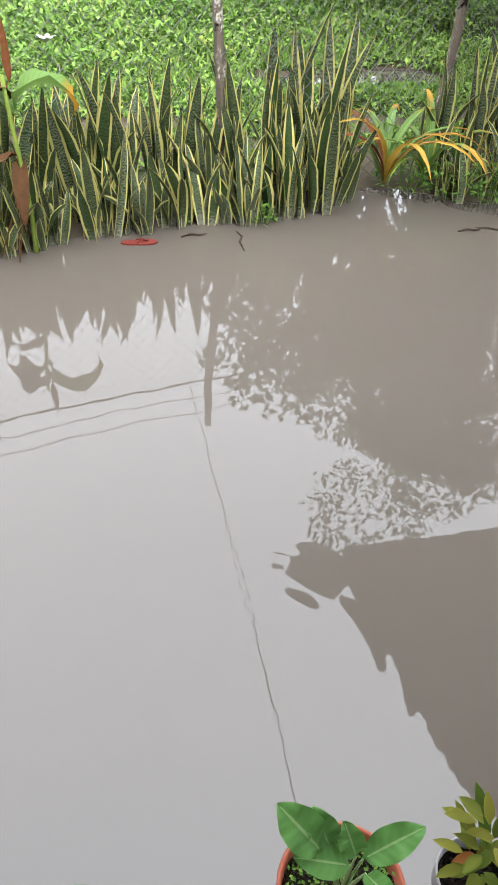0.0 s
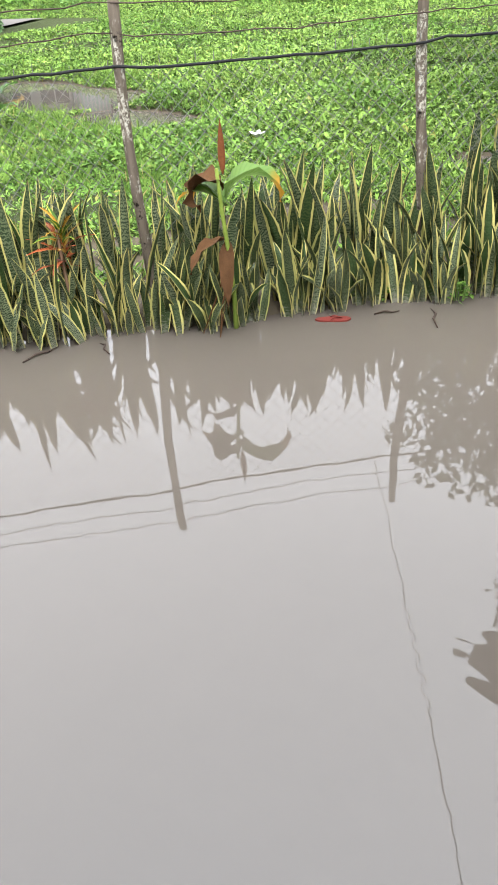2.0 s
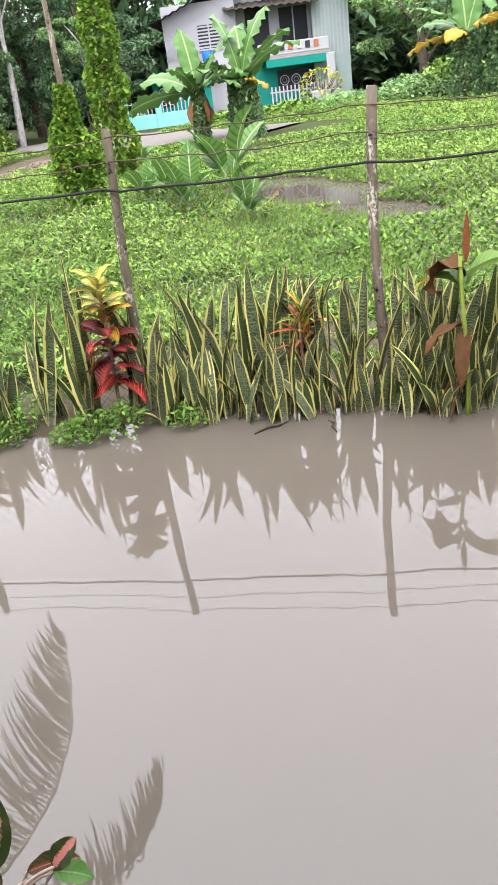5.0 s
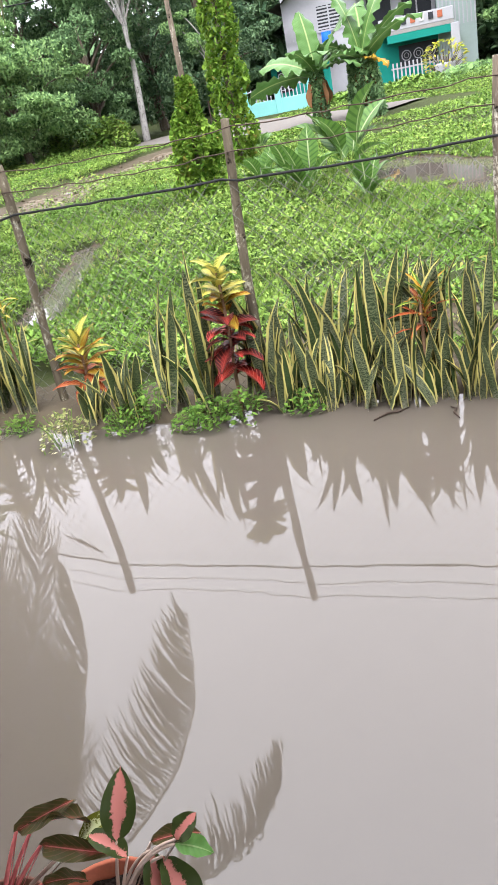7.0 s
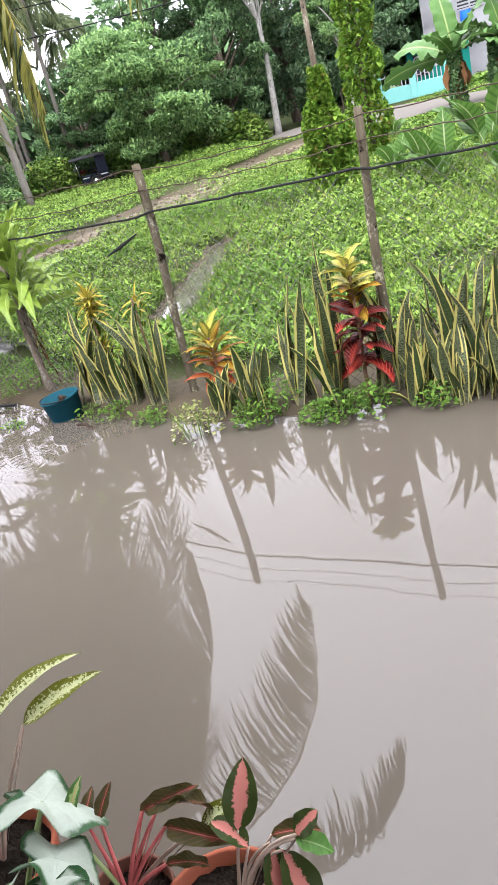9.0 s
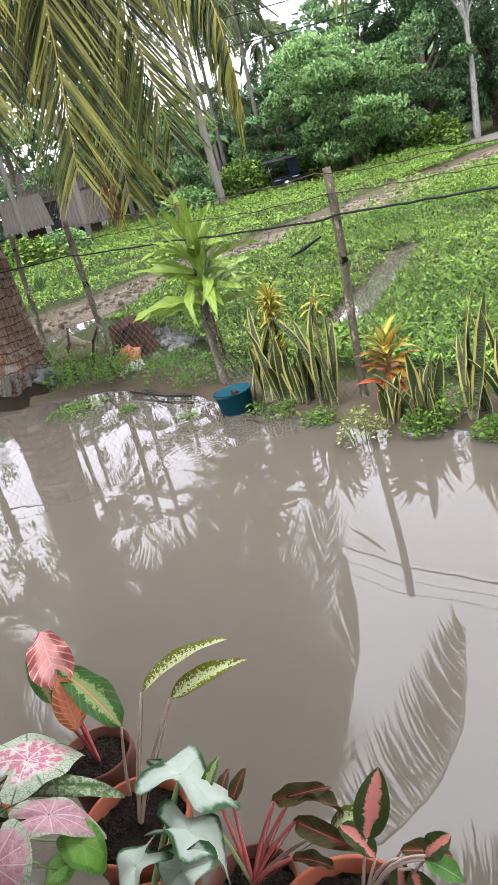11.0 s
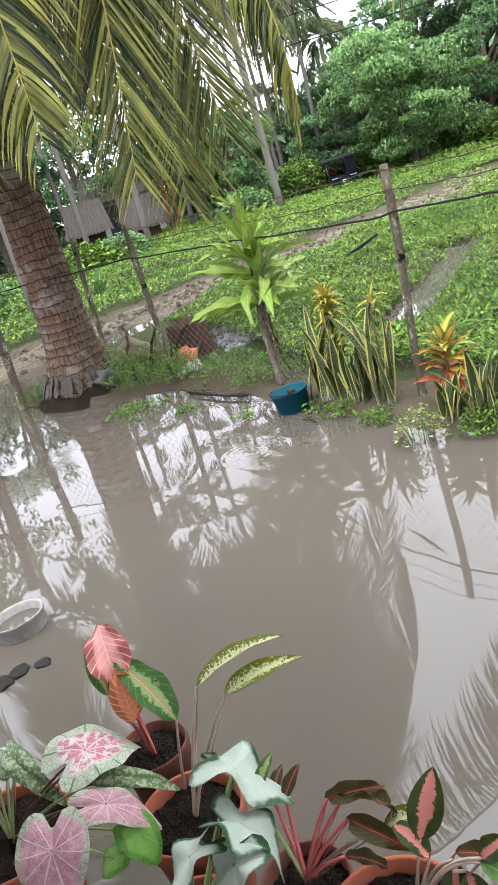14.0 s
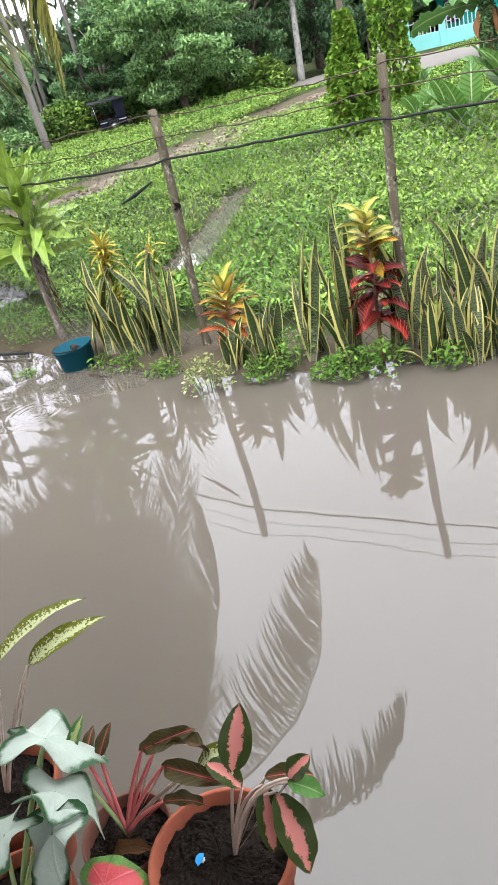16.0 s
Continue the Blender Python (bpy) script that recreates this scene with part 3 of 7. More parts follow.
def sprays(C, L, W, el, r, spread=0.5):
    """Small leaves, one diamond each, at centres C; el: mean tilt of each leaf above level."""
    n = len(C)
    az = r.uniform(0, 2 * pi, n)
    e = el + r.normal(0, spread, n)
    d = np.stack([np.cos(az) * np.cos(e), np.sin(az) * np.cos(e), np.sin(e)], -1)
    s = np.stack([-np.sin(az), np.cos(az), r.normal(0, 0.35, n)], -1)
    s /= np.linalg.norm(s, axis=1)[:, None]
    L, W = np.broadcast_to(L, n)[:, None], np.broadcast_to(W, n)[:, None]
    dip = np.array([0, 0, -0.12]) * L
    V = np.stack([C - d * L / 2, C + s * W / 2 + dip * 0, C + d * L / 2 + dip, C - s * W / 2], 1).reshape(-1, 3)
    return V, np.arange(4 * n).reshape(-1, 4)


def bumps(x, y, scale, seed=0):
    """Smooth, cheap noise from about -1 to 1."""
    r = np.random.default_rng(seed)
    out = 0
    for k in range(7):
        a, f = r.uniform(0, 2 * pi), scale * r.uniform(0.6, 2.2)
        out = out + np.sin((x * np.cos(a) + y * np.sin(a)) * f + r.uniform(0, 6)) / (1 + 0.2 * k)
    return out / 3.0


# ---------------------------------------------------------------- plan
FENCE = [(5.2, 6.95), (3.7, 6.22), (2.33, 5.55), (1.02, 4.93), (-0.25, 4.28), (-1.62, 3.62), (-2.84, 3.03), (-4.11, 2.47), (-5.62, 2.08), (-7.18, 1.58), (-8.40, 0.24)]
SHORE = [(-14, -3.5), (-9.3, -0.5), (-8.6, 0.1), (-7.4, 0.72), (-6.9, 1.45), (-5.6, 1.85), (-4.6, 2.0), (-4.15, 2.12), (-3.6, 2.2), (-2.95, 2.66), (-2.57, 2.93),
         (-2.15, 3.05), (-1.76, 3.27), (-1.2, 3.43), (-0.84, 3.68), (-0.5, 3.86), (-0.04, 3.97), (0.32, 4.2), (0.6, 4.47), (1.0, 4.44), (1.4, 4.45), (2.4, 5.0), (6, 6.9), (12, 9.5)]
TRACK = [(-8.2, -3.2), (-10.2, -0.9), (-11.9, 1.2), (-12.6, 3.6), (-13.4, 6.2), (-14.4, 9.2), (-15.6, 12.4), (-17.3, 16.6), (-18.6, 20.4)]
PAVED = [(-23.5, 22.3), (-22, 21.9), (-17.5, 20.6), (-14.8, 19.9), (-11.6, 19.9)]
POOLS = [(0.2, 6.9, 1.3, 7.2, 0.32), (-6.6, 10.8, -5.0, 9.9, 0.85), (-4.3, 8.9, -3.4, 8.5, 0.45),
         (-6.3, 3.7, -8.6, 6.3, 0.20), (-9.6, 0.0, -8.6, -1.4, 0.6), (-11.4, 2.9, -10.6, 1.5, 0.3)]

# bare strips of slick mud behind the planted bank
MUDS = [(-2.6, 4.35, -0.3, 5.8, 0.26), (-3.6, 3.5, 0.3, 5.4, 0.26), (0.3, 5.6, 1.6, 6.2, 0.25)]


def along(x, table):
    t = sorted(table)
    return np.interp(x, [p[0] for p in t], [p[1] for p in t])


def near_line(x, y, pts):
    best = np.full(np.shape(x), 1e9)
    for (ax, ay), (bx, by) in zip(pts[:-1], pts[1:]):
        dx, dy = bx - ax, by - ay
        t = np.clip(((x - ax) * dx + (y - ay) * dy) / (dx * dx + dy * dy), 0, 1)
        best = np.minimum(best, np.hypot(x - ax - t * dx, y - ay - t * dy))
    return best


def smooth(e0, e1, x):
    t = np.clip((x - e0) / (e1 - e0), 0, 1)
    return t * t * (3 - 2 * t)


def pool_depth(x, y):
    w = np.zeros(np.shape(x))
    for ax, ay, bx, by, r in POOLS:
        w = np.maximum(w, smooth(r * 1.5, r * 0.6, near_line(x, y, [(ax, ay), (bx, by)]) + 0.12 * bumps(x, y, 4.0, 3)))
    return w


def mud_cover(x, y):
    w = np.zeros(np.shape(x))
    for ax, ay, bx, by, r in MUDS:
        w = np.maximum(w, smooth(r * 1.5, r * 0.6, near_line(x, y, [(ax, ay), (bx, by)]) + 0.12 * bumps(x, y, 4.0, 3)))
    return w


def pool_gap(x, y):
    """How far a place lies from the nearest pool's rim."""
    w = np.full(np.shape(x), 9.0)
    for ax, ay, bx, by, r in POOLS + MUDS:
        w = np.minimum(w, near_line(x, y, [(ax, ay), (bx, by)]) - r)
    return w


def height(x, y):
    """The ground's height."""
    d = y - along(x, SHORE) + 0.05 * bumps(x, y, 5.0, 1)
    bank = smooth(-0.10, 0.10, d)
    land = 0.045 + 0.02 * bumps(x, y, 1.4, 2) + 0.05 * smooth(3, 12, d)
    track = smooth(1.3, 0.7, near_line(x, y, TRACK))
    land = land * (1 - track) + track * (0.02 + 0.035 * bumps(x, y, 2.6, 5))
    land = land - 0.13 * pool_depth(x, y)
    mud = mud_cover(x, y)
    land = land * (1 - mud) + 0.004 * mud
    return -0.12 + bank * (land + 0.12)


# ---------------------------------------------------------------- ground, water, roads
def axis_steps(lo, hi, step, far):
    core = np.arange(lo, hi, step)
    k = np.array([0.6, 1.5, 3, 5, 8, 12, 18, 27, 40, 70, 120, far])
    return np.concatenate([lo - k[::-1], core, hi + k])


gx, gy = np.meshgrid(axis_steps(-20, 6, 0.16, 900), axis_steps(-4, 24, 0.16, 900), indexing="xy")
gz = height(gx, gy)
nx, ny = gx.shape[1], gx.shape[0]
gi, gj = np.meshgrid(np.arange(ny - 1), np.arange(nx - 1), indexing="ij")
ga = gi * nx + gj
ground_mesh = npmesh("ground", np.stack([gx, gy, gz], -1).reshape(-1, 3), np.stack([ga, ga + 1, ga + nx + 1, ga + nx], -1).reshape(-1, 4), FIELD)
ground_mesh.materials.append(EARTH)
cx, cy = gx[:-1, :-1] + 0.08, gy[:-1, :-1] + 0.08
muddy = (height(cx, cy) < 0.03) | (near_line(cx, cy, TRACK) < 1.25) | (cy < along(cx, SHORE) + 0.6)
ground_mesh.polygons.foreach_set("material_index", muddy.astype(np.int32).ravel())
single("ground", ground_mesh, None, "green field and muddy earth, partly flooded", "ground", kind="structure")

wx = np.array([-60.0, -20, -10, -6, -3, 0, 3, 8, 30])
wv = np.array([(x, y, 0.0) for y in (-25.0, -5, -1, 2, 5, 9, 14, 20, 26) for x in wx])
wf = np.array([(j * 9 + i, j * 9 + i + 1, j * 9 + i + 10, j * 9 + i + 9) for j in range(8) for i in range(8)])
single("water", npmesh("water", wv, wf, WATER), None, "still brown flood water mirroring a white sky", "flood water", kind="structure")


def ribbon(pts, half, lift, step=0.35, ragged=0.15, seed=0, across=6):
    """A strip that follows the ground along points."""
    P = np.asarray(pts, float)
    s = np.concatenate([[0], np.cumsum(np.hypot(*np.diff(P, axis=0).T))])
    q = np.arange(0, s[-1], step)
    x, y = np.interp(q, s, P[:, 0]), np.interp(q, s, P[:, 1])
    tx, ty = np.gradient(x), np.gradient(y)
    l = np.hypot(tx, ty)
    r = np.random.default_rng(seed)
    V = []
    for k in np.linspace(-1, 1, across + 1):
        w = k * (half + (ragged * bumps(q, q * 0.3, 2.0, seed + int(k * 3)) if abs(k) == 1 else 0))
        px, py = x - ty / l * w, y + tx / l * w
        V.append(np.stack([px, py, height(px, py) + lift - (0.03 if abs(k) == 1 else 0)], -1))
    V = np.stack(V, 1).reshape(-1, 3)
    n = across + 1
    i, j = np.meshgrid(np.arange(len(q) - 1), np.arange(across), indexing="ij")
    a = i * n + j
    return V, np.stack([a, a + 1, a + n + 1, a + n], -1).reshape(-1, 4)


single("road", npmesh("road", *ribbon(TRACK, 0.85, 0.012, ragged=0.3, seed=4), ROAD), None, "muddy dirt track with wet ruts", "road", kind="structure")
rc = np.random.default_rng(33)
clods = []
for k in range(520):
    q = rc.uniform(0, len(TRACK) - 1.01)
    a, b = np.array(TRACK[int(q)]), np.array(TRACK[int(q) + 1])
    c = a + (b - a) * (q % 1) + rc.normal(0, 0.55, 2)
    w = rc.uniform(0.015, 0.06, 3) * (1, 1, 0.4)
    clods.append(moved(tube([(-w[0], 0, 0), (-w[0] * 0.5, 0, w[2] * 0.3), (w[0] * 0.5, 0, w[2] * 0.2), (w[0], 0, 0)], [w[1] * 0.4, w[1], w[1] * 0.9, w[1] * 0.3], 6), pose(c[0], c[1], float(height(c[0], c[1])) + 0.015, 0, 0, rc.uniform(0, 180))))
single("mud_clods", npmesh("mud_clods", *cat(clods)[:2], ROAD), None, "churned wet mud along the wheel ruts", "mud", kind="stuff")
single("pavement", npmesh("pavement", *ribbon(PAVED, 2.0, 0.06, ragged=0.06, seed=9), PAVING), None, "worn pale concrete village road", "road", kind="structure")


# ---------------------------------------------------------------- chain-link fence with barbed wire
def fence_post(parent, x, y, h, rad, lean, mat, seed):
    r = np.random.default_rng(seed)
    zs = np.linspace(-0.25, h, 11)
    px = lean[0] * zs / h + 0.018 * np.sin(zs * 3 + seed)
    py = lean[1] * zs / h + 0.014 * np.cos(zs * 2.3 + seed)
    ra = rad * (1.12 - 0.22 * np.linspace(0, 1, 11)) * (1 + 0.10 * r.uniform(-1, 1, 11))
    return part("post", npmesh("post", *tube(np.stack([px, py, zs], -1), ra, 10, True, 0.14), mat), parent, "", pose(x, y, 0))


fence = thing("fence", None, "chain-link fence on rough wooden posts with barbed wire on top", "fence")
HEIGHTS = [1.55, 1.55, 1.6, 1.55, 1.66, 1.575, 1.53, 1.515, 1.5, 1.55]
LEANS = [(0, 0), (0.03, 0), (0.05, 0), (0.06, 0.02), (-0.04, 0.0), (0.0, -0.02), (0.01, 0.0), (0.02, 0.0), (0.03, 0), (0.02, 0.02)]
for k, ((x, y), h, lean) in enumerate(zip(FENCE[:10], HEIGHTS, LEANS)):
    fence_post(fence, x, y, h, (0.028, 0.028, 0.029, 0.029, 0.029, 0.028, 0.027, 0.027, 0.024, 0.029)[k], lean, (POST, POST_GREY)[k in (6, 7, 9)], k + 3)


def strand(z, sag, rad, sides, wob, seed, start=0, end=None, lean=True):
    pts = []
    r = np.random.default_rng(seed)
    F = FENCE[start:end]
    for k, ((ax, ay), (bx, by)) in enumerate(zip(F[:-1], F[1:])):
        n = 14
        for t in np.linspace(0, 1, n, endpoint=k == len(F) - 2):
            s = 4 * t * (1 - t)
            zz = z + 0.012 * sin(k * 2.1 + seed) - sag * s + wob * r.uniform(-1, 1)
            off = -0.045
            pts.append((ax + (bx - ax) * t + 0.4 * off + wob * r.uniform(-1, 1), ay + (by - ay) * t + off + wob * r.uniform(-1, 1), zz))
    return np.array(pts), tube(pts, rad, sides, False)


rail_pts, rail = strand(1.235, 0.006, 0.0068, 7, 0.004, 2)
part("top_rail", npmesh("top_rail", *rail, PIPE), fence, "black hose strung along the netting's top")
for z, seed in ((1.37, 3), (1.49, 4)):
    wp, wt = strand(z, 0.02, 0.003, 4, 0.008, seed)
    bits = [wt]
    r = np.random.default_rng(seed)
    s = np.concatenate([[0], np.cumsum(np.linalg.norm(np.diff(wp, axis=0), axis=1))])
    for q in np.arange(0.1, s[-1], 0.14):
        c = np.array([np.interp(q, s, wp[:, a]) for a in range(3)])
        for _ in range(2):
            d = r.normal(0, 1, 3)
            d /= np.linalg.norm(d)
            bits.append(tube([c - d * 0.018, c, c + d * 0.018], [0.0008, 0.0017, 0.0008], 4, False))
    part("barbed_wire", npmesh("barbed_wire", *cat(bits), RUST), fence)


def netting(a, b, seed, top=1.235, low=-0.05, cell=0.085):
    """Diamond wire netting between two posts, each wire bent a little at every crossing."""
    a, b = np.array(a, float), np.array(b, float)
    L = np.hypot(*(b - a))
    u = (b - a) / L
    H = top - low
    bits, r = [], np.random.default_rng(seed)
    n = int((L + H) / cell)
    for way in (1, -1):
        for k in range(n + 1):
            s0 = k * cell - (H if way == 1 else 0)
            zs = np.linspace(0, H, 9)
            ss = s0 + zs if way == 1 else s0 - zs
            ok = (ss > -0.02) & (ss < L + 0.02)
            if ok.sum() < 2:
                continue
            zs, ss = zs[ok], ss[ok]
            warp = 0.02 * np.sin(ss * 3.1 + zs * 2 + seed)
            off = 0.05 * np.sin(ss / L * pi) * np.sin(zs / H * pi) * sin(seed * 1.7) - 0.04
            sag = 0.02 * np.sin(pi * ss / L)
            P = np.stack([a[0] + u[0] * (ss + warp) + 0.4 * off, a[1] + u[1] * (ss + warp) + off, low + zs * (1 - sag) + 0.01 * np.sin(ss * 5)], -1)
            bits.append(tube(P, 0.0018, 3, False))
    # twisted ends standing up along the top
    for s in np.arange(cell / 2, L, cell):
        c = np.array([a[0] + u[0] * s - 0.016, a[1] + u[1] * s - 0.04, top])
        bits.append(tube([c, c + (r.uniform(-0.006, 0.006), r.uniform(-0.006, 0.006), r.uniform(0.02, 0.045))], [0.003, 0.0015], 3, False))
    return cat(bits)


for k in range(2, len(FENCE) - 1):
    part("wire_netting", npmesh("wire_netting", *netting(FENCE[k], FENCE[k + 1], k), WIRE), fence, "loose galvanised diamond netting")


# ---------------------------------------------------------------- snake plants along the fence
def strap(t):
    return np.interp(t, [0, 0.12, 0.45, 0.72, 0.88, 0.96, 1.0], [0.62, 0.80, 1.0, 0.88, 0.56, 0.26, 0.02])


@lru_cache(None)
def snake_leaf(k):
    r = np.random.default_rng(100 + k)
    b = blade(1.0, r.uniform(0.066, 0.098), strap, 11, 4, r.uniform(-0.25, 0.5), r.uniform(0.3, 0.75), 0.05, r.uniform(-0.9, 0.9), 100 + k)
    return npmesh("leaf", *b[:2], SNAKE, b[2])


def snake_plant(x, y, n, lo, hi, seed, spread=0.11, lean=16):
    """A tuft of upright sword leaves that face the open water, fanned a little sideways."""
    r = np.random.default_rng(seed)
    p = thing("snake_plant", pose(x, y, max(-0.02, float(height(x, y)) - 0.02)), "tall snake plant with banded green leaves edged in yellow", "snake plant", "snake plants along the fence")
    for k in range(n):
        a, q = r.uniform(0, 2 * pi), spread * r.uniform(0, 1) ** 0.7
        h = lo + (hi - lo) * r.uniform(0, 1) ** 1.5
        wide = 0.62 + 0.30 * h
        sc = Matrix.Diagonal((wide, h, wide, 1))
        side = 75 * q * cos(a - 0.5) + r.normal(0, lean * 0.45)
        part("leaf", snake_leaf(int(r.integers(18))), p, "",
             pose(q * cos(a), q * sin(a) * 0.7, 0, 0, 0, 27 + r.normal(0, 62) + (180 if k % 4 == 0 else 0)) @ pose(0, 0, 0, 0, side, 0) @ pose(0, 0, 0, 90 - r.normal(4, lean * 0.45), 0, 0) @ sc)
    return p


# along the bed: x, how tall at most
BED = [(1.85, 0.75), (1.6, 0.85), (1.38, 0.8), (1.12, 0.8), (0.42, 1.04), (0.26, 1.08), (0.08, 0.95), (-0.12, 0.82), (-0.32, 0.80), (-0.52, 0.82), (-0.7, 0.8), (-0.88, 0.85), (-1.08, 0.8),
       (-1.26, 0.86), (-1.46, 0.84), (-1.66, 0.8), (-1.86, 0.82), (-2.06, 0.84), (-2.26, 0.86), (-2.46, 0.8), (-2.64, 0.66)]
for k, (x, h) in enumerate(BED):
    y0, y1 = along(x, SHORE) + 0.04, along(x, FENCE) - 0.10
    snake_plant(x + 0.03, y0, 16, h * 0.26, h * 0.66, 200 + k, 0.12, 15)
    snake_plant(x - 0.06, max(y1 - 0.03, y0 + 0.12), 14, h * 0.45, h * 0.95, 300 + k, 0.11, 9)
for k, (x, y, n, lo, hi) in enumerate([(-2.84, 2.93, 8, 0.45, 0.8), (-3.05, 2.72, 9, 0.5, 0.92), (-3.22, 2.62, 8, 0.4, 0.78), (-3.42, 2.4, 8, 0.35, 0.62), (-3.62, 2.3, 7, 0.3, 0.55), (-4.22, 2.25, 9, 0.4, 0.75), (-4.45, 2.22, 9, 0.4, 0.7), (-4.66, 2.12, 9, 0.4, 0.72), (-4.85, 2.08, 8, 0.4, 0.7)]):
    snake_plant(x, y, n + 2, lo * 0.8, hi, 400 + k, 0.10, 14)


# ---------------------------------------------------------------- coconut palms
def frond_mesh(path, n_leaf=70, leaf=0.75, width=0.045, seed=0, hang=0.6, spread=0.65, side=None, fwd=0.8, bias=(0, 0, 0), end=0.34):
    """A palm frond: a tapering rachis along a path and two rows of hanging leaflets. Returns rachis and leaflets."""
    r = np.random.default_rng(seed)
    K = np.array(path, float)
    s = np.concatenate([[0], np.cumsum(np.linalg.norm(np.diff(K, axis=0), axis=1))])
    s /= s[-1]
    t = np.linspace(0, 1, 61)
    P = np.stack([np.interp(t, s, K[:, k]) for k in range(3)], -1)
    for _ in range(6):
        P[1:-1] = (P[:-2] + 2 * P[1:-1] + P[2:]) / 4
    D = np.gradient(P, axis=0)
    D /= np.linalg.norm(D, axis=1)[:, None]
    rach = tube(P[::3], np.linspace(0.026, 0.003, 21), 6, False)
    if side is None:
        out = K[len(K) // 2] - K[0] + (K[-1] - K[0])
        side = np.array([out[1], -out[0], 0.0])
    side = side / (np.linalg.norm(side) + 1e-9)
    bits = []
    prof = np.array([0.5, 1, 0.95, 0.75, 0.45, 0.03])[:, None] / 2
    quad = np.stack([np.arange(5) * 2, np.arange(5) * 2 + 1, np.arange(5) * 2 + 3, np.arange(5) * 2 + 2], -1)
    uv = np.stack([np.tile([0.0, 1.0], 6), np.repeat(np.linspace(0, 1, 6), 2)], -1)
    for q in np.linspace(0.14, 0.995, n_leaf):
        p = np.array([np.interp(q, t, P[:, k]) for k in range(3)])
        d = D[int(q * 60)]
        L = leaf * np.interp(q, [0.1, 0.3, 0.6, 0.85, 1.0], [0.75, 1.0, 1.0, 0.55 + 0.5 * end, end]) * r.uniform(0.86, 1.1)
        for sgn in (1, -1):
            way = d * fwd + side * sgn * spread + np.array(bias) + np.cross(side, d) * r.uniform(-0.08, 0.22) + r.normal(0, 0.035, 3)
            way /= np.linalg.norm(way)
            pts = [p]
            for k in range(5):
                way = way + np.array([0, 0, -1.0]) * hang * (0.2 + 0.16 * k) * r.uniform(0.75, 1.25)
                way /= np.linalg.norm(way)
                pts.append(pts[-1] + way * L / 5)
            pts = np.array(pts)
            tang = np.gradient(pts, axis=0)
            wv = d - tang * (tang @ d)[:, None] / ((tang * tang).sum(1)[:, None] + 1e-9) + r.uniform(0.1, 0.7) * side * sgn
            wv /= np.linalg.norm(wv, axis=1)[:, None] + 1e-9
            w = width * r.uniform(0.75, 1.15) * prof
            V = np.stack([pts - wv * w, pts + wv * w], 1).reshape(-1, 3)
            bits.append((V, quad, uv))
    return rach, cat(bits)


def bow(a, c, b, n=8):
    t = np.linspace(0, 1, n)[:, None]
    return (1 - t) ** 2 * np.array(a, float) + 2 * t * (1 - t) * np.array(c, float) + t * t * np.array(b, float)


BOSS = mat_wood("frayed_root_fibre", (0.020, 0.016, 0.013), (0.13, 0.115, 0.10))
HEAP = solid("dark_heaped_earth", (0.020, 0.015, 0.011), 0.9, var=0.7, scale=16, bump=0.8, dist=0.03)


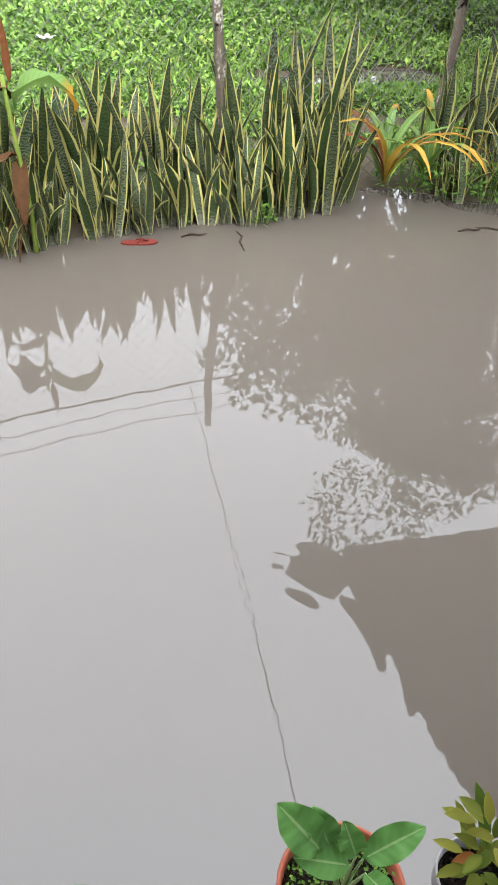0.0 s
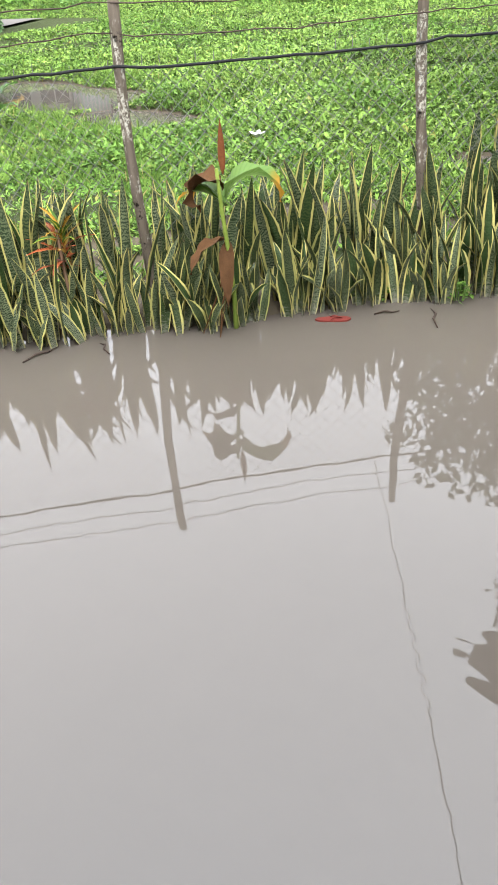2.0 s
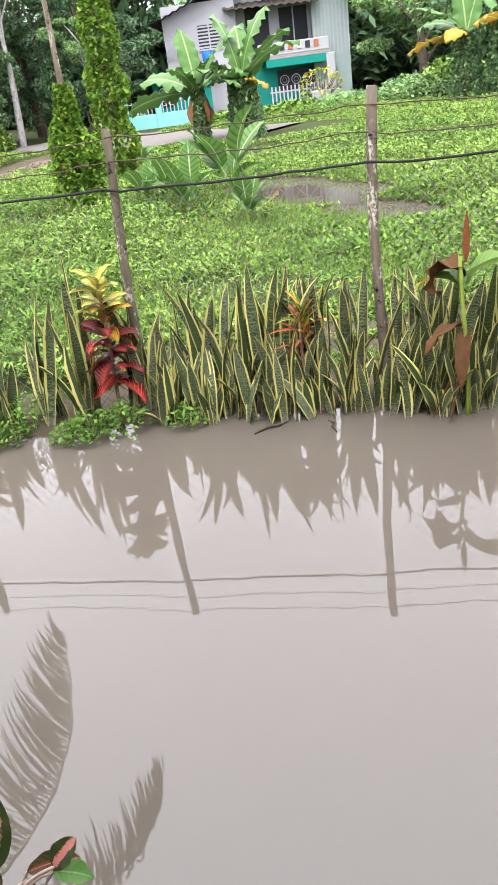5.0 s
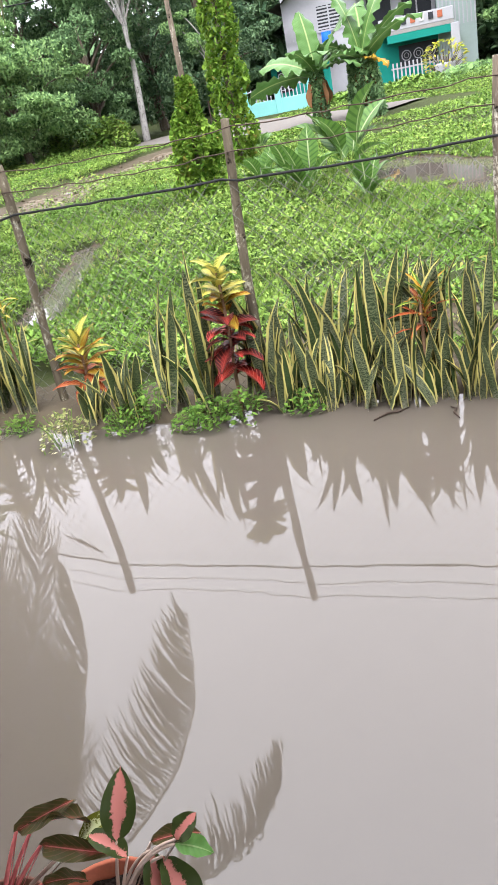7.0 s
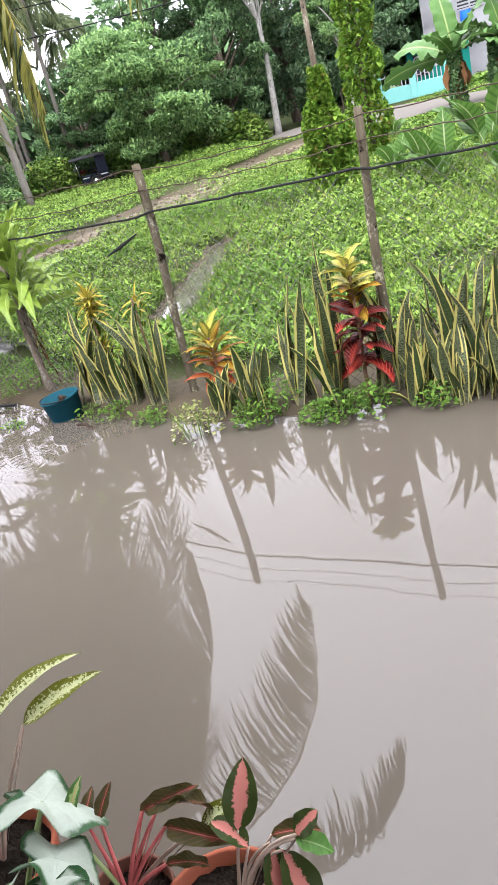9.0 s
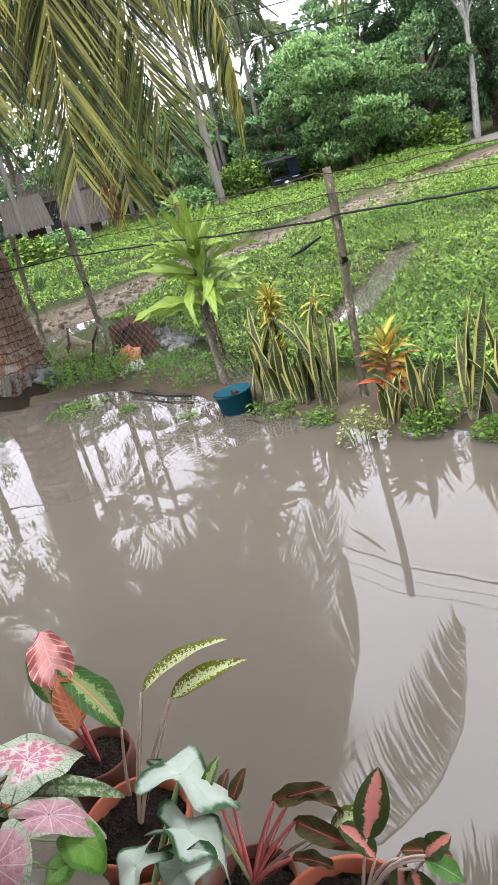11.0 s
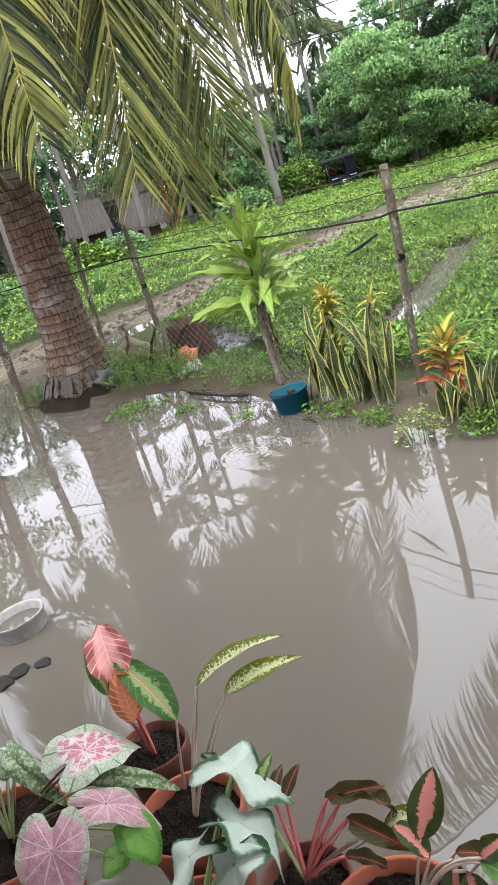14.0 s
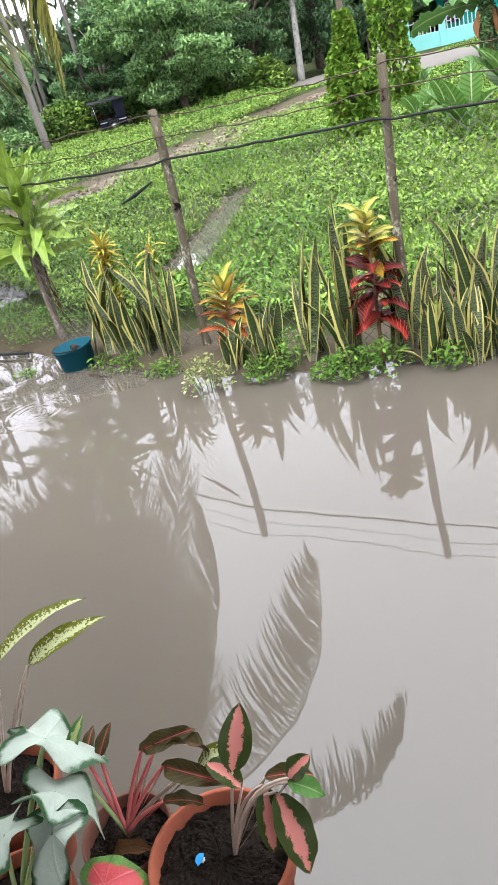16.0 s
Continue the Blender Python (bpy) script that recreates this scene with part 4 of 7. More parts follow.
def near_palm():
    x, y = -8.10, 0.86
    p = thing("coconut_palm", pose(x, y, 0), "coconut palm with a ringed brown trunk and drooping fronds", "palm tree", "coconut palms")
    zs = np.concatenate([np.linspace(-0.1, 0.5, 9), np.linspace(0.58, 5.9, 60)])
    ra = np.interp(zs, [-0.1, 0.08, 0.25, 0.5, 1.2, 2.4, 5.9], [0.46, 0.43, 0.35, 0.285, 0.245, 0.215, 0.17])
    ra = ra * (1 + 0.012 * np.sin(zs * 72 + 0.4 + 1.6 * np.sin(zs * 5.3)) * (zs > 0.3))
    bend = 0.02 * np.sin(zs)
    part("trunk", npmesh("trunk", *tube(np.stack([bend + 0.012 * zs, bend * 0.5, zs], -1), ra, 22, True, 0.012), TRUNK), p)
    top = np.array([0.06, 0.0, 5.75])
    # drooping fronds on the yard's side: bearing in degrees from north towards west, distance from the yard's edge, height
    yard = [[(80, 6.8, 6.42), (74.1, 6.6, 5.58), (70.4, 6.4, 4.82), (67.2, 6.25, 3.99), (64.1, 6.2, 2.98), (63.3, 6.2, 2.4), (63.4, 6.25, 1.95)],
            [(80, 7.4, 6.2), (75.5, 6.95, 5.3), (74.2, 6.7, 4.3), (74.0, 6.6, 3.46), (74.4, 6.6, 3.1), (74.7, 6.6, 2.68), (75.3, 6.6, 2.22), (75.6, 6.6, 1.9)],
            [(76, 7.5, 6.2), (71.5, 7.1, 5.4), (70.2, 7.0, 4.3), (70.0, 7.0, 3.45), (69.2, 7.0, 2.75), (68.6, 7.05, 2.0)],
            [(78, 7.7, 6.0), (74.5, 7.5, 4.8), (72.4, 7.4, 3.4), (72.2, 7.4, 2.4), (72.6, 7.4, 1.6)],
            [(87, 7.5, 6.1), (87.4, 7.1, 5.0), (86.9, 6.8, 3.6), (87.2, 6.7, 2.8), (87.7, 6.7, 2.3)],
            [(90, 7.6, 6.2), (93.5, 7.3, 5.2), (94.5, 7.1, 4.0), (94.0, 7.1, 2.9), (93.0, 7.1, 2.3)],
            [(83, 7.3, 6.1), (83.2, 7.0, 5.3), (83.6, 6.9, 4.2), (83.9, 6.9, 3.4), (84.2, 7.0, 2.8)],
            [(76, 7.3, 6.6), (73.7, 6.9, 6.39), (69.4, 6.5, 6.05), (64.8, 6.2, 5.44), (60.7, 6.0, 4.80), (57.5, 5.85, 4.09), (56.1, 5.75, 3.62), (55.1, 5.7, 3.01), (54.5, 5.7, 2.55)],
            [(76, 7.1, 7.0), (70.5, 6.2, 6.91), (65.0, 5.8, 6.31), (59.4, 5.5, 5.70), (55.1, 5.25, 5.22), (51.4, 5.1, 4.61), (49.7, 5.0, 4.12), (49.1, 5.0, 3.82)]]
    paths = [[top] + [(-d * sin(radians(a)) - x, d * cos(radians(a)) - y, z) for a, d, z in row] for row in yard]
    tips = [((2.5, -2.0, 2.6), 6.4), ((0.3, -3.0, 3.2), 6.8), ((-2.3, -2.2, 3.0), 6.8), ((-3.2, 0.2, 2.6), 6.6), ((-2.4, 2.6, 3.0), 6.9), ((-0.4, 3.3, 3.0), 6.8),
            ((3.6, 0.4, 6.4), 8.0), ((-0.8, 2.8, 6.6), 8.0), ((-1.8, -2.0, 6.9), 8.0), ((1.5, -2.2, 7.2), 7.8), ((1.2, 1.55, 2.2), 5.8),
            ((2.0, 0.1, 2.3), 5.9), ((0.6, -2.1, 2.5), 6.2), ((-0.5, -1.6, 2.5), 6.0), ((1.3, -1.5, 2.2), 6.0), ((2.9, -1.2, 3.4), 7.0),
            ((2.2, 1.2, 3.6), 7.0), ((2.0, 0.7, 3.9), 7.2), ((1.6, 1.9, 3.8), 7.0), ((2.6, 0.4, 4.2), 7.4), ((1.9, 1.5, 4.6), 7.6), ((2.3, 1.7, 5.2), 7.8), ((1.2, 1.4, 3.4), 6.8), ((2.7, 0.9, 5.2), 7.8), ((1.5, 0.9, 3.3), 6.6),
            ((-1.0, 0.6, 2.8), 6.6), ((-0.8, 1.2, 3.0), 6.8), ((-1.5, 0.2, 3.2), 6.8), ((-1.2, 1.6, 3.0), 6.8), ((-0.3, 1.0, 2.8), 6.4), ((0.4, 1.6, 3.0), 6.6), ((0.2, 2.2, 3.2), 6.8)]
    for tip, cz in tips:
        f = 0.95 if tip[2] < 3 else 0.62
        paths.append(bow(top, (tip[0] * f, tip[1] * f, cz + (0.7 if f > 0.9 else 0)), tip))
    for k, path in enumerate(paths):
        if k in (0, 7, 8):  # long arching fronds whose leaflets hang like a comb
            q = (0, 7, 8).index(k)
            rach, leaves = frond_mesh(path, (104, 112, 150)[q], (1.0, 1.3, 1.25)[q], 0.032, 60 + k, (1.5, 1.0, 1.9)[q], 0.12, None, 0.4, ((-0.15, -0.30, 0), (-0.25, -0.42, 0), (-0.10, -0.15, 0))[q], (0.34, 0.22, 0.20)[q])
        elif k < 7:
            rach, leaves = frond_mesh(path, 200, 1.3, 0.027, 60 + k, 0.08, 0.44, np.array([y + path[4][1], -x - path[4][0], 0]))
        else:
            rach, leaves = frond_mesh(path, 110, 1.15, 0.04, 60 + k, 0.4, 0.7)
        blades = part("frond", npmesh("frond", *leaves[:2], FROND, leaves[2]), p)
        part("rachis", npmesh("rachis", *rach[:2], RACHIS), blades)
    # a few dead leaflets hanging from the lowest frond
    for k in range(6):
        a0, h0 = radians(74.6 - 0.25 * k), 1.92 + 0.05 * sin(k * 2.3)
        b = blade(0.42 + 0.07 * (k % 3), 0.016, lance, 9, 2, 0.3, 0.5, 0.1, 0.6, k)
        part("dead_leaflet", npmesh("dead_leaflet", *b[:2], DRY_TIP, b[2]), p, "dead orange-brown leaflet", aim(-6.62 * sin(a0) - x, 6.62 * cos(a0) - y, h0, 40 * k, -82))
    # cut root boss at the foot
    rb = np.random.default_rng(15)
    bits = []
    for row, (z0, rad, L) in enumerate(((0.44, 0.27, 0.20), (0.34, 0.31, 0.22), (0.26, 0.36, 0.20))):
        for a in np.linspace(0, 2 * pi, 30, endpoint=False) + 0.1 * row:
            a = a + rb.normal(0, 0.04)
            bits.append(moved(blade(L * rb.uniform(0.8, 1.2), rb.uniform(0.055, 0.085), strap, 6, 2, 0.25, 0.4, 0, 0, row), aim(rad * cos(a), rad * sin(a), z0, np.degrees(a) - 90, -72 + 8 * row)))
    b = cat(bits)
    part("root_boss", npmesh("root_boss", *b[:2], BOSS, b[2]), p, "grey frayed root collar")
    a = np.linspace(0, 2 * pi, 40, endpoint=False)
    rr = np.linspace(0, 1, 8)
    mx, my = 0.62 * rr[:, None] * np.cos(a), 0.55 * rr[:, None] * np.sin(a)
    mz = 0.20 * (1 - rr[:, None] ** 2) + 0.05 * bumps(mx, my, 9, 8) + 0.03 * bumps(mx, my, 23, 9) - 0.05
    i, j = np.meshgrid(np.arange(7), np.arange(40), indexing="ij")
    q0, q1 = i * 40 + j, i * 40 + (j + 1) % 40
    single("soil_mound", npmesh("soil_mound", np.stack([mx, my, mz], -1).reshape(-1, 3), np.stack([q0, q0 + 40, q1 + 40, q1], -1).reshape(-1, 4), HEAP),
           pose(x + 0.17, y - 0.06, 0), "dark heap of earth round the palm's foot", "soil mound")


near_palm()


FAR_TRUNK = solid("grey_palm_bark", (0.115, 0.105, 0.092), 0.9, var=0.5, scale=5)


def far_palm(x, y, h, lean, seed, size=2.8):
    p = thing("coconut_palm", pose(x, y, 0), "tall distant coconut palm with a pale slender trunk", "palm tree", "coconut palms")
    z = np.linspace(-0.2, h, 9)
    part("trunk", npmesh("trunk", *tube(np.stack([lean * np.clip(z / h, 0, 1) ** 1.5, 0 * z, z], -1), np.linspace(0.11, 0.075, 9), 8), FAR_TRUNK), p)
    r = np.random.default_rng(seed)
    bits = []
    for k in range(15):
        a = k * 2.4 + r.uniform(-0.3, 0.3)
        reach, drop = size * r.uniform(0.7, 1.0), r.uniform(-2.0, 1.1)
        tip = (lean + reach * cos(a), reach * sin(a), h + drop)
        rach, lv = frond_mesh(bow((lean, 0, h), (lean + reach * 0.6 * cos(a), reach * 0.6 * sin(a), h + 0.9 + drop * 0.5), tip), 18, 0.75, 0.11, seed + k, 0.5)
        bits += [lv]
    b = cat(bits)
    part("crown", npmesh("crown", *b[:2], FROND_FAR, b[2]), p)


for k, (x, y, h, lean, size) in enumerate([(-35.9, 17.8, 7.6, 0.2, 1.6), (-36.6, 16.6, 9.5, -0.6, 3.2), (-38.0, 17.5, 8.5, 0.3, 3.0), (-35.5, 15.0, 10.5, -0.4, 3.2), (-40, 20, 9.0, 0.4, 3.0), (-33, 9.5, 9, 0.2, 3.0), (-35.5, 5.5, 8.6, -0.5, 3.0), (-25.0, -0.9, 10.5, -0.4, 3.2), (-27.5, 2.2, 11.5, 0.5, 3.2), (-30, -4, 12, 0.3, 3.3), (-25.5, 6.4, 11.5, 0.5, 3.2), (-31, 9.8, 12, -0.5, 3.3), (-23.5, -4.5, 10, 0.2, 3.2),
                                              (-36.6, 20.4, 6.6, 0.1, 1.55), (-31.7, 16.6, 7.6, 0.1, 1.6), (-24.65, 10.97, 8.5, -0.7, 2.8), (-25.3, 11.2, 9.4, -0.9, 2.8), (-39.9, 18.5, 4.9, 0.2, 2.2), (-29.0, 5.0, 9.6, -0.4, 3.0), (-15.9, 1.3, 7.5, -0.5, 2.6)]):
    far_palm(x, y, h, lean, 500 + 20 * k, size)


# ---------------------------------------------------------------- broad-leaved trees
def tree(x, y, H, R, low, mat, n, leaf, seed, label, bark=BARK, trunk_r=0.22, lean=(0, 0), clumps=34, flat=0.85):
    """A tapered trunk, limbs to each clump, and a crown of many small leaves gathered in clumps."""
    r = np.random.default_rng(seed)
    p = thing("tree", pose(x, y, 0), label, "tree")
    top = np.array([lean[0], lean[1], H * 0.8])
    t = np.linspace(0, 1, 10)
    P = np.stack([top[0] * t + 0.15 * np.sin(t * 5 + seed), top[1] * t, -0.3 + t * (H * 0.8 + 0.3)], -1)
    part("trunk", npmesh("trunk", *tube(P, trunk_r * (1.1 - 0.85 * t), 10, True, 0.05), bark), p)
    C = []
    while len(C) < clumps:
        v = r.uniform(-1, 1, 3)
        if 0.3 < np.linalg.norm(v) < 1:
            C.append(v)
    C = np.array(C)
    cz, hz = (H + low) / 2, (H - low) / 2
    C = np.stack([lean[0] * 0.8 + C[:, 0] * R, lean[1] * 0.8 + C[:, 1] * R, cz + C[:, 2] * hz], -1)
    for c in C[::2]:
        k = P[int(np.clip(8.4 * c[2] / H, 2, 8))]
        m = (k + c) / 2 + (0, 0, 0.25 * R)
        q = np.linspace(0, 1, 6)[:, None]
        part("limb", npmesh("limb", *tube((1 - q) ** 2 * k + 2 * q * (1 - q) * m + q * q * c, np.linspace(trunk_r * 0.32, 0.015, 6), 5, False)[:2], bark), p)
    per = n // clumps
    pts = []
    for c in C:
        rad = R * r.uniform(0.17, 0.36)
        v = r.normal(0, 1, (per, 3))
        v /= np.linalg.norm(v, axis=1)[:, None]
        rr = rad * r.uniform(0.45, 1.05, per) ** 0.6
        pts.append(c + v * rr[:, None] * (1, 1, flat * r.uniform(0.35, 0.75)))
    pts = np.concatenate(pts)
    V, F = sprays(pts, leaf * r.uniform(0.6, 1.3, len(pts)), leaf * 0.5 * r.uniform(0.7, 1.2, len(pts)), -0.25, r, 0.55)
    part("crown", npmesh("crown", V, F, mat, smooth=False), p)
    return p


GREEN_TREE = "leafy green tree at the field's edge"
tree(-26.4, 17.7, 5.0, 3.0, 0.1, TREE_PALE, 31500, 0.186, 21, "broad bushy green tree at the field's edge", trunk_r=0.16, clumps=60)
tree(-30.6, 16.9, 4.6, 2.0, 0.4, TREE, 16800, 0.174, 22, GREEN_TREE, trunk_r=0.14, clumps=40)
tree(-25.6, 20.8, 5.6, 2.2, 0.6, TREE, 16800, 0.174, 23, GREEN_TREE, clumps=40)
tree(-23.7, 21.45, 7.8, 1.9, 5.0, TREE, 9450, 0.161, 24, "tree with a straight whitish trunk", PALE_BARK, 0.14, (-0.1, 0.0), 24)
tree(-27.5, 22.5, 8.5, 3.0, 1.0, TREE_SHADED, 18900, 0.198, 25, GREEN_TREE, clumps=50)
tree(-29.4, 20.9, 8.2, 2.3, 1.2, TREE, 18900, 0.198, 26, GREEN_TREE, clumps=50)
tree(-23.5, 25.5, 8.6, 2.7, 0.8, TREE_SHADED, 18900, 0.186, 27, GREEN_TREE, clumps=50)
tree(-28.5, 27.0, 9.0, 3.2, 0.8, TREE_SHADED, 18900, 0.198, 28, GREEN_TREE, clumps=50)
tree(-20.8, 22.9, 4.6, 1.3, 2.6, TREE_PALE, 3780, 0.124, 29, "slender pale-barked tree with sparse leaves", PALE_BARK, 0.10, (-0.5, 0), 16)
tree(-34.0, 12.5, 5.2, 2.4, 0.3, TREE_PALE, 14700, 0.198, 30, GREEN_TREE, clumps=40)
tree(-35.5, 2.6, 6.0, 2.6, 1.6, TREE_SHADED, 12600, 0.198, 31, GREEN_TREE, clumps=40)
tree(-37, -2.5, 6.6, 3.0, 1.0, TREE, 12600, 0.211, 32, GREEN_TREE, clumps=40)
for k, (bx, by, bh, br) in enumerate([(-28.6, 11.0, 3.9, 2.0), (-37.0, 9.6, 7.5, 2.6), (-38.5, 7.0, 9.0, 2.8), (-30.0, 0.6, 8.4, 2.6), (-29.0, -2.8, 8.8, 2.6), (-28.0, -6.0, 9.0, 2.6), (-26.0, -9.5, 9.5, 2.8)]):
    tree(bx, by, bh, br, 0.6, TREE, 7500, 0.20, 330 + k, GREEN_TREE, clumps=26)
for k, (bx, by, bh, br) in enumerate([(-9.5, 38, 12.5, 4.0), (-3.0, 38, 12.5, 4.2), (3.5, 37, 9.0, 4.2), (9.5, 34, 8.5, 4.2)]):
    tree(bx, by, bh, br, 0.6, TREE_SHADED, 9000, 0.26, 360 + k, GREEN_TREE, clumps=36)
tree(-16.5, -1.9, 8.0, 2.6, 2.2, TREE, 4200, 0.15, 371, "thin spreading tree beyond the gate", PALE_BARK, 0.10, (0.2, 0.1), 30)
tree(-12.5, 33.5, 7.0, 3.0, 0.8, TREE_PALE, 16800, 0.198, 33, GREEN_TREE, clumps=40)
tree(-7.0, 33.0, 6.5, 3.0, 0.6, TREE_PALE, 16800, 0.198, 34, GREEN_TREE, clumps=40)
tree(-28.5, 35.0, 9.0, 3.4, 0.8, TREE_SHADED, 16800, 0.211, 35, GREEN_TREE, clumps=40)
tree(2.75, 9.35, 6.8, 2.8, 1.0, TREE_SHADED, 34000, 0.124, 36, "dark shade tree behind the fence with hanging leafy boughs", BARK, 0.20, (0.4, -0.2), 60)


tree(1.5, 10.6, 6.0, 2.4, 0.6, TREE_SHADED, 8000, 0.18, 37, "dark leafy tree behind the flooded corner", BARK, 0.16, (0, 0), 60)


def far_woods():
    r = np.random.default_rng(77)
    pts = []
    for k in range(150):
        a = radians(r.uniform(-25, 118))
        d = r.uniform(44, 62)
        c = np.array([-d * sin(a), d * cos(a), 0])
        H = r.uniform(4.5, 8.5) if np.degrees(a) < 60 else r.uniform(3.0, 5.5) if np.degrees(a) < 70 else r.uniform(7.0, 12.5)
        n = 900
        v = r.normal(0, 1, (n, 3))
        v /= np.linalg.norm(v, axis=1)[:, None]
        pts.append(c + v * (2.9, 2.9, H * 0.55) * r.uniform(0.6, 1, (n, 1)) + (0, 0, H * 0.5))
    P = np.concatenate(pts)
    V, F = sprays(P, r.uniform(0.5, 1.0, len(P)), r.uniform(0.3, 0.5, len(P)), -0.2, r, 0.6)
    single("far_woods", npmesh("far_woods", V, F, TREE_SHADED, smooth=False), None, "dark green woods closing the distance", "woods", kind="stuff")


far_woods()


# ---------------------------------------------------------------- weeds and grass
def weed_points(n, x0, x1, y0, y1, r, far=False):
    x, y = r.uniform(x0, x1, n), r.uniform(y0, y1, n)
    ok = (y > along(x, SHORE) + np.where(x > -4.9, 0.75, np.where(x > -7.0, 0.3, 1.0))) | ((x < -12.8) & (y > -9))
    ok &= (near_line(x, y, TRACK) > 1.15 + 0.3 * bumps(x, y, 2.2, 11)) & (near_line(x, y, PAVED) > 2.1)
    ok &= height(x, y) > 0.006
    edge = np.where(bumps(x, y, 0.9, 12) > -0.55, 1.0, 0.25)
    ok &= r.uniform(0, 1, n) < edge
    return x[ok], y[ok]


def weeds(name, n, x0, x1, y0, y1, leaf, tall, mat, seed, label, el=0.15):
    r = np.random.default_rng(seed)
    x, y = weed_points(n, x0, x1, y0, y1, r)
    H = tall * np.clip(0.55 + 0.5 * bumps(x, y, 1.1, 13) + 0.25 * bumps(x, y, 3.4, 14), 0.12, 1.3)
    H = H * np.clip(0.25 + pool_gap(x, y) / 1.3, 0.25, 1) * np.clip((near_line(x, y, PAVED) - 1.6) / 3.0, 0.2, 1)
    z = height(x, y) + H * r.uniform(0.15, 1, len(x)) ** 0.6
    V, F = sprays(np.stack([x, y, z], -1), leaf * r.uniform(0.6, 1.4, len(x)), leaf * 0.36 * r.uniform(0.7, 1.3, len(x)), el, r, 0.55)
    single(name, npmesh(name, V, F, mat, smooth=False), None, label, "weeds", kind="stuff")


weeds("weeds", 330000, -12.5, 4.5, 2.5, 13.5, 0.056, 0.24, WEED, 31, "low creeping green weeds covering the wet field")
weeds("weeds", 110000, -12.5, 4.5, 2.5, 13.5, 0.074, 0.34, WEED, 34, "taller broad-leaved weeds in loose mounds", 0.3)
weeds("weeds", 230000, -19, 9, 13, 30, 0.085, 0.34, WEED, 32, "rank green weeds farther across the field")
weeds("weeds", 250000, -40, -12.5, -8, 20, 0.092, 0.34, WEED, 33, "bright green vine crop beyond the dirt track")


def grass(n, x0, x1, y0, y1, seed, L=0.26):
    r = np.random.default_rng(seed)
    x, y = weed_points(n, x0, x1, y0, y1, r)
    n = len(x)
    az, e = r.uniform(0, 2 * pi, n), r.uniform(0.7, 1.45, n)
    l = L * r.uniform(0.4, 1.2, n)
    d = np.stack([np.cos(az) * np.cos(e), np.sin(az) * np.cos(e), np.sin(e)], -1) * l[:, None]
    s = np.stack([-np.sin(az), np.cos(az), 0 * az], -1) * 0.0045
    b = np.stack([x, y, height(x, y)], -1)
    V = np.stack([b - s, b + s, b + d * 0.65 + s * 0.8, b + d * (1, 1, 0.86) - s * 0.1], 1).reshape(-1, 3)
    single("grass", npmesh("grass", V, np.arange(4 * n).reshape(-1, 4), GRASS, smooth=False), None, "thin grass blades among the weeds", "grass", kind="stuff")


grass(34000, -11.5, 3.5, 3.0, 11.5, 41, 0.19)


# ---------------------------------------------------------------- plants in the bed
@lru_cache(None)
def leaf_mesh(mat_name, L, W, shape, droop, fold, wave, seed):
    b = blade(L, W, {"oval": oval, "lance": lance, "paddle": paddle, "sword": sword}[shape], 9, 4, droop, fold, wave, 0.0, seed)
    return npmesh("leaf", *b[:2], bpy.data.materials[mat_name], b[2])


def stem_mesh(h, r0, r1, mat, bend=0.03, seed=0):
    z = np.linspace(-0.05, h, 8)
    return npmesh("stem", *tube(np.stack([bend * np.sin(z * 4 + seed), bend * np.cos(z * 3 + seed) - bend, z], -1), np.linspace(r0, r1, 8), 7, True, 0.04), mat)


def croton(x, y, h, tiers, label, seed, L=0.2, W=0.085, shape="oval", stem_r=0.012, category="croton"):
    """A leafy stem. tiers: (material, lowest, highest, leaves), heights as shares of h."""
    r = np.random.default_rng(seed)
    p = thing("croton", pose(x, y, float(height(x, y)) - 0.01), label, category)
    part("stem", stem_mesh(h * 0.92, stem_r, stem_r * 0.6, STEM_BROWN, 0.012, seed), p)
    k = 0
    for mat, lo, hi, n in tiers:
        for q in range(n):
            s = lo + (hi - lo) * (q + 0.5) / n
            el = r.uniform(-20, 85) if shape == "lance" and L < 0.22 else r.uniform(-15, 25) + 50 * max(0, s - 0.55) / 0.45
            l = L * r.uniform(0.75, 1.1) * (1 - 0.25 * s)
            me = leaf_mesh(mat.name, 1.0, W / L, shape, (0.5, 0.8, 1.1)[k % 3], 0.35, 0.04, k % 3)
            part("leaf", me, p, "", aim(0, 0, h * s * 0.92, k * 137.5 + r.uniform(-15, 15), el, r.uniform(-15, 15), l))
            k += 1
    return p


croton(-2.86, 2.80, 0.86, [(CROTON_RED, 0.24, 0.42, 8), (CROTON_WINE, 0.34, 0.68, 13), (CROTON_RED, 0.44, 0.64, 7), (CROTON_ORANGE, 0.66, 0.82, 6), (CROTON_YEL, 0.76, 1.0, 15)],
       "croton shrub, crimson below and yellow at the top", 5, 0.215, 0.115)
croton(-3.78, 2.45, 0.46, [(CROTON_FIRE, 0.3, 0.62, 10), (CROTON_ORANGE, 0.55, 0.85, 12), (CROTON_YEL, 0.75, 1.0, 14)], "low croton with orange and yellow leaves", 6, 0.26, 0.085)
croton(-4.72, 2.22, 0.80, [(CROTON_GREEN, 0.3, 0.7, 26), (CROTON_GOLD, 0.36, 0.56, 16), (CROTON_GREEN, 0.66, 0.85, 14), (CROTON_GOLD, 0.74, 0.90, 40), (CROTON_YEL, 0.84, 1.0, 16), (CROTON_GOLD, 0.86, 1.0, 34)], "croton with narrow green and golden leaves", 7, 0.18, 0.036, "lance")
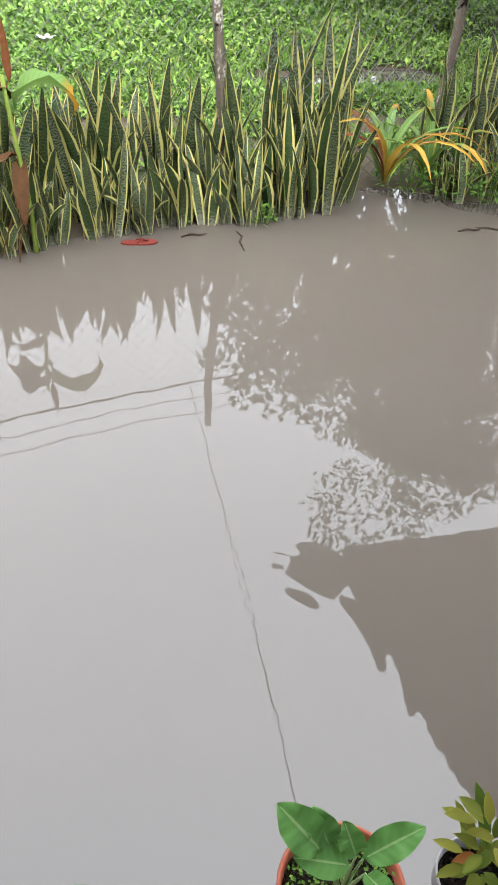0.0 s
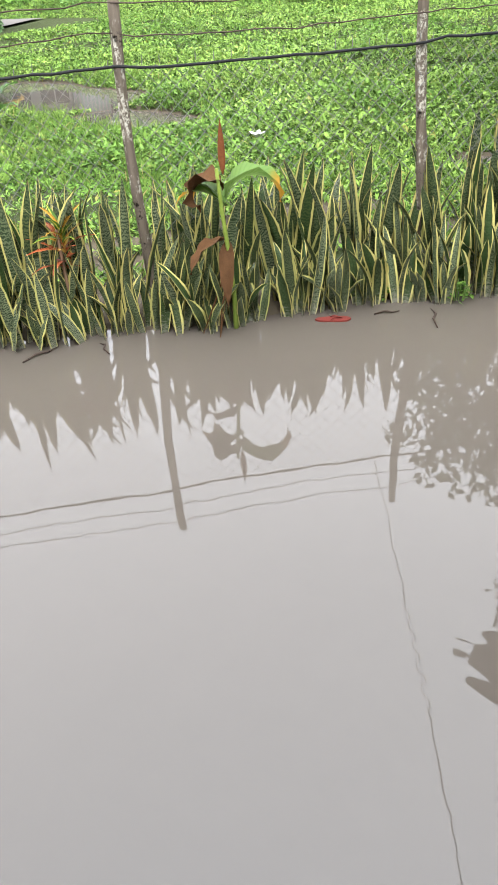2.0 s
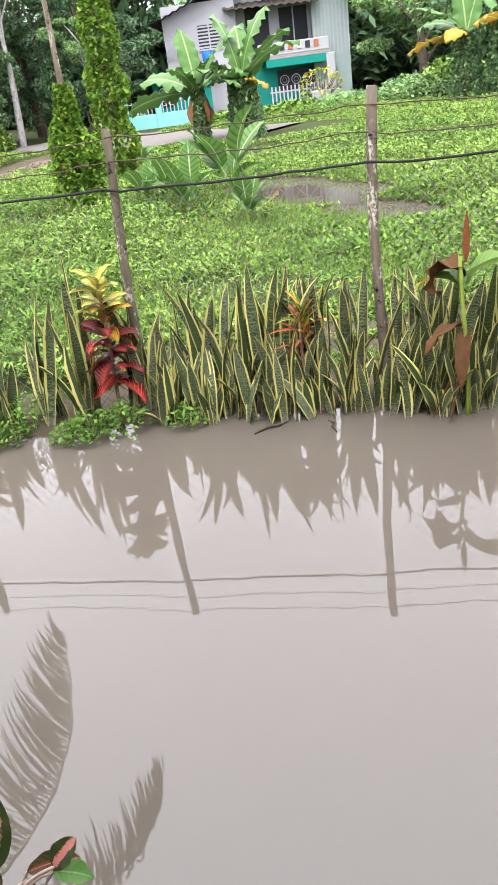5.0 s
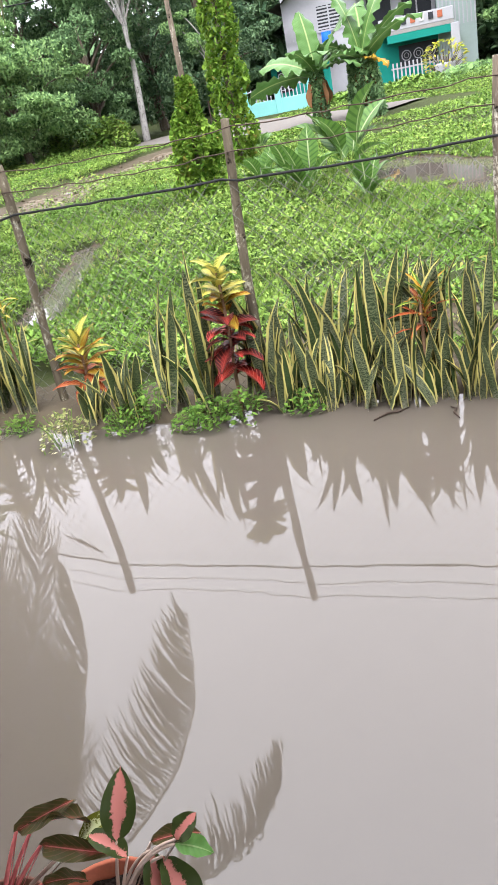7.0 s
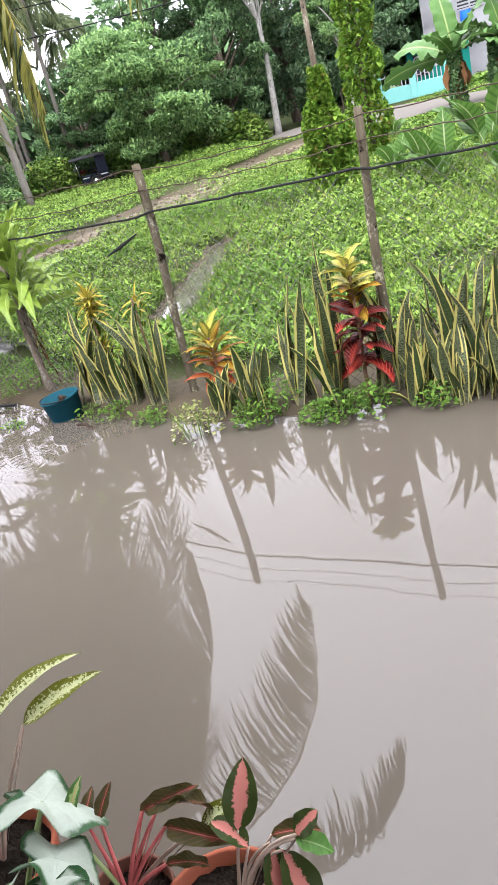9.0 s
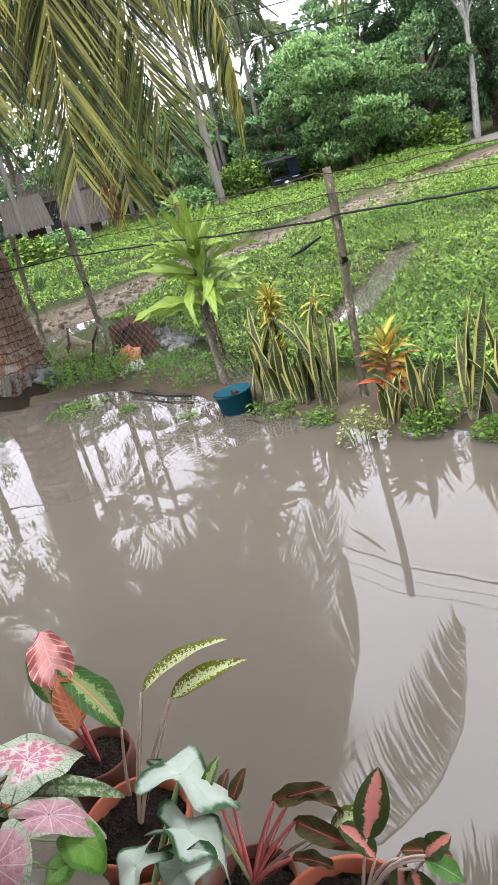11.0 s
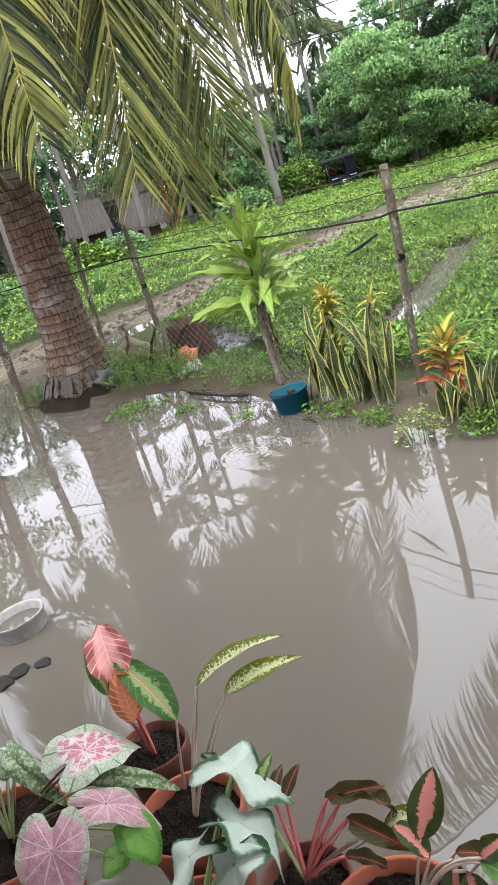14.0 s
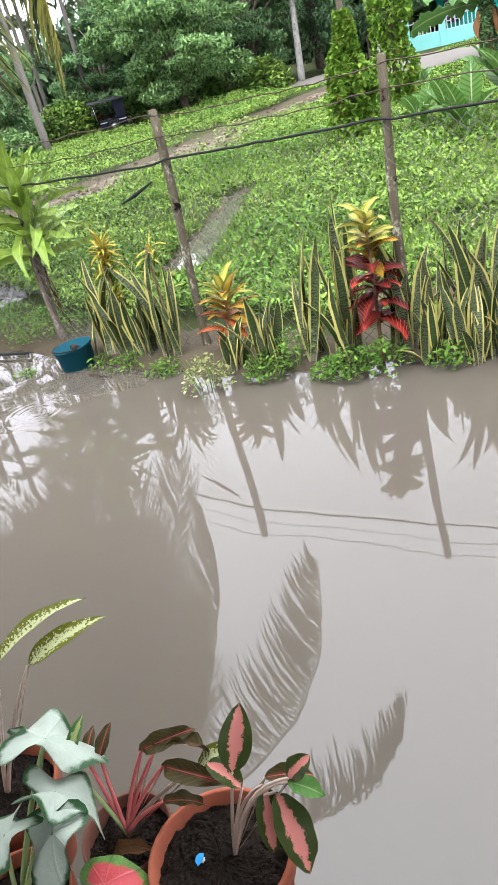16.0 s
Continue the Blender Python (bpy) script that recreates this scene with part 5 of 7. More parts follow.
croton(-4.45, 2.42, 0.72, [(CROTON_GREEN, 0.5, 0.85, 14), (CROTON_GOLD, 0.85, 1.0, 10)], "croton with narrow green and golden leaves", 8, 0.20, 0.042, "lance")
croton(-1.93, 3.30, 0.58, [(CROTON_FIRE, 0.6, 0.85, 12), (CROTON_ORANGE, 0.75, 1.0, 8), (CROTON_GREEN, 0.85, 1.0, 8)], "cordyline with strappy scarlet and green leaves", 9, 0.24, 0.042, "lance", category="cordyline")


CANNA_STEM = solid("yellow_green_canna_stem", (0.13, 0.17, 0.03), 0.5, var=0.5, scale=9)


def canna(x, y):
    p = thing("canna", pose(x, y, 0.02), "fading canna with curling green leaves and a brown dried spike", "canna plant")
    part("stem", stem_mesh(0.80, 0.014, 0.009, CANNA_STEM, 0.02, 1), p)
    rows = [(CANNA, 0.62, 70, 55, 0.26, 0.10, 2.6, "curled grey-green leaf"), (CANNA, 0.66, -75, 52, 0.38, 0.15, 2.9, "green leaf yellowing to orange"),
            (CANNA, 0.62, 95, 42, 0.28, 0.07, 1.9, "curled green leaf"), (DRY_LEAF, 0.70, 100, 35, 0.27, 0.15, 3.6, "withered brown leaf"),
            (DRY_LEAF, 0.45, 150, 10, 0.30, 0.07, 1.5, "withered brown leaf"), (DRY_LEAF, 0.46, 190, -50, 0.34, 0.075, 0.8, "withered brown leaf"),
            (DRY_TIP, 0.76, 10, 88, 0.25, 0.034, 0.1, "rust-red dried spike")]
    for k, (mat, z, az, el, L, W, droop, label) in enumerate(rows):
        part("leaf", leaf_mesh(mat.name, L, W, "lance", droop, 0.6, 0.16 if mat is DRY_LEAF else 0.08, 40 + k), p, label, aim(0, 0, z, az, el))
    stalks = [tube([(0, 0, 0.35), (-0.05, -0.04, 0.2), (-0.12, -0.14, 0.0)], [0.006, 0.005, 0.003], 5), tube([(0, 0, 0.3), (-0.03, -0.08, 0.12), (-0.02, -0.17, 0.0)], [0.006, 0.005, 0.003], 5)]
    for b in stalks:
        part("dead_stalk", npmesh("dead_stalk", *b[:2], DRY_LEAF), p)


canna(-1.12, 3.47)


def arching(x, y, mats, n, L, W, seed, label, category="dried plant"):
    r = np.random.default_rng(seed)
    p = thing("arching_plant", pose(x, y, 0.02), label, category)
    for k in range(n):
        part("leaf", leaf_mesh(mats[k % len(mats)].name, L, W, "lance", 2.0 + 0.3 * (k % 3), 0.4, 0.03, k % 4), p, "", aim(0, 0, 0.0, k * 137.5, r.uniform(60, 84), r.uniform(-30, 30), r.uniform(0.7, 1.1)))


arching(0.72, 4.55, (CANNA, DRY_TIP, CROTON_ORANGE, CANNA, BANANA_DRY), 13, 0.85, 0.05, 3, "arching strappy plant, half of it dried to orange")
arching(0.98, 4.65, (CANNA, CROTON_GREEN), 9, 0.7, 0.05, 4, "arching strappy green plant", "strappy plant")


def herb(x, y, rad, h, n, seed, mat=HERB, leaf=0.035, label="small leafy herb at the water's edge"):
    r = np.random.default_rng(seed)
    p = thing("herb", pose(x, y, max(0.0, float(height(x, y)))), label, "herb", "herbs at the water's edge")
    a, q = r.uniform(0, 2 * pi, n), rad * r.uniform(0, 1, n) ** 0.6
    z = h * (1 - (q / rad) ** 2 * 0.7) * r.uniform(0.25, 1, n)
    V, F = sprays(np.stack([q * np.cos(a), q * np.sin(a), z], -1), leaf * r.uniform(0.7, 1.4, n), leaf * 0.62 * r.uniform(0.7, 1.2, n), 0.2, r, 0.4)
    part("foliage", npmesh("foliage", V, F, mat, smooth=False), p)
    st = [tube([(0.4 * c * cos(b), 0.4 * c * sin(b), -0.04), (0.7 * c * cos(b), 0.7 * c * sin(b), h * 0.5), (c * cos(b), c * sin(b), h * 0.8)], 0.003, 4, False) for b, c in zip(r.uniform(0, 6.28, 9), rad * r.uniform(0.2, 0.9, 9))]
    tagged(part("stalk", npmesh("stalk", *cat(st)[:2], STEM), p), kind="stuff")


for k, (x, y, rad, h, n) in enumerate([(-2.92, 2.60, 0.17, 0.17, 260), (-2.78, 2.72, 0.15, 0.2, 200), (-2.50, 2.92, 0.14, 0.14, 170), (-3.02, 2.52, 0.12, 0.13, 140), (-3.38, 2.36, 0.15, 0.2, 220), (-3.3, 2.5, 0.14, 0.22, 160),
                                       (-4.15, 2.12, 0.14, 0.1, 120), (-4.5, 2.05, 0.16, 0.1, 120), (-4.8, 1.98, 0.14, 0.08, 80), (1.12, 4.5, 0.2, 0.28, 240), (1.35, 4.48, 0.2, 0.3, 240), (0.86, 4.62, 0.2, 0.22, 200),
                                       (0.0, 3.98, 0.08, 0.12, 60), (-0.42, 3.93, 0.07, 0.2, 50), (-5.9, 2.0, 0.25, 0.14, 200), (-6.4, 1.85, 0.28, 0.2, 260), (-6.85, 1.65, 0.25, 0.3, 300), (-7.15, 1.35, 0.25, 0.45, 380),
                                       (-7.35, 1.15, 0.22, 0.5, 380), (-7.0, 1.62, 0.2, 0.35, 240), (-6.6, 1.05, 0.3, 0.06, 240), (-8.35, 0.35, 0.25, 0.16, 220), (-8.5, 0.5, 0.22, 0.14, 160), (-6.22, -0.72, 0.24, 0.1, 260), (-5.3, 1.6, 0.12, 0.03, 40), (-6.0, 1.35, 0.1, 0.05, 50),
                                       (-5.75, 2.35, 0.3, 0.1, 260), (-6.3, 2.3, 0.35, 0.12, 320), (-6.9, 2.1, 0.3, 0.14, 260)]):
    herb(x, y, rad, h, n, 600 + k)
herb(-3.60, 2.08, 0.16, 0.24, 300, 650, foliage("variegated_herb_leaf", (0.07, 0.11, 0.025), (0.30, 0.30, 0.12), (0.50, 0.47, 0.34), old_part=0.12), 0.028, "yellow-green variegated herb standing in the water")


def corn_plant(x, y):
    r = np.random.default_rng(12)
    p = thing("corn_plant", pose(x, y, 0.0), "corn plant with glossy arching green leaves on a brown cane", "corn plant")
    part("stem", stem_mesh(1.2, 0.030, 0.016, BARK, 0.03, 2), p)
    for k in range(58):
        s = k / 57
        el = 22 + 52 * s + r.uniform(-34, 26)
        L = (0.58 - 0.14 * s) * r.uniform(0.75, 1.15)
        part("leaf", leaf_mesh(DRACAENA.name, 1.0, 0.19, "lance", (0.3, 0.9, 2.0)[k % 3] * (1.1 - 0.5 * s), 0.5, 0.14, k % 5), p, "", aim(0, 0, 0.68 + 0.50 * s, k * 137.5 + r.uniform(-25, 25), el, r.uniform(-45, 45), L))
    for k in range(9):  # dried leaf bases down the cane
        part("dead_leaf", leaf_mesh(DRY_LEAF.name, 1.0, 0.10, "lance", 0.5, 0.5, 0.16, k % 3), p, "hanging dried leaf", aim(0, 0, 0.30 + 0.05 * k, k * 137.5, -68 + r.uniform(-10, 14), 0, 0.20 * r.uniform(0.8, 1.3)))


corn_plant(-5.575, 2.12)


# ---------------------------------------------------------------- small things in the yard
def bucket(x, y):
    p = thing("bucket", pose(x, y, -0.03, 3, -3, 0), "half-sunk teal plastic bucket of dark water", "bucket")
    part("wall", npmesh("wall", *lathe([(0.10, 0), (0.118, 0.01), (0.135, 0.17), (0.145, 0.175), (0.145, 0.19), (0.132, 0.188), (0.115, 0.02), (0.0, 0.02)], 28), TEAL_BUCKET), p)
    a = np.linspace(0, pi, 15)
    part("handle", npmesh("handle", *tube(np.stack([0.14 * np.cos(a), -0.02 - 0.12 * np.sin(a), 0.185 + 0.01 * np.sin(a)], -1), 0.005, 6)[:2], PIPE), p, "black wire handle")
    part("debris", npmesh("debris", *tube([(-0.09, 0.02, 0.10), (0.0, 0.03, 0.15), (0.1, -0.03, 0.2)], [0.03, 0.026, 0.02], 7)[:2], DARK_WOOD), p, "dark stick in the bucket")


bucket(-4.98, 1.90)


def slipper(x, y):
    p = thing("slipper", pose(x, y, -0.002, 0, 0, 12) @ Matrix.Diagonal((0.78, 0.6, 0.8, 1)), "lost red rubber slipper floating by the plants", "slipper")
    t = np.linspace(0, 1, 15)
    w = 0.028 + 0.016 * np.sin(pi * t * 1.0) + 0.010 * smooth(0.45, 0.9, t)
    w = w * np.sqrt(np.clip(1 - (2 * t - 1) ** 6, 0.01, 1))
    V, F = [], []
    for z in (0.001, 0.014):
        V += [(-0.12 + 0.24 * q, -a, z) for q, a in zip(t, w)] + [(-0.12 + 0.24 * q, a, z) for q, a in zip(t, w)]
    for k in range(14):
        F += [(30 + k, 31 + k, 46 + k, 45 + k), (k, k + 1, 31 + k, 30 + k), (15 + k, 45 + k, 46 + k, 16 + k)]
    part("sole", npmesh("sole", np.array(V), np.array(F), RUBBER, smooth=False), p)
    part("strap", npmesh("strap", *tube([(-0.02, -0.038, 0.013), (0.01, -0.02, 0.03), (0.055, 0.0, 0.018), (0.01, 0.02, 0.03), (-0.02, 0.038, 0.013)], 0.004, 6)[:2], RUBBER), p)


slipper(-0.62, 3.63)


def basin(x, y):
    p = thing("basin", pose(x, y, -0.02, 3, -3, 0), "old white wash basin standing in the flood water", "basin")
    part("wall", npmesh("wall", *lathe([(0.0, 0.012), (0.112, 0.012), (0.122, 0.085), (0.128, 0.095), (0.136, 0.097), (0.137, 0.088), (0.131, 0.08), (0.122, 0.0)], 32), ENAMEL), p)
    part("water_inside", npmesh("water_inside", *lathe([(0.0001, 0.055), (0.118, 0.055)], 32), WATER), p, "still water")


basin(-3.47, -0.32)


def lump(name, x, y, z, sx, sy, sz, mat, seed, label, category, group="", rough=0.2):
    r = np.random.default_rng(seed)
    bm = bmesh.new()
    bmesh.ops.create_icosphere(bm, subdivisions=3, radius=1)
    for v in bm.verts:
        k = 1 + rough * noise.noise(v.co * 1.6 + Vector((seed, 0, 0))) + 0.4 * rough * noise.noise(v.co * 5 + Vector((0, seed, 0)))
        v.co = Vector((v.co.x * sx * k, v.co.y * sy * k, v.co.z * sz * k))
    me = bpy.data.meshes.new(name)
    bm.to_mesh(me)
    bm.free()
    me.polygons.foreach_set("use_smooth", [True] * len(me.polygons))
    me.materials.append(mat)
    return single(name, me, pose(x, y, z, 0, 0, float(r.uniform(0, 180))), label, category, group)


for k, (x, y, s) in enumerate([(-3.08, -0.27, 0.034), (-3.10, -0.37, 0.042), (-3.06, -0.45, 0.05), (-9.3, -0.35, 0.08), (-9.0, -0.2, 0.06)]):
    lump("stone", x, y, 0.0, s * 1.2, s, s * 0.36, STONE, 30 + k, "dark wet stone showing above the water", "stone", "stones in the water", 0.35)
lump("stone", -13.6, -0.55, 0.14, 0.26, 0.2, 0.17, STONE, 40, "grey stone among the weeds by the track", "stone", "", 0.3)

rs = np.random.default_rng(91)
for k, (x, y, a) in enumerate([(-0.35, 3.75, 20), (-0.1, 3.72, 100), (-2.0, 3.0, 60), (-1.7, 3.12, 130), (-4.6, 1.85, 10), (-6.1, 1.62, -5), (1.3, 4.05, 170), (1.15, 4.02, 15)]):
    L = rs.uniform(0.1, 0.24) if k != 5 else 0.9
    pts = [(-L / 2, 0, 0.004), (-L * 0.1, 0.012, 0.012), (L * 0.2, -0.008, 0.01), (L / 2, 0.01, 0.006)]
    single("twig", npmesh("twig", *tube(pts, [0.004, 0.006, 0.005, 0.002], 6)[:2], DARK_WOOD), pose(x, y, max(0, float(height(x, y))), 0, 0, a), "thin dark twig lying at the water's edge", "twig", "twigs")


# ---------------------------------------------------------------- gate side: posts, gate, stump, rubbish
def lone_post(x, y, h, rad, lean, mat, seed, label):
    p = thing("fence_post", pose(x, y, 0), label, "fence post")
    fence_post(p, 0, 0, h, rad, lean, mat, seed)


lone_post(-7.92, 1.12, 1.55, 0.026, (0.28, 0.06), POST_GREY, 31, "thin leaning stake beside the palm")


def square_post():
    p = thing("fence_post", pose(-8.40, 0.19, 0), "squared grey timber post at the gateway", "fence post")
    b = box(-0.05, -0.045, -0.2, 0.05, 0.045, 1.66, 0.008)
    b = (b[0] + np.stack([0.0 * b[0][:, 2], 0.03 * b[0][:, 2], 0 * b[0][:, 2]], -1), b[1])
    part("post", npmesh("post", *b, POST, smooth=False), p)
    for z in (0.62, 1.2):
        part("wire_loop", npmesh("wire_loop", *lathe([(0.074, z), (0.078, z + 0.006), (0.074, z + 0.012)], 12), RUST), p)


square_post()


def bamboo_gate():
    g = thing("gate", pose(-6.42, -0.27, 0, 0, 0, -138), "dark picket gate of bamboo slats standing open in the water", "gate")
    zs = np.linspace(-0.1, 1.12, 9)
    part("gate_post", npmesh("gate_post", *tube(np.stack([0.0 * zs, 0.08 * zs, zs], -1), 0.047, 10, True, 0.08)[:2], DARK_WOOD), g)
    for k in range(9):
        x = 0.13 + k * 0.115
        part("slat", npmesh("slat", *tube([(x, 0, 0.02), (x + 0.01, 0.03, 0.4), (x, 0.07, 0.86 + 0.03 * sin(k * 2.2))], 0.014, 6, True, 0.05)[:2], BAMBOO), g)
    for z in (0.10, 0.62):
        part("gate_rail", npmesh("gate_rail", *tube([(-0.08, 0.08 * z - 0.03, z), (0.5, -0.03 + 0.08 * z, z + 0.01), (1.15, 0.08 * z - 0.03, z)], 0.026, 7, True, 0.06)[:2], DARK_WOOD), g)


bamboo_gate()


def stump(x, y):
    p = thing("tree_stump", pose(x, y, 0.04), "dark rotting tree stump behind the fence", "tree stump")
    r = np.random.default_rng(3)
    V, F = lathe([(0.27, -0.1), (0.25, 0.02), (0.215, 0.12), (0.21, 0.34), (0.19, 0.36), (0.0, 0.33)], 26)
    a = np.arctan2(V[:, 1], V[:, 0])
    V[:, :2] *= (1 + 0.07 * np.sin(5 * a) + 0.04 * np.sin(11 * a))[:, None]
    V[:, 2] += 0.02 * np.sin(3 * a) * (V[:, 2] > 0.3)
    part("bark", npmesh("bark", V, F, STUMP_BARK), p)


STUMP_BARK = mat_wood("rotten_red_bark", (0.014, 0.008, 0.006), (0.085, 0.042, 0.030), (0.05, 0.03, 0.024))
stump(-7.85, 2.05)
SACK_RED = solid("faded_red_sack", (0.28, 0.09, 0.05), 0.6, var=0.4, scale=14)
GREY_SHEET = solid("mouldy_grey_sheet", (0.09, 0.09, 0.09), 0.6, var=0.5, scale=14)
SACK_WHITE = solid("dirty_white_sack", (0.33, 0.32, 0.31), 0.6, var=0.3, scale=14)
lump("sack", -7.22, 1.80, 0.12, 0.14, 0.11, 0.16, SACK_RED, 51, "crumpled red and white sack by the stump", "sack", "rubbish", 0.5)
lump("sack", -7.12, 1.78, 0.06, 0.14, 0.1, 0.08, SACK_WHITE, 52, "crumpled white plastic sack", "sack", "rubbish", 0.6)
lump("sack", -7.72, 1.05, 0.14, 0.2, 0.12, 0.10, GREY_SHEET, 53, "dirty white sheet behind the palm's foot", "sack", "rubbish", 0.6)
lump("dead_log", -8.55, 1.55, 0.12, 0.26, 0.15, 0.17, solid("dry_husk", (0.13, 0.10, 0.075), 0.8, var=0.4, scale=9), 54, "pale broken log and husks", "log", "", 0.4)
for k, (x, y, z0, dx, dy, h) in enumerate([(-7.75, 1.5, 0.0, 0.18, 0.2, 0.55), (-7.9, 1.35, 0.0, -0.1, 0.1, 0.5), (-7.85, 1.7, 0.0, 0.3, 0.3, 0.42), (-7.55, 1.3, 0.0, -0.05, 0.02, 0.4)]):
    single("branch", npmesh("branch", *tube([(0, 0, -0.05), (dx * 0.4, dy * 0.5, h * 0.6), (dx, dy, h)], [0.022, 0.018, 0.01], 7, True, 0.1)[:2], DARK_WOOD), pose(x, y, z0), "dead branch propped behind the fence", "branch", "dead branches")


rub = np.random.default_rng(44)
chips = []
for k in range(150):
    c = np.array([-7.95 + rub.normal(0, 0.36), 2.75 + rub.normal(0, 0.30), 0.0])
    c[2] = float(height(c[0], c[1])) + 0.012
    w = rub.uniform(0.015, 0.06, 3) * (1, 1, 0.5)
    chips.append(moved(box(-w[0], -w[1], -w[2], w[0], w[1], w[2]), pose(*c, rub.uniform(-30, 30), rub.uniform(-30, 30), rub.uniform(0, 180))))
single("rubble", npmesh("rubble", *cat(chips)[:2], solid("grey_broken_rubble", (0.17, 0.165, 0.16), 0.8, var=0.7, scale=5), smooth=False), None, "grey broken rubble and litter behind the stump", "rubble", kind="stuff")


# ---------------------------------------------------------------- porch, own house and neighbour's roof
slab = [(2.6, 0.60), (0.55, 0.50), (0.16, 0.46), (-0.40, 0.32), (-0.90, 0.22), (-1.36, -0.02), (-1.60, -0.34), (-2.02, -0.52), (-2.1, -1.9), (2.6, -1.9)]
bm = bmesh.new()
face = bm.faces.new([bm.verts.new((x, y, -0.15)) for x, y in slab])
up = bmesh.ops.extrude_face_region(bm, geom=[face])
bmesh.ops.translate(bm, vec=(0, 0, 0.35), verts=[v for v in up["geom"] if isinstance(v, bmesh.types.BMVert)])
bmesh.ops.recalc_face_normals(bm, faces=bm.faces[:])
porch_mesh = bpy.data.meshes.new("porch_floor")
bm.to_mesh(porch_mesh)
bm.free()
porch_mesh.materials.append(CONCRETE)
single("floor", porch_mesh, None, "raised grey concrete porch floor", "floor", kind="structure")
single("wall_house", npmesh("wall_house", *box(-2.4, -2.1, -0.1, 4.0, -1.9, 2.9), WHITEWASH, smooth=False), None, "plain house wall behind the porch", "wall", kind="structure")


def tin_sheet(corners, waves, amp, name):
    """Corrugated sheet over four corners (near left, near right, far right, far left)."""
    c = [np.array(p, float) for p in corners]
    nu, nv = waves * 6, 3
    u, v = np.meshgrid(np.linspace(0, 1, nu + 1), np.linspace(0, 1, nv), indexing="xy")
    P = ((1 - u) * (1 - v))[..., None] * c[0] + (u * (1 - v))[..., None] * c[1] + (u * v)[..., None] * c[2] + ((1 - u) * v)[..., None] * c[3]
    P[..., 2] += amp * np.sin(u * waves * 2 * pi)
    i, j = np.meshgrid(np.arange(nv - 1), np.arange(nu), indexing="ij")
    a = i * (nu + 1) + j
    V, F = P.reshape(-1, 3), np.stack([a, a + 1, a + nu + 2, a + nu + 1], -1).reshape(-1, 4)
    n = len(V)
    V2 = V - (0, 0, 0.006)
    return npmesh(name, np.concatenate([V, V2]), np.concatenate([F, F[:, ::-1] + n]), TIN)


def annex():
    p = thing("annex", None, "neighbouring shed with a corrugated tin roof", "shed")
    part("roof", tin_sheet([(1.68, 2.45, 3.4), (0.90, 4.15, 3.4), (5.6, 6.6, 4.3), (5.6, 1.2, 4.3)], 13, 0.025, "roof"), p, "corrugated tin roof")
    part("roof", tin_sheet([(0.90, 4.15, 3.395), (0.93, 4.80, 3.39), (5.8, 6.75, 4.28), (5.6, 6.4, 4.28)], 5, 0.02, "roof"), p, "corrugated tin roof")
    part("wall", npmesh("wall", *box(2.9, 2.6, -0.1, 5.4, 5.2, 3.5), WHITEWASH, smooth=False), p, "pale plastered wall")
    part("roof_post", npmesh("roof_post", *tube([(1.95, 1.6, -0.1), (1.95, 1.6, 3.5)], 0.05, 8)[:2], POST), p)


annex()
single("ceiling", tin_sheet([(2.8, 1.0, 2.55), (-1.5, 0.72, 2.55), (-3.0, -2.2, 3.0), (2.8, -2.2, 3.0)], 22, 0.02, "ceiling"), None, "corrugated tin roof over the porch", "roof", kind="structure")


def dish():
    p = thing("satellite_dish", pose(0.70, 4.68, 3.62), "grey satellite dish on the shed's roof corner", "satellite dish")
    prof = [(0.0001, 0.0), (0.10, 0.012), (0.18, 0.04), (0.245, 0.075), (0.25, 0.07), (0.18, 0.03), (0.0001, -0.015)]
    part("reflector", npmesh("reflector", *moved(lathe(prof, 28), Vector((-0.66, -4.5, -5.3)).to_track_quat("Z", "Y").to_matrix().to_4x4() @ Matrix.Diagonal((1.1, 1.1, 1, 1))), DISH), p)
    part("feed_arm", npmesh("feed_arm", *tube([(0.0, 0.02, -0.06), (-0.2, 0.12, -0.05), (-0.33, 0.2, 0.02)], 0.012, 6)[:2], DISH), p)
    part("feed_horn", npmesh("feed_horn", *tube([(-0.30, 0.18, 0.0), (-0.37, 0.23, 0.05)], [0.035, 0.045], 8)[:2], DISH), p)
    part("mount", npmesh("mount", *tube([(0.05, 0.0, -0.02), (0.25, -0.05, -0.12), (0.4, -0.1, -0.2)], 0.02, 6)[:2], DISH), p)


dish()


def cable(name, pts, rad, label):
    P = np.array(pts, float)
    t = np.linspace(0, 1, 30)[:, None]
    line = (1 - t) ** 2 * P[0] + 2 * t * (1 - t) * P[1] + t * t * P[2]
    single(name, npmesh(name, *tube(line, rad, 4)[:2], PIPE), None, label, "cable")


cable("overhead_cable", [(-1.05, 10.0, 5.2), (-0.2, 6.6, 4.95), (1.5, -0.5, 5.0)], 0.0055, "thin black service cable hanging over the yard")
cable("overhead_cable", [(-36, 2.0, 8.2), (-27, 12.5, 5.1), (-17.5, 24.0, 6.3)], 0.02, "power line crossing beyond the field")
cable("overhead_cable", [(-36, 2.0, 7.3), (-27, 12.5, 4.2), (-17.5, 24.0, 5.4)], 0.02, "power line crossing beyond the field")
part("rubber_strip", npmesh("rubber_strip", *tube([(-4.47, 2.33, 1.02), (-4.33, 2.36, 1.065), (-4.16, 2.40, 1.13)], [0.004, 0.014, 0.005], 5)[:2], PIPE), fence, "black rubber strip caught in the netting")
hose = [(-6.45, 1.52, 0.03), (-6.15, 1.60, 0.028), (-5.9, 1.68, 0.03), (-5.66, 1.80, 0.03)]
single("hose", npmesh("hose", *tube(hose, 0.012, 6)[:2], PIPE), None, "black hose end lying along the muddy bank", "hose")


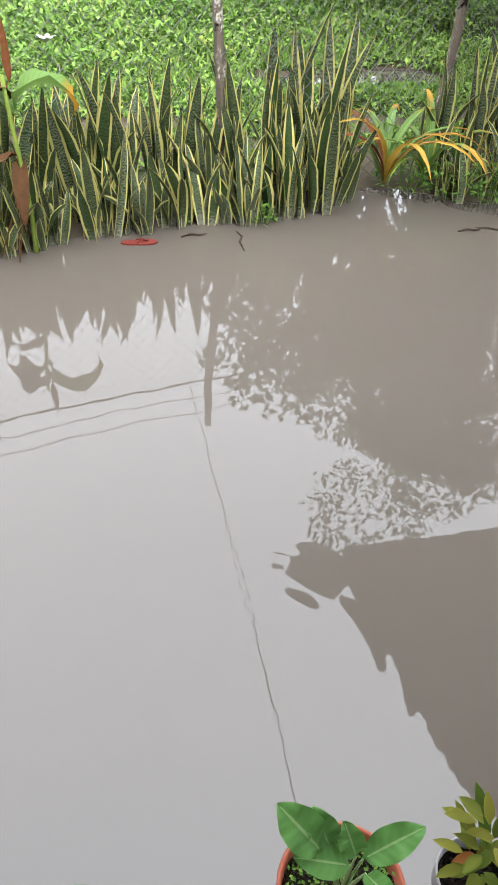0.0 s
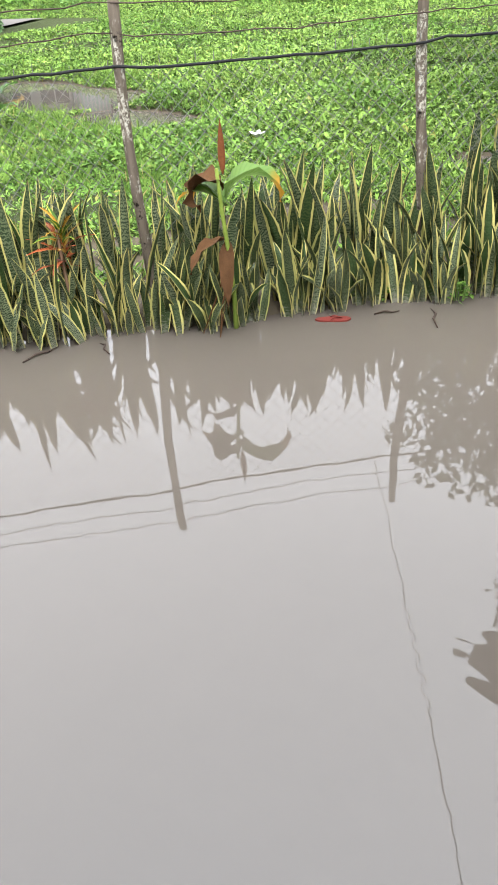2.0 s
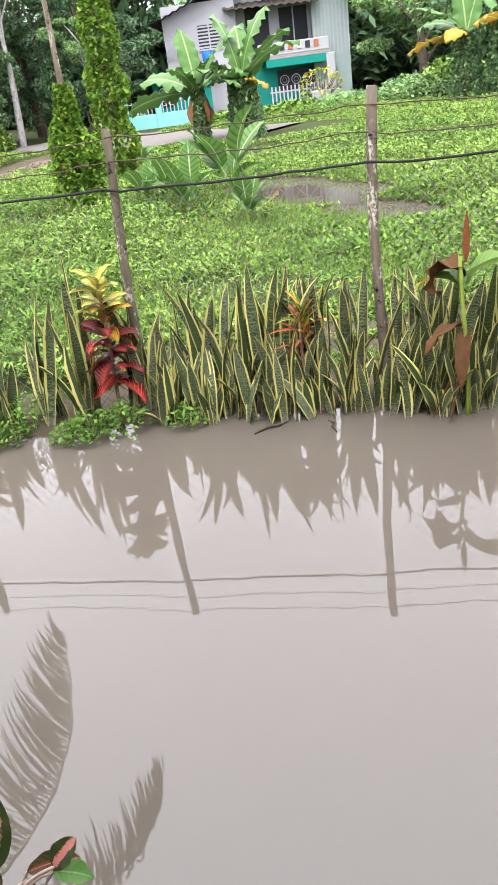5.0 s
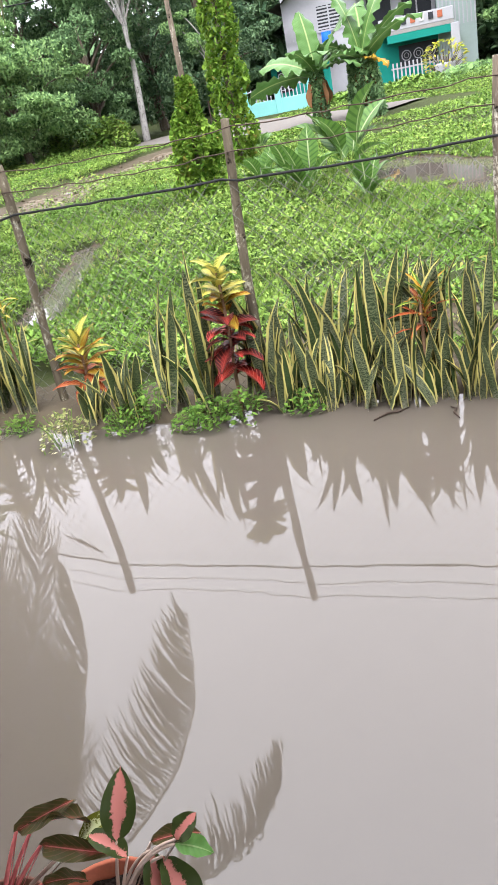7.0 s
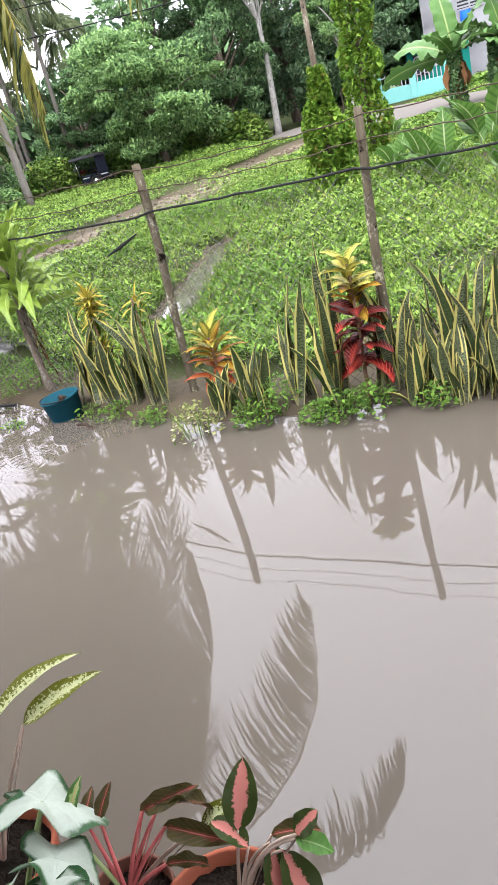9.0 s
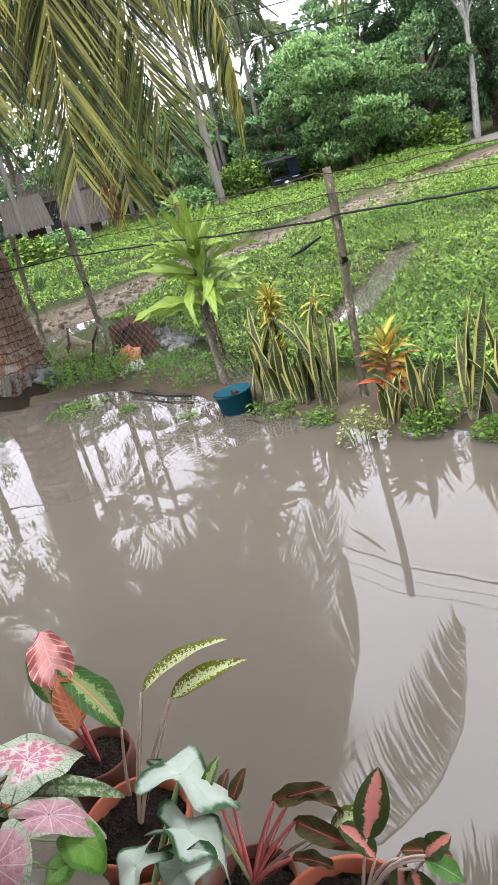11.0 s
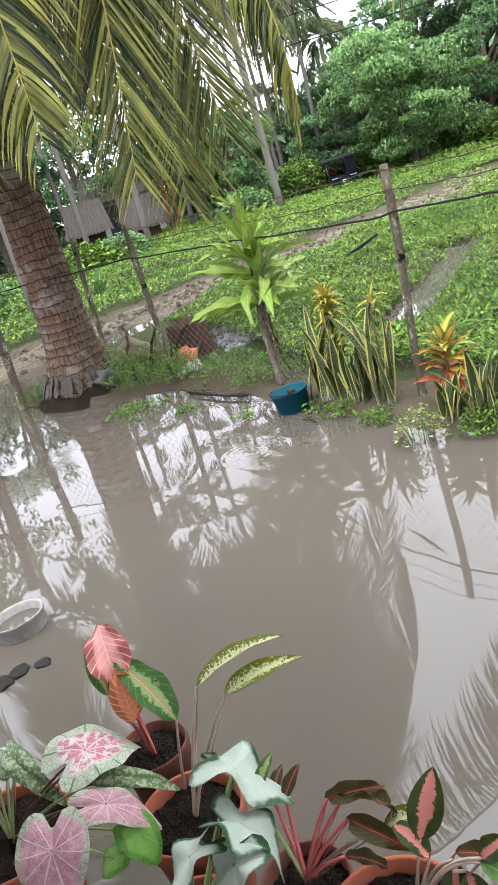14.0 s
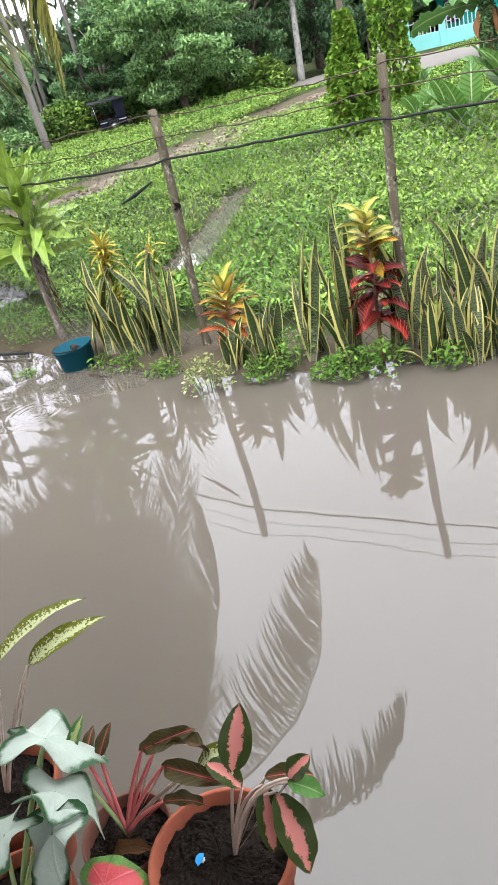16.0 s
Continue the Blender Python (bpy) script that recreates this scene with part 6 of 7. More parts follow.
# ---------------------------------------------------------------- beyond the fence: plants
def wild_clump(x, y, n, L, seed, label="clump of broad wild leaves standing in the weeds"):
    r = np.random.default_rng(seed)
    p = thing("broad_leaf_plant", pose(x, y, float(height(x, y))), label, "broad-leaved plant", "broad-leaved plants in the field")
    for k in range(n):
        az, el = k * 137.5 + r.uniform(-20, 20), r.uniform(38, 82)
        s = L * r.uniform(0.7, 1.15)
        h = s * r.uniform(0.35, 0.7)
        d = np.array([-sin(radians(az)), cos(radians(az))]) * h * 0.35
        f = part("leaf", leaf_mesh(DIEFF_BIG.name, 1.0, 0.48, "oval", (0.5, 0.9, 1.3)[k % 3], 0.3, 0.03, 70 + k % 3), p, "", aim(d[0], d[1], h, az, el, r.uniform(-20, 20), s))
        part("stalk", npmesh("stalk", *tube([(0, -0.02, -0.02), (0, -h * 0.6 / s, -h * 0.5 / s), (0, -h / s * 0.9, -h * 0.6 / s)], 0.014, 5, False)[:2], STEM), f)


for k, (x, y, n, L) in enumerate([(-6.9, 8.7, 8, 0.62), (-6.35, 8.3, 7, 0.6), (-6.75, 9.9, 6, 0.95), (-5.15, 7.85, 6, 0.5), (-7.6, 8.9, 6, 0.5), (-11.2, 13.2, 6, 0.5), (-15.6, 2.6, 6, 0.45)]):
    wild_clump(x, y, n + 3, L * 0.88, 700 + k)


def vine_column(x, y, h, r0, r1, lean, n, seed, pole_top, label):
    r = np.random.default_rng(seed)
    p = thing("vine_post", pose(x, y, 0), label, "vine-covered post")
    part("pole", npmesh("pole", *tube([(0, 0, -0.2), (lean * 0.5, 0, pole_top / 2), (lean, 0, pole_top)], [0.05, 0.045, 0.03], 8, True, 0.05)[:2], POST), p)
    z = h * r.uniform(0, 1, n)
    rad = np.interp(z / h, [0, 0.25, 0.7, 1], [r0, r0, (r0 + r1) / 2, r1]) 
    a = r.uniform(0, 2 * pi, n)
    rad = rad * (0.75 + 0.14 * np.sin(z * 7 + seed) + 0.22 * np.sin(2 * a + z * 5) * np.sin(3 * a - z * 3.1) + 0.3 * r.uniform(0, 1, n))
    P = np.stack([lean * z / pole_top + rad * np.cos(a), rad * np.sin(a), z], -1)
    V, F = sprays(P, 0.11 * r.uniform(0.6, 1.3, n), 0.075 * r.uniform(0.6, 1.3, n), -0.5, r, 0.5)
    part("vine", npmesh("vine", V, F, VINE, smooth=False), p)


vine_column(-8.85, 8.90, 1.85, 0.40, 0.08, 0.02, 4500, 1, 3.4, "post smothered in a cone of bright green vine")
vine_column(-9.98, 11.15, 4.4, 0.34, 0.20, 0.05, 5500, 2, 4.4, "tall leaning post wrapped in yellow-green vine")


def banana(x, y, h, leaves, seed, vine=0.0, label="banana plant with broad torn green leaves", dead=True):
    """leaves: (azimuth, elevation, length, droop, material)."""
    r = np.random.default_rng(seed)
    p = thing("banana_plant", pose(x, y, 0.0), label, "banana plant", "banana plants")
    part("trunk", npmesh("trunk", *tube([(0, 0, -0.1), (0.04, 0, h * 0.5), (0.02, 0, h)], [0.16, 0.13, 0.08], 10, True, 0.05)[:2], BANANA_DEAD), p, "brown sheathed trunk")
    for k, (az, el, L, droop, mat) in enumerate(leaves):
        b = blade(L * 1.25, L * 0.40, paddle, 22, 8, droop, 0.25, 0.03, r.uniform(-0.4, 0.4), seed + k, 0.0, 0.28)
        part("leaf", npmesh("leaf", *b[:2], mat, b[2]), p, "", aim(0, 0, h * 0.93, az, el, r.uniform(-25, 25)))
    if dead:
        for k in range(4):
            b = blade(0.8, 0.2, paddle, 10, 4, 0.7, 0.8, 0.1, 0.4, seed + 50 + k)
            part("dead_leaf", npmesh("dead_leaf", *b[:2], BANANA_DEAD, b[2]), p, "hanging brown leaf", aim(0, 0, h * 0.92, k * 95 + seed * 30, -55))
    if vine:
        n = int(2600 * vine)
        z, a = h * r.uniform(0, 1, n) ** 0.8, r.uniform(0, 2 * pi, n)
        rad = 0.42 * vine * (1.1 - 0.35 * z / h) * r.uniform(0.7, 1.15, n)
        V, F = sprays(np.stack([rad * np.cos(a), rad * np.sin(a), z], -1), 0.13 * r.uniform(0.6, 1.3, n), 0.09, -0.5, r, 0.5)
        part("vine", npmesh("vine", V, F, TREE, smooth=False), p, "dark climbing vine")


G, Y = BANANA, BANANA_DRY
banana(-12.95, 18.0, 1.45, [(50, 68, 1.5, 0.4, G), (95, 30, 1.7, 0.9, G), (110, 5, 1.6, 0.6, G), (-35, 62, 1.7, 0.7, G), (-100, 25, 1.3, 1.0, G), (180, 50, 1.1, 0.9, G), (0, 40, 1.2, 0.9, G)], 11, 0.5)
banana(-11.85, 18.5, 1.55, [(60, 72, 1.6, 0.5, G), (-20, 75, 1.6, 0.6, G), (-80, 45, 1.6, 0.9, G), (-110, 10, 1.0, 0.8, Y), (120, 35, 1.3, 0.9, G), (170, 30, 1.2, 1.1, G), (20, 45, 1.3, 0.8, G)], 12, 1.0)
banana(-12.3, 19.3, 1.5, [(30, 65, 1.5, 0.5, G), (-60, 60, 1.5, 0.8, G), (130, 45, 1.2, 0.9, G), (-140, 30, 1.2, 0.9, G)], 13, 1.0)
banana(-8.15, 25.6, 2.05, [(70, 30, 1.7, 0.9, G), (95, 5, 1.5, 0.7, Y), (40, 75, 1.8, 0.4, G), (-20, 70, 1.6, 0.6, G), (100, 50, 1.6, 1.0, G), (180, 20, 1.1, 1.2, Y), (-70, 40, 1.4, 0.9, G)], 14, 1.1)
banana(-7.0, 25.8, 2.15, [(60, 55, 1.5, 0.8, G), (0, 75, 1.6, 0.5, G), (-75, 40, 1.7, 0.8, G), (-110, 10, 1.2, 0.9, Y), (150, 30, 1.3, 1.2, Y), (-40, 60, 1.7, 0.7, G)], 15, 1.3)
banana(-6.1, 26.4, 2.2, [(45, 60, 1.5, 0.7, G), (-45, 55, 1.7, 0.8, G), (-100, 35, 1.6, 0.9, G), (120, 35, 1.4, 0.9, G), (-150, 20, 1.3, 1.0, Y)], 16, 0.9)


def broad_shrub(x, y, R, H, n, L, seed, mat, label):
    r = np.random.default_rng(seed)
    p = thing("shrub", pose(x, y, 0), label, "shrub", "shrubs")
    bits, st = [], []
    for k in range(n):
        v = r.normal(0, 1, 3)
        v /= np.linalg.norm(v)
        c = np.array([v[0] * R, v[1] * R, H * 0.5 + v[2] * H * 0.45]) * (1, 1, 1)
        bits.append(moved(blade(L * r.uniform(0.7, 1.2), L * 0.42, oval, 6, 2, 0.6, 0.3, 0, 0, k), aim(c[0], c[1], max(0.1, c[2]), np.degrees(np.arctan2(-v[0], v[1])), r.uniform(-25, 55), r.uniform(-30, 30))))
        if k % 5 == 0:
            st.append(tube([(0, 0, -0.1), (c[0] * 0.4, c[1] * 0.4, c[2] * 0.5), tuple(c)], [0.03, 0.02, 0.008], 5, False))
    b = cat(bits)
    part("foliage", npmesh("foliage", *b[:2], mat, b[2]), p)
    tagged(part("limb", npmesh("limb", *cat(st)[:2], BARK), p), kind="stuff")


PALE_SHRUB = mat_plain_leaf("pale_shrub_leaf", (0.26, 0.36, 0.12), (0.10, 0.19, 0.045), (0.4, 0.46, 0.2), ribs=7)
GOLD_SHRUB = mat_plain_leaf("golden_shrub_leaf", (0.48, 0.42, 0.05), (0.20, 0.28, 0.04), None, ribs=4)
broad_shrub(-5.0, 24.2, 1.2, 1.7, 190, 0.42, 3, PALE_SHRUB, "shrub of large pale green leaves")
broad_shrub(-3.5, 24.0, 1.3, 2.1, 190, 0.42, 4, PALE_SHRUB, "shrub of large pale green leaves")
broad_shrub(-15.9, 30.9, 0.75, 1.5, 200, 0.22, 5, GOLD_SHRUB, "yellow-green croton shrub by the house")
for k, (x, y, R, H) in enumerate([(-14.6, 26.0, 1.5, 0.55), (-12.8, 26.8, 1.6, 0.6), (-16.5, 25.2, 1.2, 0.5), (-10.5, 27.5, 1.8, 0.9), (-24.3, 19.9, 1.2, 1.3), (-21.5, 25.9, 0.5, 0.6), (-9.5, 28.5, 1.6, 1.3), (-31.5, 13.5, 1.6, 1.3), (-24.5, 3.9, 1.3, 1.0), (-25.5, 5.4, 1.1, 0.9), (-22.5, 2.4, 1.2, 0.9), (-27.0, 10.6, 1.2, 1.1), (-29.6, 14.2, 1.5, 1.5), (-32.0, 16.0, 1.5, 1.8), (-29.0, 18.0, 1.4, 1.6), (-27.6, 19.0, 1.4, 1.5), (-26.0, 19.8, 1.3, 1.2), (-20.0, 0.2, 1.4, 1.1)]):
    r9 = np.random.default_rng(800 + k)
    n9 = 2600
    v9 = r9.normal(0, 1, (n9, 3))
    v9 /= np.linalg.norm(v9, axis=1)[:, None]
    V9, F9 = sprays(np.abs(v9 * r9.uniform(0.7, 1.05, (n9, 1))) * np.sign(v9) * (R, R, H) + (0, 0, 0.05), 0.2 * r9.uniform(0.6, 1.3, n9), 0.11, 0.1, r9, 0.5)
    V9[:, 2] = np.abs(V9[:, 2])
    bush = thing("bush", pose(x, y, 0), "low leafy green bush", "bush", "bushes")
    part("foliage", npmesh("foliage", V9, F9, (WEED, TREE_PALE)[k % 2], smooth=False), bush)
    tagged(part("stalk", npmesh("stalk", *cat([tube([(0, 0, -0.1), (R * 0.3 * cos(q), R * 0.3 * sin(q), H * 0.4), (R * 0.6 * cos(q), R * 0.6 * sin(q), H * 0.7)], [0.025, 0.02, 0.01], 5, False) for q in np.linspace(0, 5, 5)])[:2], BARK), bush), kind="stuff")


# bare trunk of the tree by the right fence corner, pale flower and paper in the weeds
for k, (x, y, z) in enumerate([(-1.75, 6.45, 0.30), (-13.9, 10.0, 0.16)]):
    b = cat([moved(blade(0.10, 0.05, oval, 5, 2, 0.5, 0.2, 0, 0, j), aim(0, 0, 0, j * 72, 40)) for j in range(5)])
    single("white_flower", npmesh("white_flower", *b[:2], SACK_WHITE, b[2]), pose(x, y, z), "white flower standing among the weeds", "flower", "white flowers")


# ---------------------------------------------------------------- house, compound wall, hut and tricycle
def bx(name, parent, mat, x0, y0, z0, x1, y1, z1, label="", bevel=0.0):
    return part(name, npmesh(name, *box(x0, y0, z0, x1, y1, z1, bevel), mat, smooth=False), parent, label)


def louvre(parent, x0, z0, x1, z1, y, frame_mat, slat_mat, n=9, label="louvred window"):
    w = bx("window", parent, DARK_ROOM, x0, y - 0.01, z0, x1, y + 0.05, z1, label)
    for a, b, c, d in ((x0 - 0.06, z0 - 0.06, x0, z1 + 0.06), (x1, z0 - 0.06, x1 + 0.06, z1 + 0.06), (x0, z1, x1, z1 + 0.06), (x0, z0 - 0.06, x1, z0), ((x0 + x1) / 2 - 0.03, z0, (x0 + x1) / 2 + 0.03, z1)):
        bx("window_frame", w, frame_mat, a, y - 0.06, b, c, y, d)
    for k in range(n):
        z = z0 + (k + 0.5) * (z1 - z0) / n
        bx("slat", w, slat_mat, x0, y - 0.045, z - 0.035, x1, y - 0.02, z + 0.03)


CLADDING = solid("pale_green_cladding", (0.22, 0.27, 0.25), 0.7, var=0.15, scale=1.5)


def house():
    h = thing("house", pose(-21.9, 28.54, 0, 0, 0, 32.0), "two-storey village house with white upper walls and a teal ground floor", "house")
    bx("wall", h, WHITEWASH, 0.0, 0.6, -0.2, 3.1, 7.0, 4.5, "white plastered wall")
    bx("wall", h, WHITEWASH, 3.1, 1.4, 2.1, 6.3, 7.0, 4.5, "white plastered wall")
    bx("wall", h, CLADDING, 6.3, 0.7, -0.2, 7.85, 7.0, 4.5, "pale green clad wall")
    bx("wall", h, TEAL_PAINT, 3.1, 1.0, -0.2, 6.3, 7.0, 2.1, "teal ground-floor wall")
    for k in range(10):
        bx("batten", h, WHITEWASH, 6.35 + k * 0.16, 0.66, 1.9, 6.40 + k * 0.16, 0.70, 4.5)
    louvre(h, 1.45, 2.75, 2.40, 3.65, 0.59, WHITEWASH, WHITEWASH, 7, "white louvred window")
    louvre(h, 4.95, 2.5, 6.15, 3.95, 1.39, WHITEWASH, DARK_ROOM, 9, "dark louvred window")
    bx("door", h, DARK_ROOM, 3.5, 1.37, 2.3, 4.5, 1.40, 4.1, "dark open doorway")
    bx("balcony", h, CONCRETE, 3.9, 0.1, 2.0, 6.9, 1.5, 2.14, "concrete balcony slab")
    bx("balcony_parapet", h, WHITEWASH, 3.9, 0.1, 2.14, 6.9, 0.2, 2.62, "stained balcony parapet", 0.02)
    for k in range(7):
        bx("washing", h, (SACK_RED, SACK_WHITE, DARK_ROOM)[k % 3], 4.1 + k * 0.36, 0.06, 2.3, 4.3 + k * 0.36, 0.09, 2.55)
    bx("fascia", h, TEAL_PAINT, 4.2, 0.05, 1.70, 6.9, 0.3, 1.99, "teal fascia board")
    bx("pillar", h, WHITEWASH, 6.75, 0.0, -0.2, 7.1, 0.3, 2.0, "white pillar", 0.02)
    # ornamental grille of rings
    g = bx("grille", h, DARK_ROOM, 4.65, 0.92, 0.75, 6.25, 0.96, 1.55, "window grille of white rings on dark")
    ring = lathe([(0.17, -0.02), (0.21, -0.02), (0.21, 0.02), (0.17, 0.02)], 20)
    for k in range(3):
        for s in (1.0, 0.5):
            part("ring", npmesh("ring", *moved(ring, pose(4.95 + k * 0.5, 0.88, 1.15, 90) @ Matrix.Diagonal((s, s, 1, 1))), WHITEWASH), g)
    for k in range(16):
        bx("picket", h, WHITEWASH, 4.3 + k * 0.165, -0.15, 0.1, 4.36 + k * 0.165, -0.11, 0.95)
    bx("picket_rail", h, WHITEWASH, 4.25, -0.10, 0.7, 6.95, -0.07, 0.76)
    for k in range(7):
        bx("picket", h, WHITEWASH, 0.05 + k * 0.12, 0.48, 2.5, 0.1 + k * 0.12, 0.52, 3.05)
    part("water_drum", npmesh("water_drum", *moved(lathe([(0.0001, 0), (0.2, 0), (0.22, 0.3), (0.2, 0.62), (0.0001, 0.62)], 16), pose(1.75, 0.3, 2.05)), solid("blue_plastic", (0.02, 0.10, 0.45), 0.4)), h, "bright blue plastic drum")
    bx("drum_ledge", h, CONCRETE, 1.3, 0.05, 1.95, 2.3, 0.6, 2.05)
    part("roof", tin_sheet([(-0.5, 0.0, 3.85), (3.4, 0.0, 5.3), (3.4, 7.4, 5.3), (-0.5, 7.4, 3.85)], 12, 0.03, "roof"), h, "rusty tin roof")
    part("roof", tin_sheet([(3.4, 0.0, 5.55), (8.3, 0.0, 4.35), (8.3, 7.4, 4.35), (3.4, 7.4, 5.55)], 14, 0.03, "roof"), h, "rusty tin roof")
    part("awning", tin_sheet([(2.6, 0.0, 4.05), (6.6, 0.0, 3.95), (6.6, 1.5, 4.3), (2.6, 1.5, 4.35)], 12, 0.03, "awning"), h, "rusty tin awning")


house()
bx("planter", None, WHITEWASH, -0.3, -0.3, 0, 0.3, 0.3, 0.65, "", 0.03).matrix_basis = pose(-15.75, 30.6, 0)
tagged(bpy.data.objects["planter"], "white concrete planter under the golden shrub", "planter")


def compound_wall():
    c = thing("compound_wall", pose(-21.45, 25.05, 0, 0, 0, 36.0), "low turquoise compound wall with a white lattice gate", "wall")
    bx("wall", c, PALE_TEAL, 0.0, 0.0, -0.1, 2.5, 0.15, 0.62, "turquoise plastered wall", 0.015)
    for x in (-0.12, 1.2, 2.5):
        bx("pier", c, PALE_TEAL, x - 0.12, -0.05, -0.1, x + 0.12, 0.2, 1.2, "", 0.02)
        bx("pier_cap", c, WHITEWASH, x - 0.16, -0.09, 1.2, x + 0.16, 0.24, 1.27, "", 0.015)
    for k in range(16):
        bx("bar", c, WHITEWASH, 0.15 + k * 0.15, 0.05, 0.62, 0.19 + k * 0.15, 0.09, 1.12)
    bx("bar_rail", c, WHITEWASH, 0.0, 0.04, 1.02, 2.5, 0.10, 1.06)
    for k in range(10):
        bx("rusty_picket", c, RUST, -1.6 + k * 0.15, 0.0, -0.1, -1.55 + k * 0.15, 0.04, 1.05)
    # teal porch behind with a white ornamental panel
    bx("porch_wall", c, TEAL_PAINT, 1.0, 1.6, -0.1, 3.4, 1.8, 1.75, "teal porch wall")
    pan = bx("lattice_panel", c, DARK_ROOM, 1.25, 1.54, 0.75, 1.85, 1.58, 1.55, "white ornamental lattice panel")
    ring = lathe([(0.10, -0.02), (0.14, -0.02), (0.14, 0.02), (0.10, 0.02)], 16)
    for px, pz in ((1.4, 0.95), (1.7, 0.95), (1.4, 1.35), (1.7, 1.35), (1.55, 1.15)):
        part("ring", npmesh("ring", *moved(ring, pose(px, 1.5, pz, 90)), WHITEWASH), pan)
    part("porch_roof", tin_sheet([(0.5, 1.0, 1.65), (3.6, 1.0, 1.95), (3.6, 2.4, 2.1), (0.5, 2.4, 1.8)], 10, 0.02, "porch_roof"), c, "white tin porch roof")
    # a white tyre half sunk by the gate
    part("tyre_planter", npmesh("tyre_planter", *moved(lathe([(0.20, -0.08), (0.30, -0.09), (0.33, 0.0), (0.30, 0.09), (0.20, 0.08), (0.20, -0.08)], 24), pose(2.95, -0.3, 0.22, 90, 0, 20)), WHITEWASH), c, "white-painted tyre set on edge")


compound_wall()


def hut(x, y, rz, w, d, hh, label, mat):
    p = thing("hut", pose(x, y, 0.0, 0, 0, rz), label, "hut", "huts")
    bx("wall", p, mat, 0, 0, -0.1, w, d, hh, "weathered wall")
    bx("opening", p, DARK_ROOM, w * 0.2, -0.03, 0.3, w * 0.45, 0.0, hh * 0.85, "dark opening")
    part("roof", tin_sheet([(-0.4, -0.5, hh - 0.1), (w + 0.4, -0.5, hh - 0.1), (w + 0.2, d / 2, hh + 1.2), (-0.2, d / 2, hh + 1.2)], 14, 0.03, "roof"), p, "pale tin roof")
    part("roof", tin_sheet([(-0.4, d + 0.5, hh - 0.1), (w + 0.4, d + 0.5, hh - 0.1), (w + 0.2, d / 2, hh + 1.19), (-0.2, d / 2, hh + 1.19)], 14, 0.03, "roof"), p, "pale tin roof")


hut(-32.3, 5.2, 78, 1.2, 2.2, 1.1, "dark wooden hut with a steep tin roof", DARK_WOOD)
hut(-36.5, 6.9, 78, 3.2, 3.0, 2.2, "white distant hut under the palms", WHITEWASH)
hut(-31.9, 7.4, 78, 1.2, 1.6, 0.75, "low lean-to of grey boards with a rusty roof", BAMBOO)
hut(-38.5, 12.5, 70, 3.4, 3.0, 2.4, "pale distant hut under the palms", WHITEWASH)


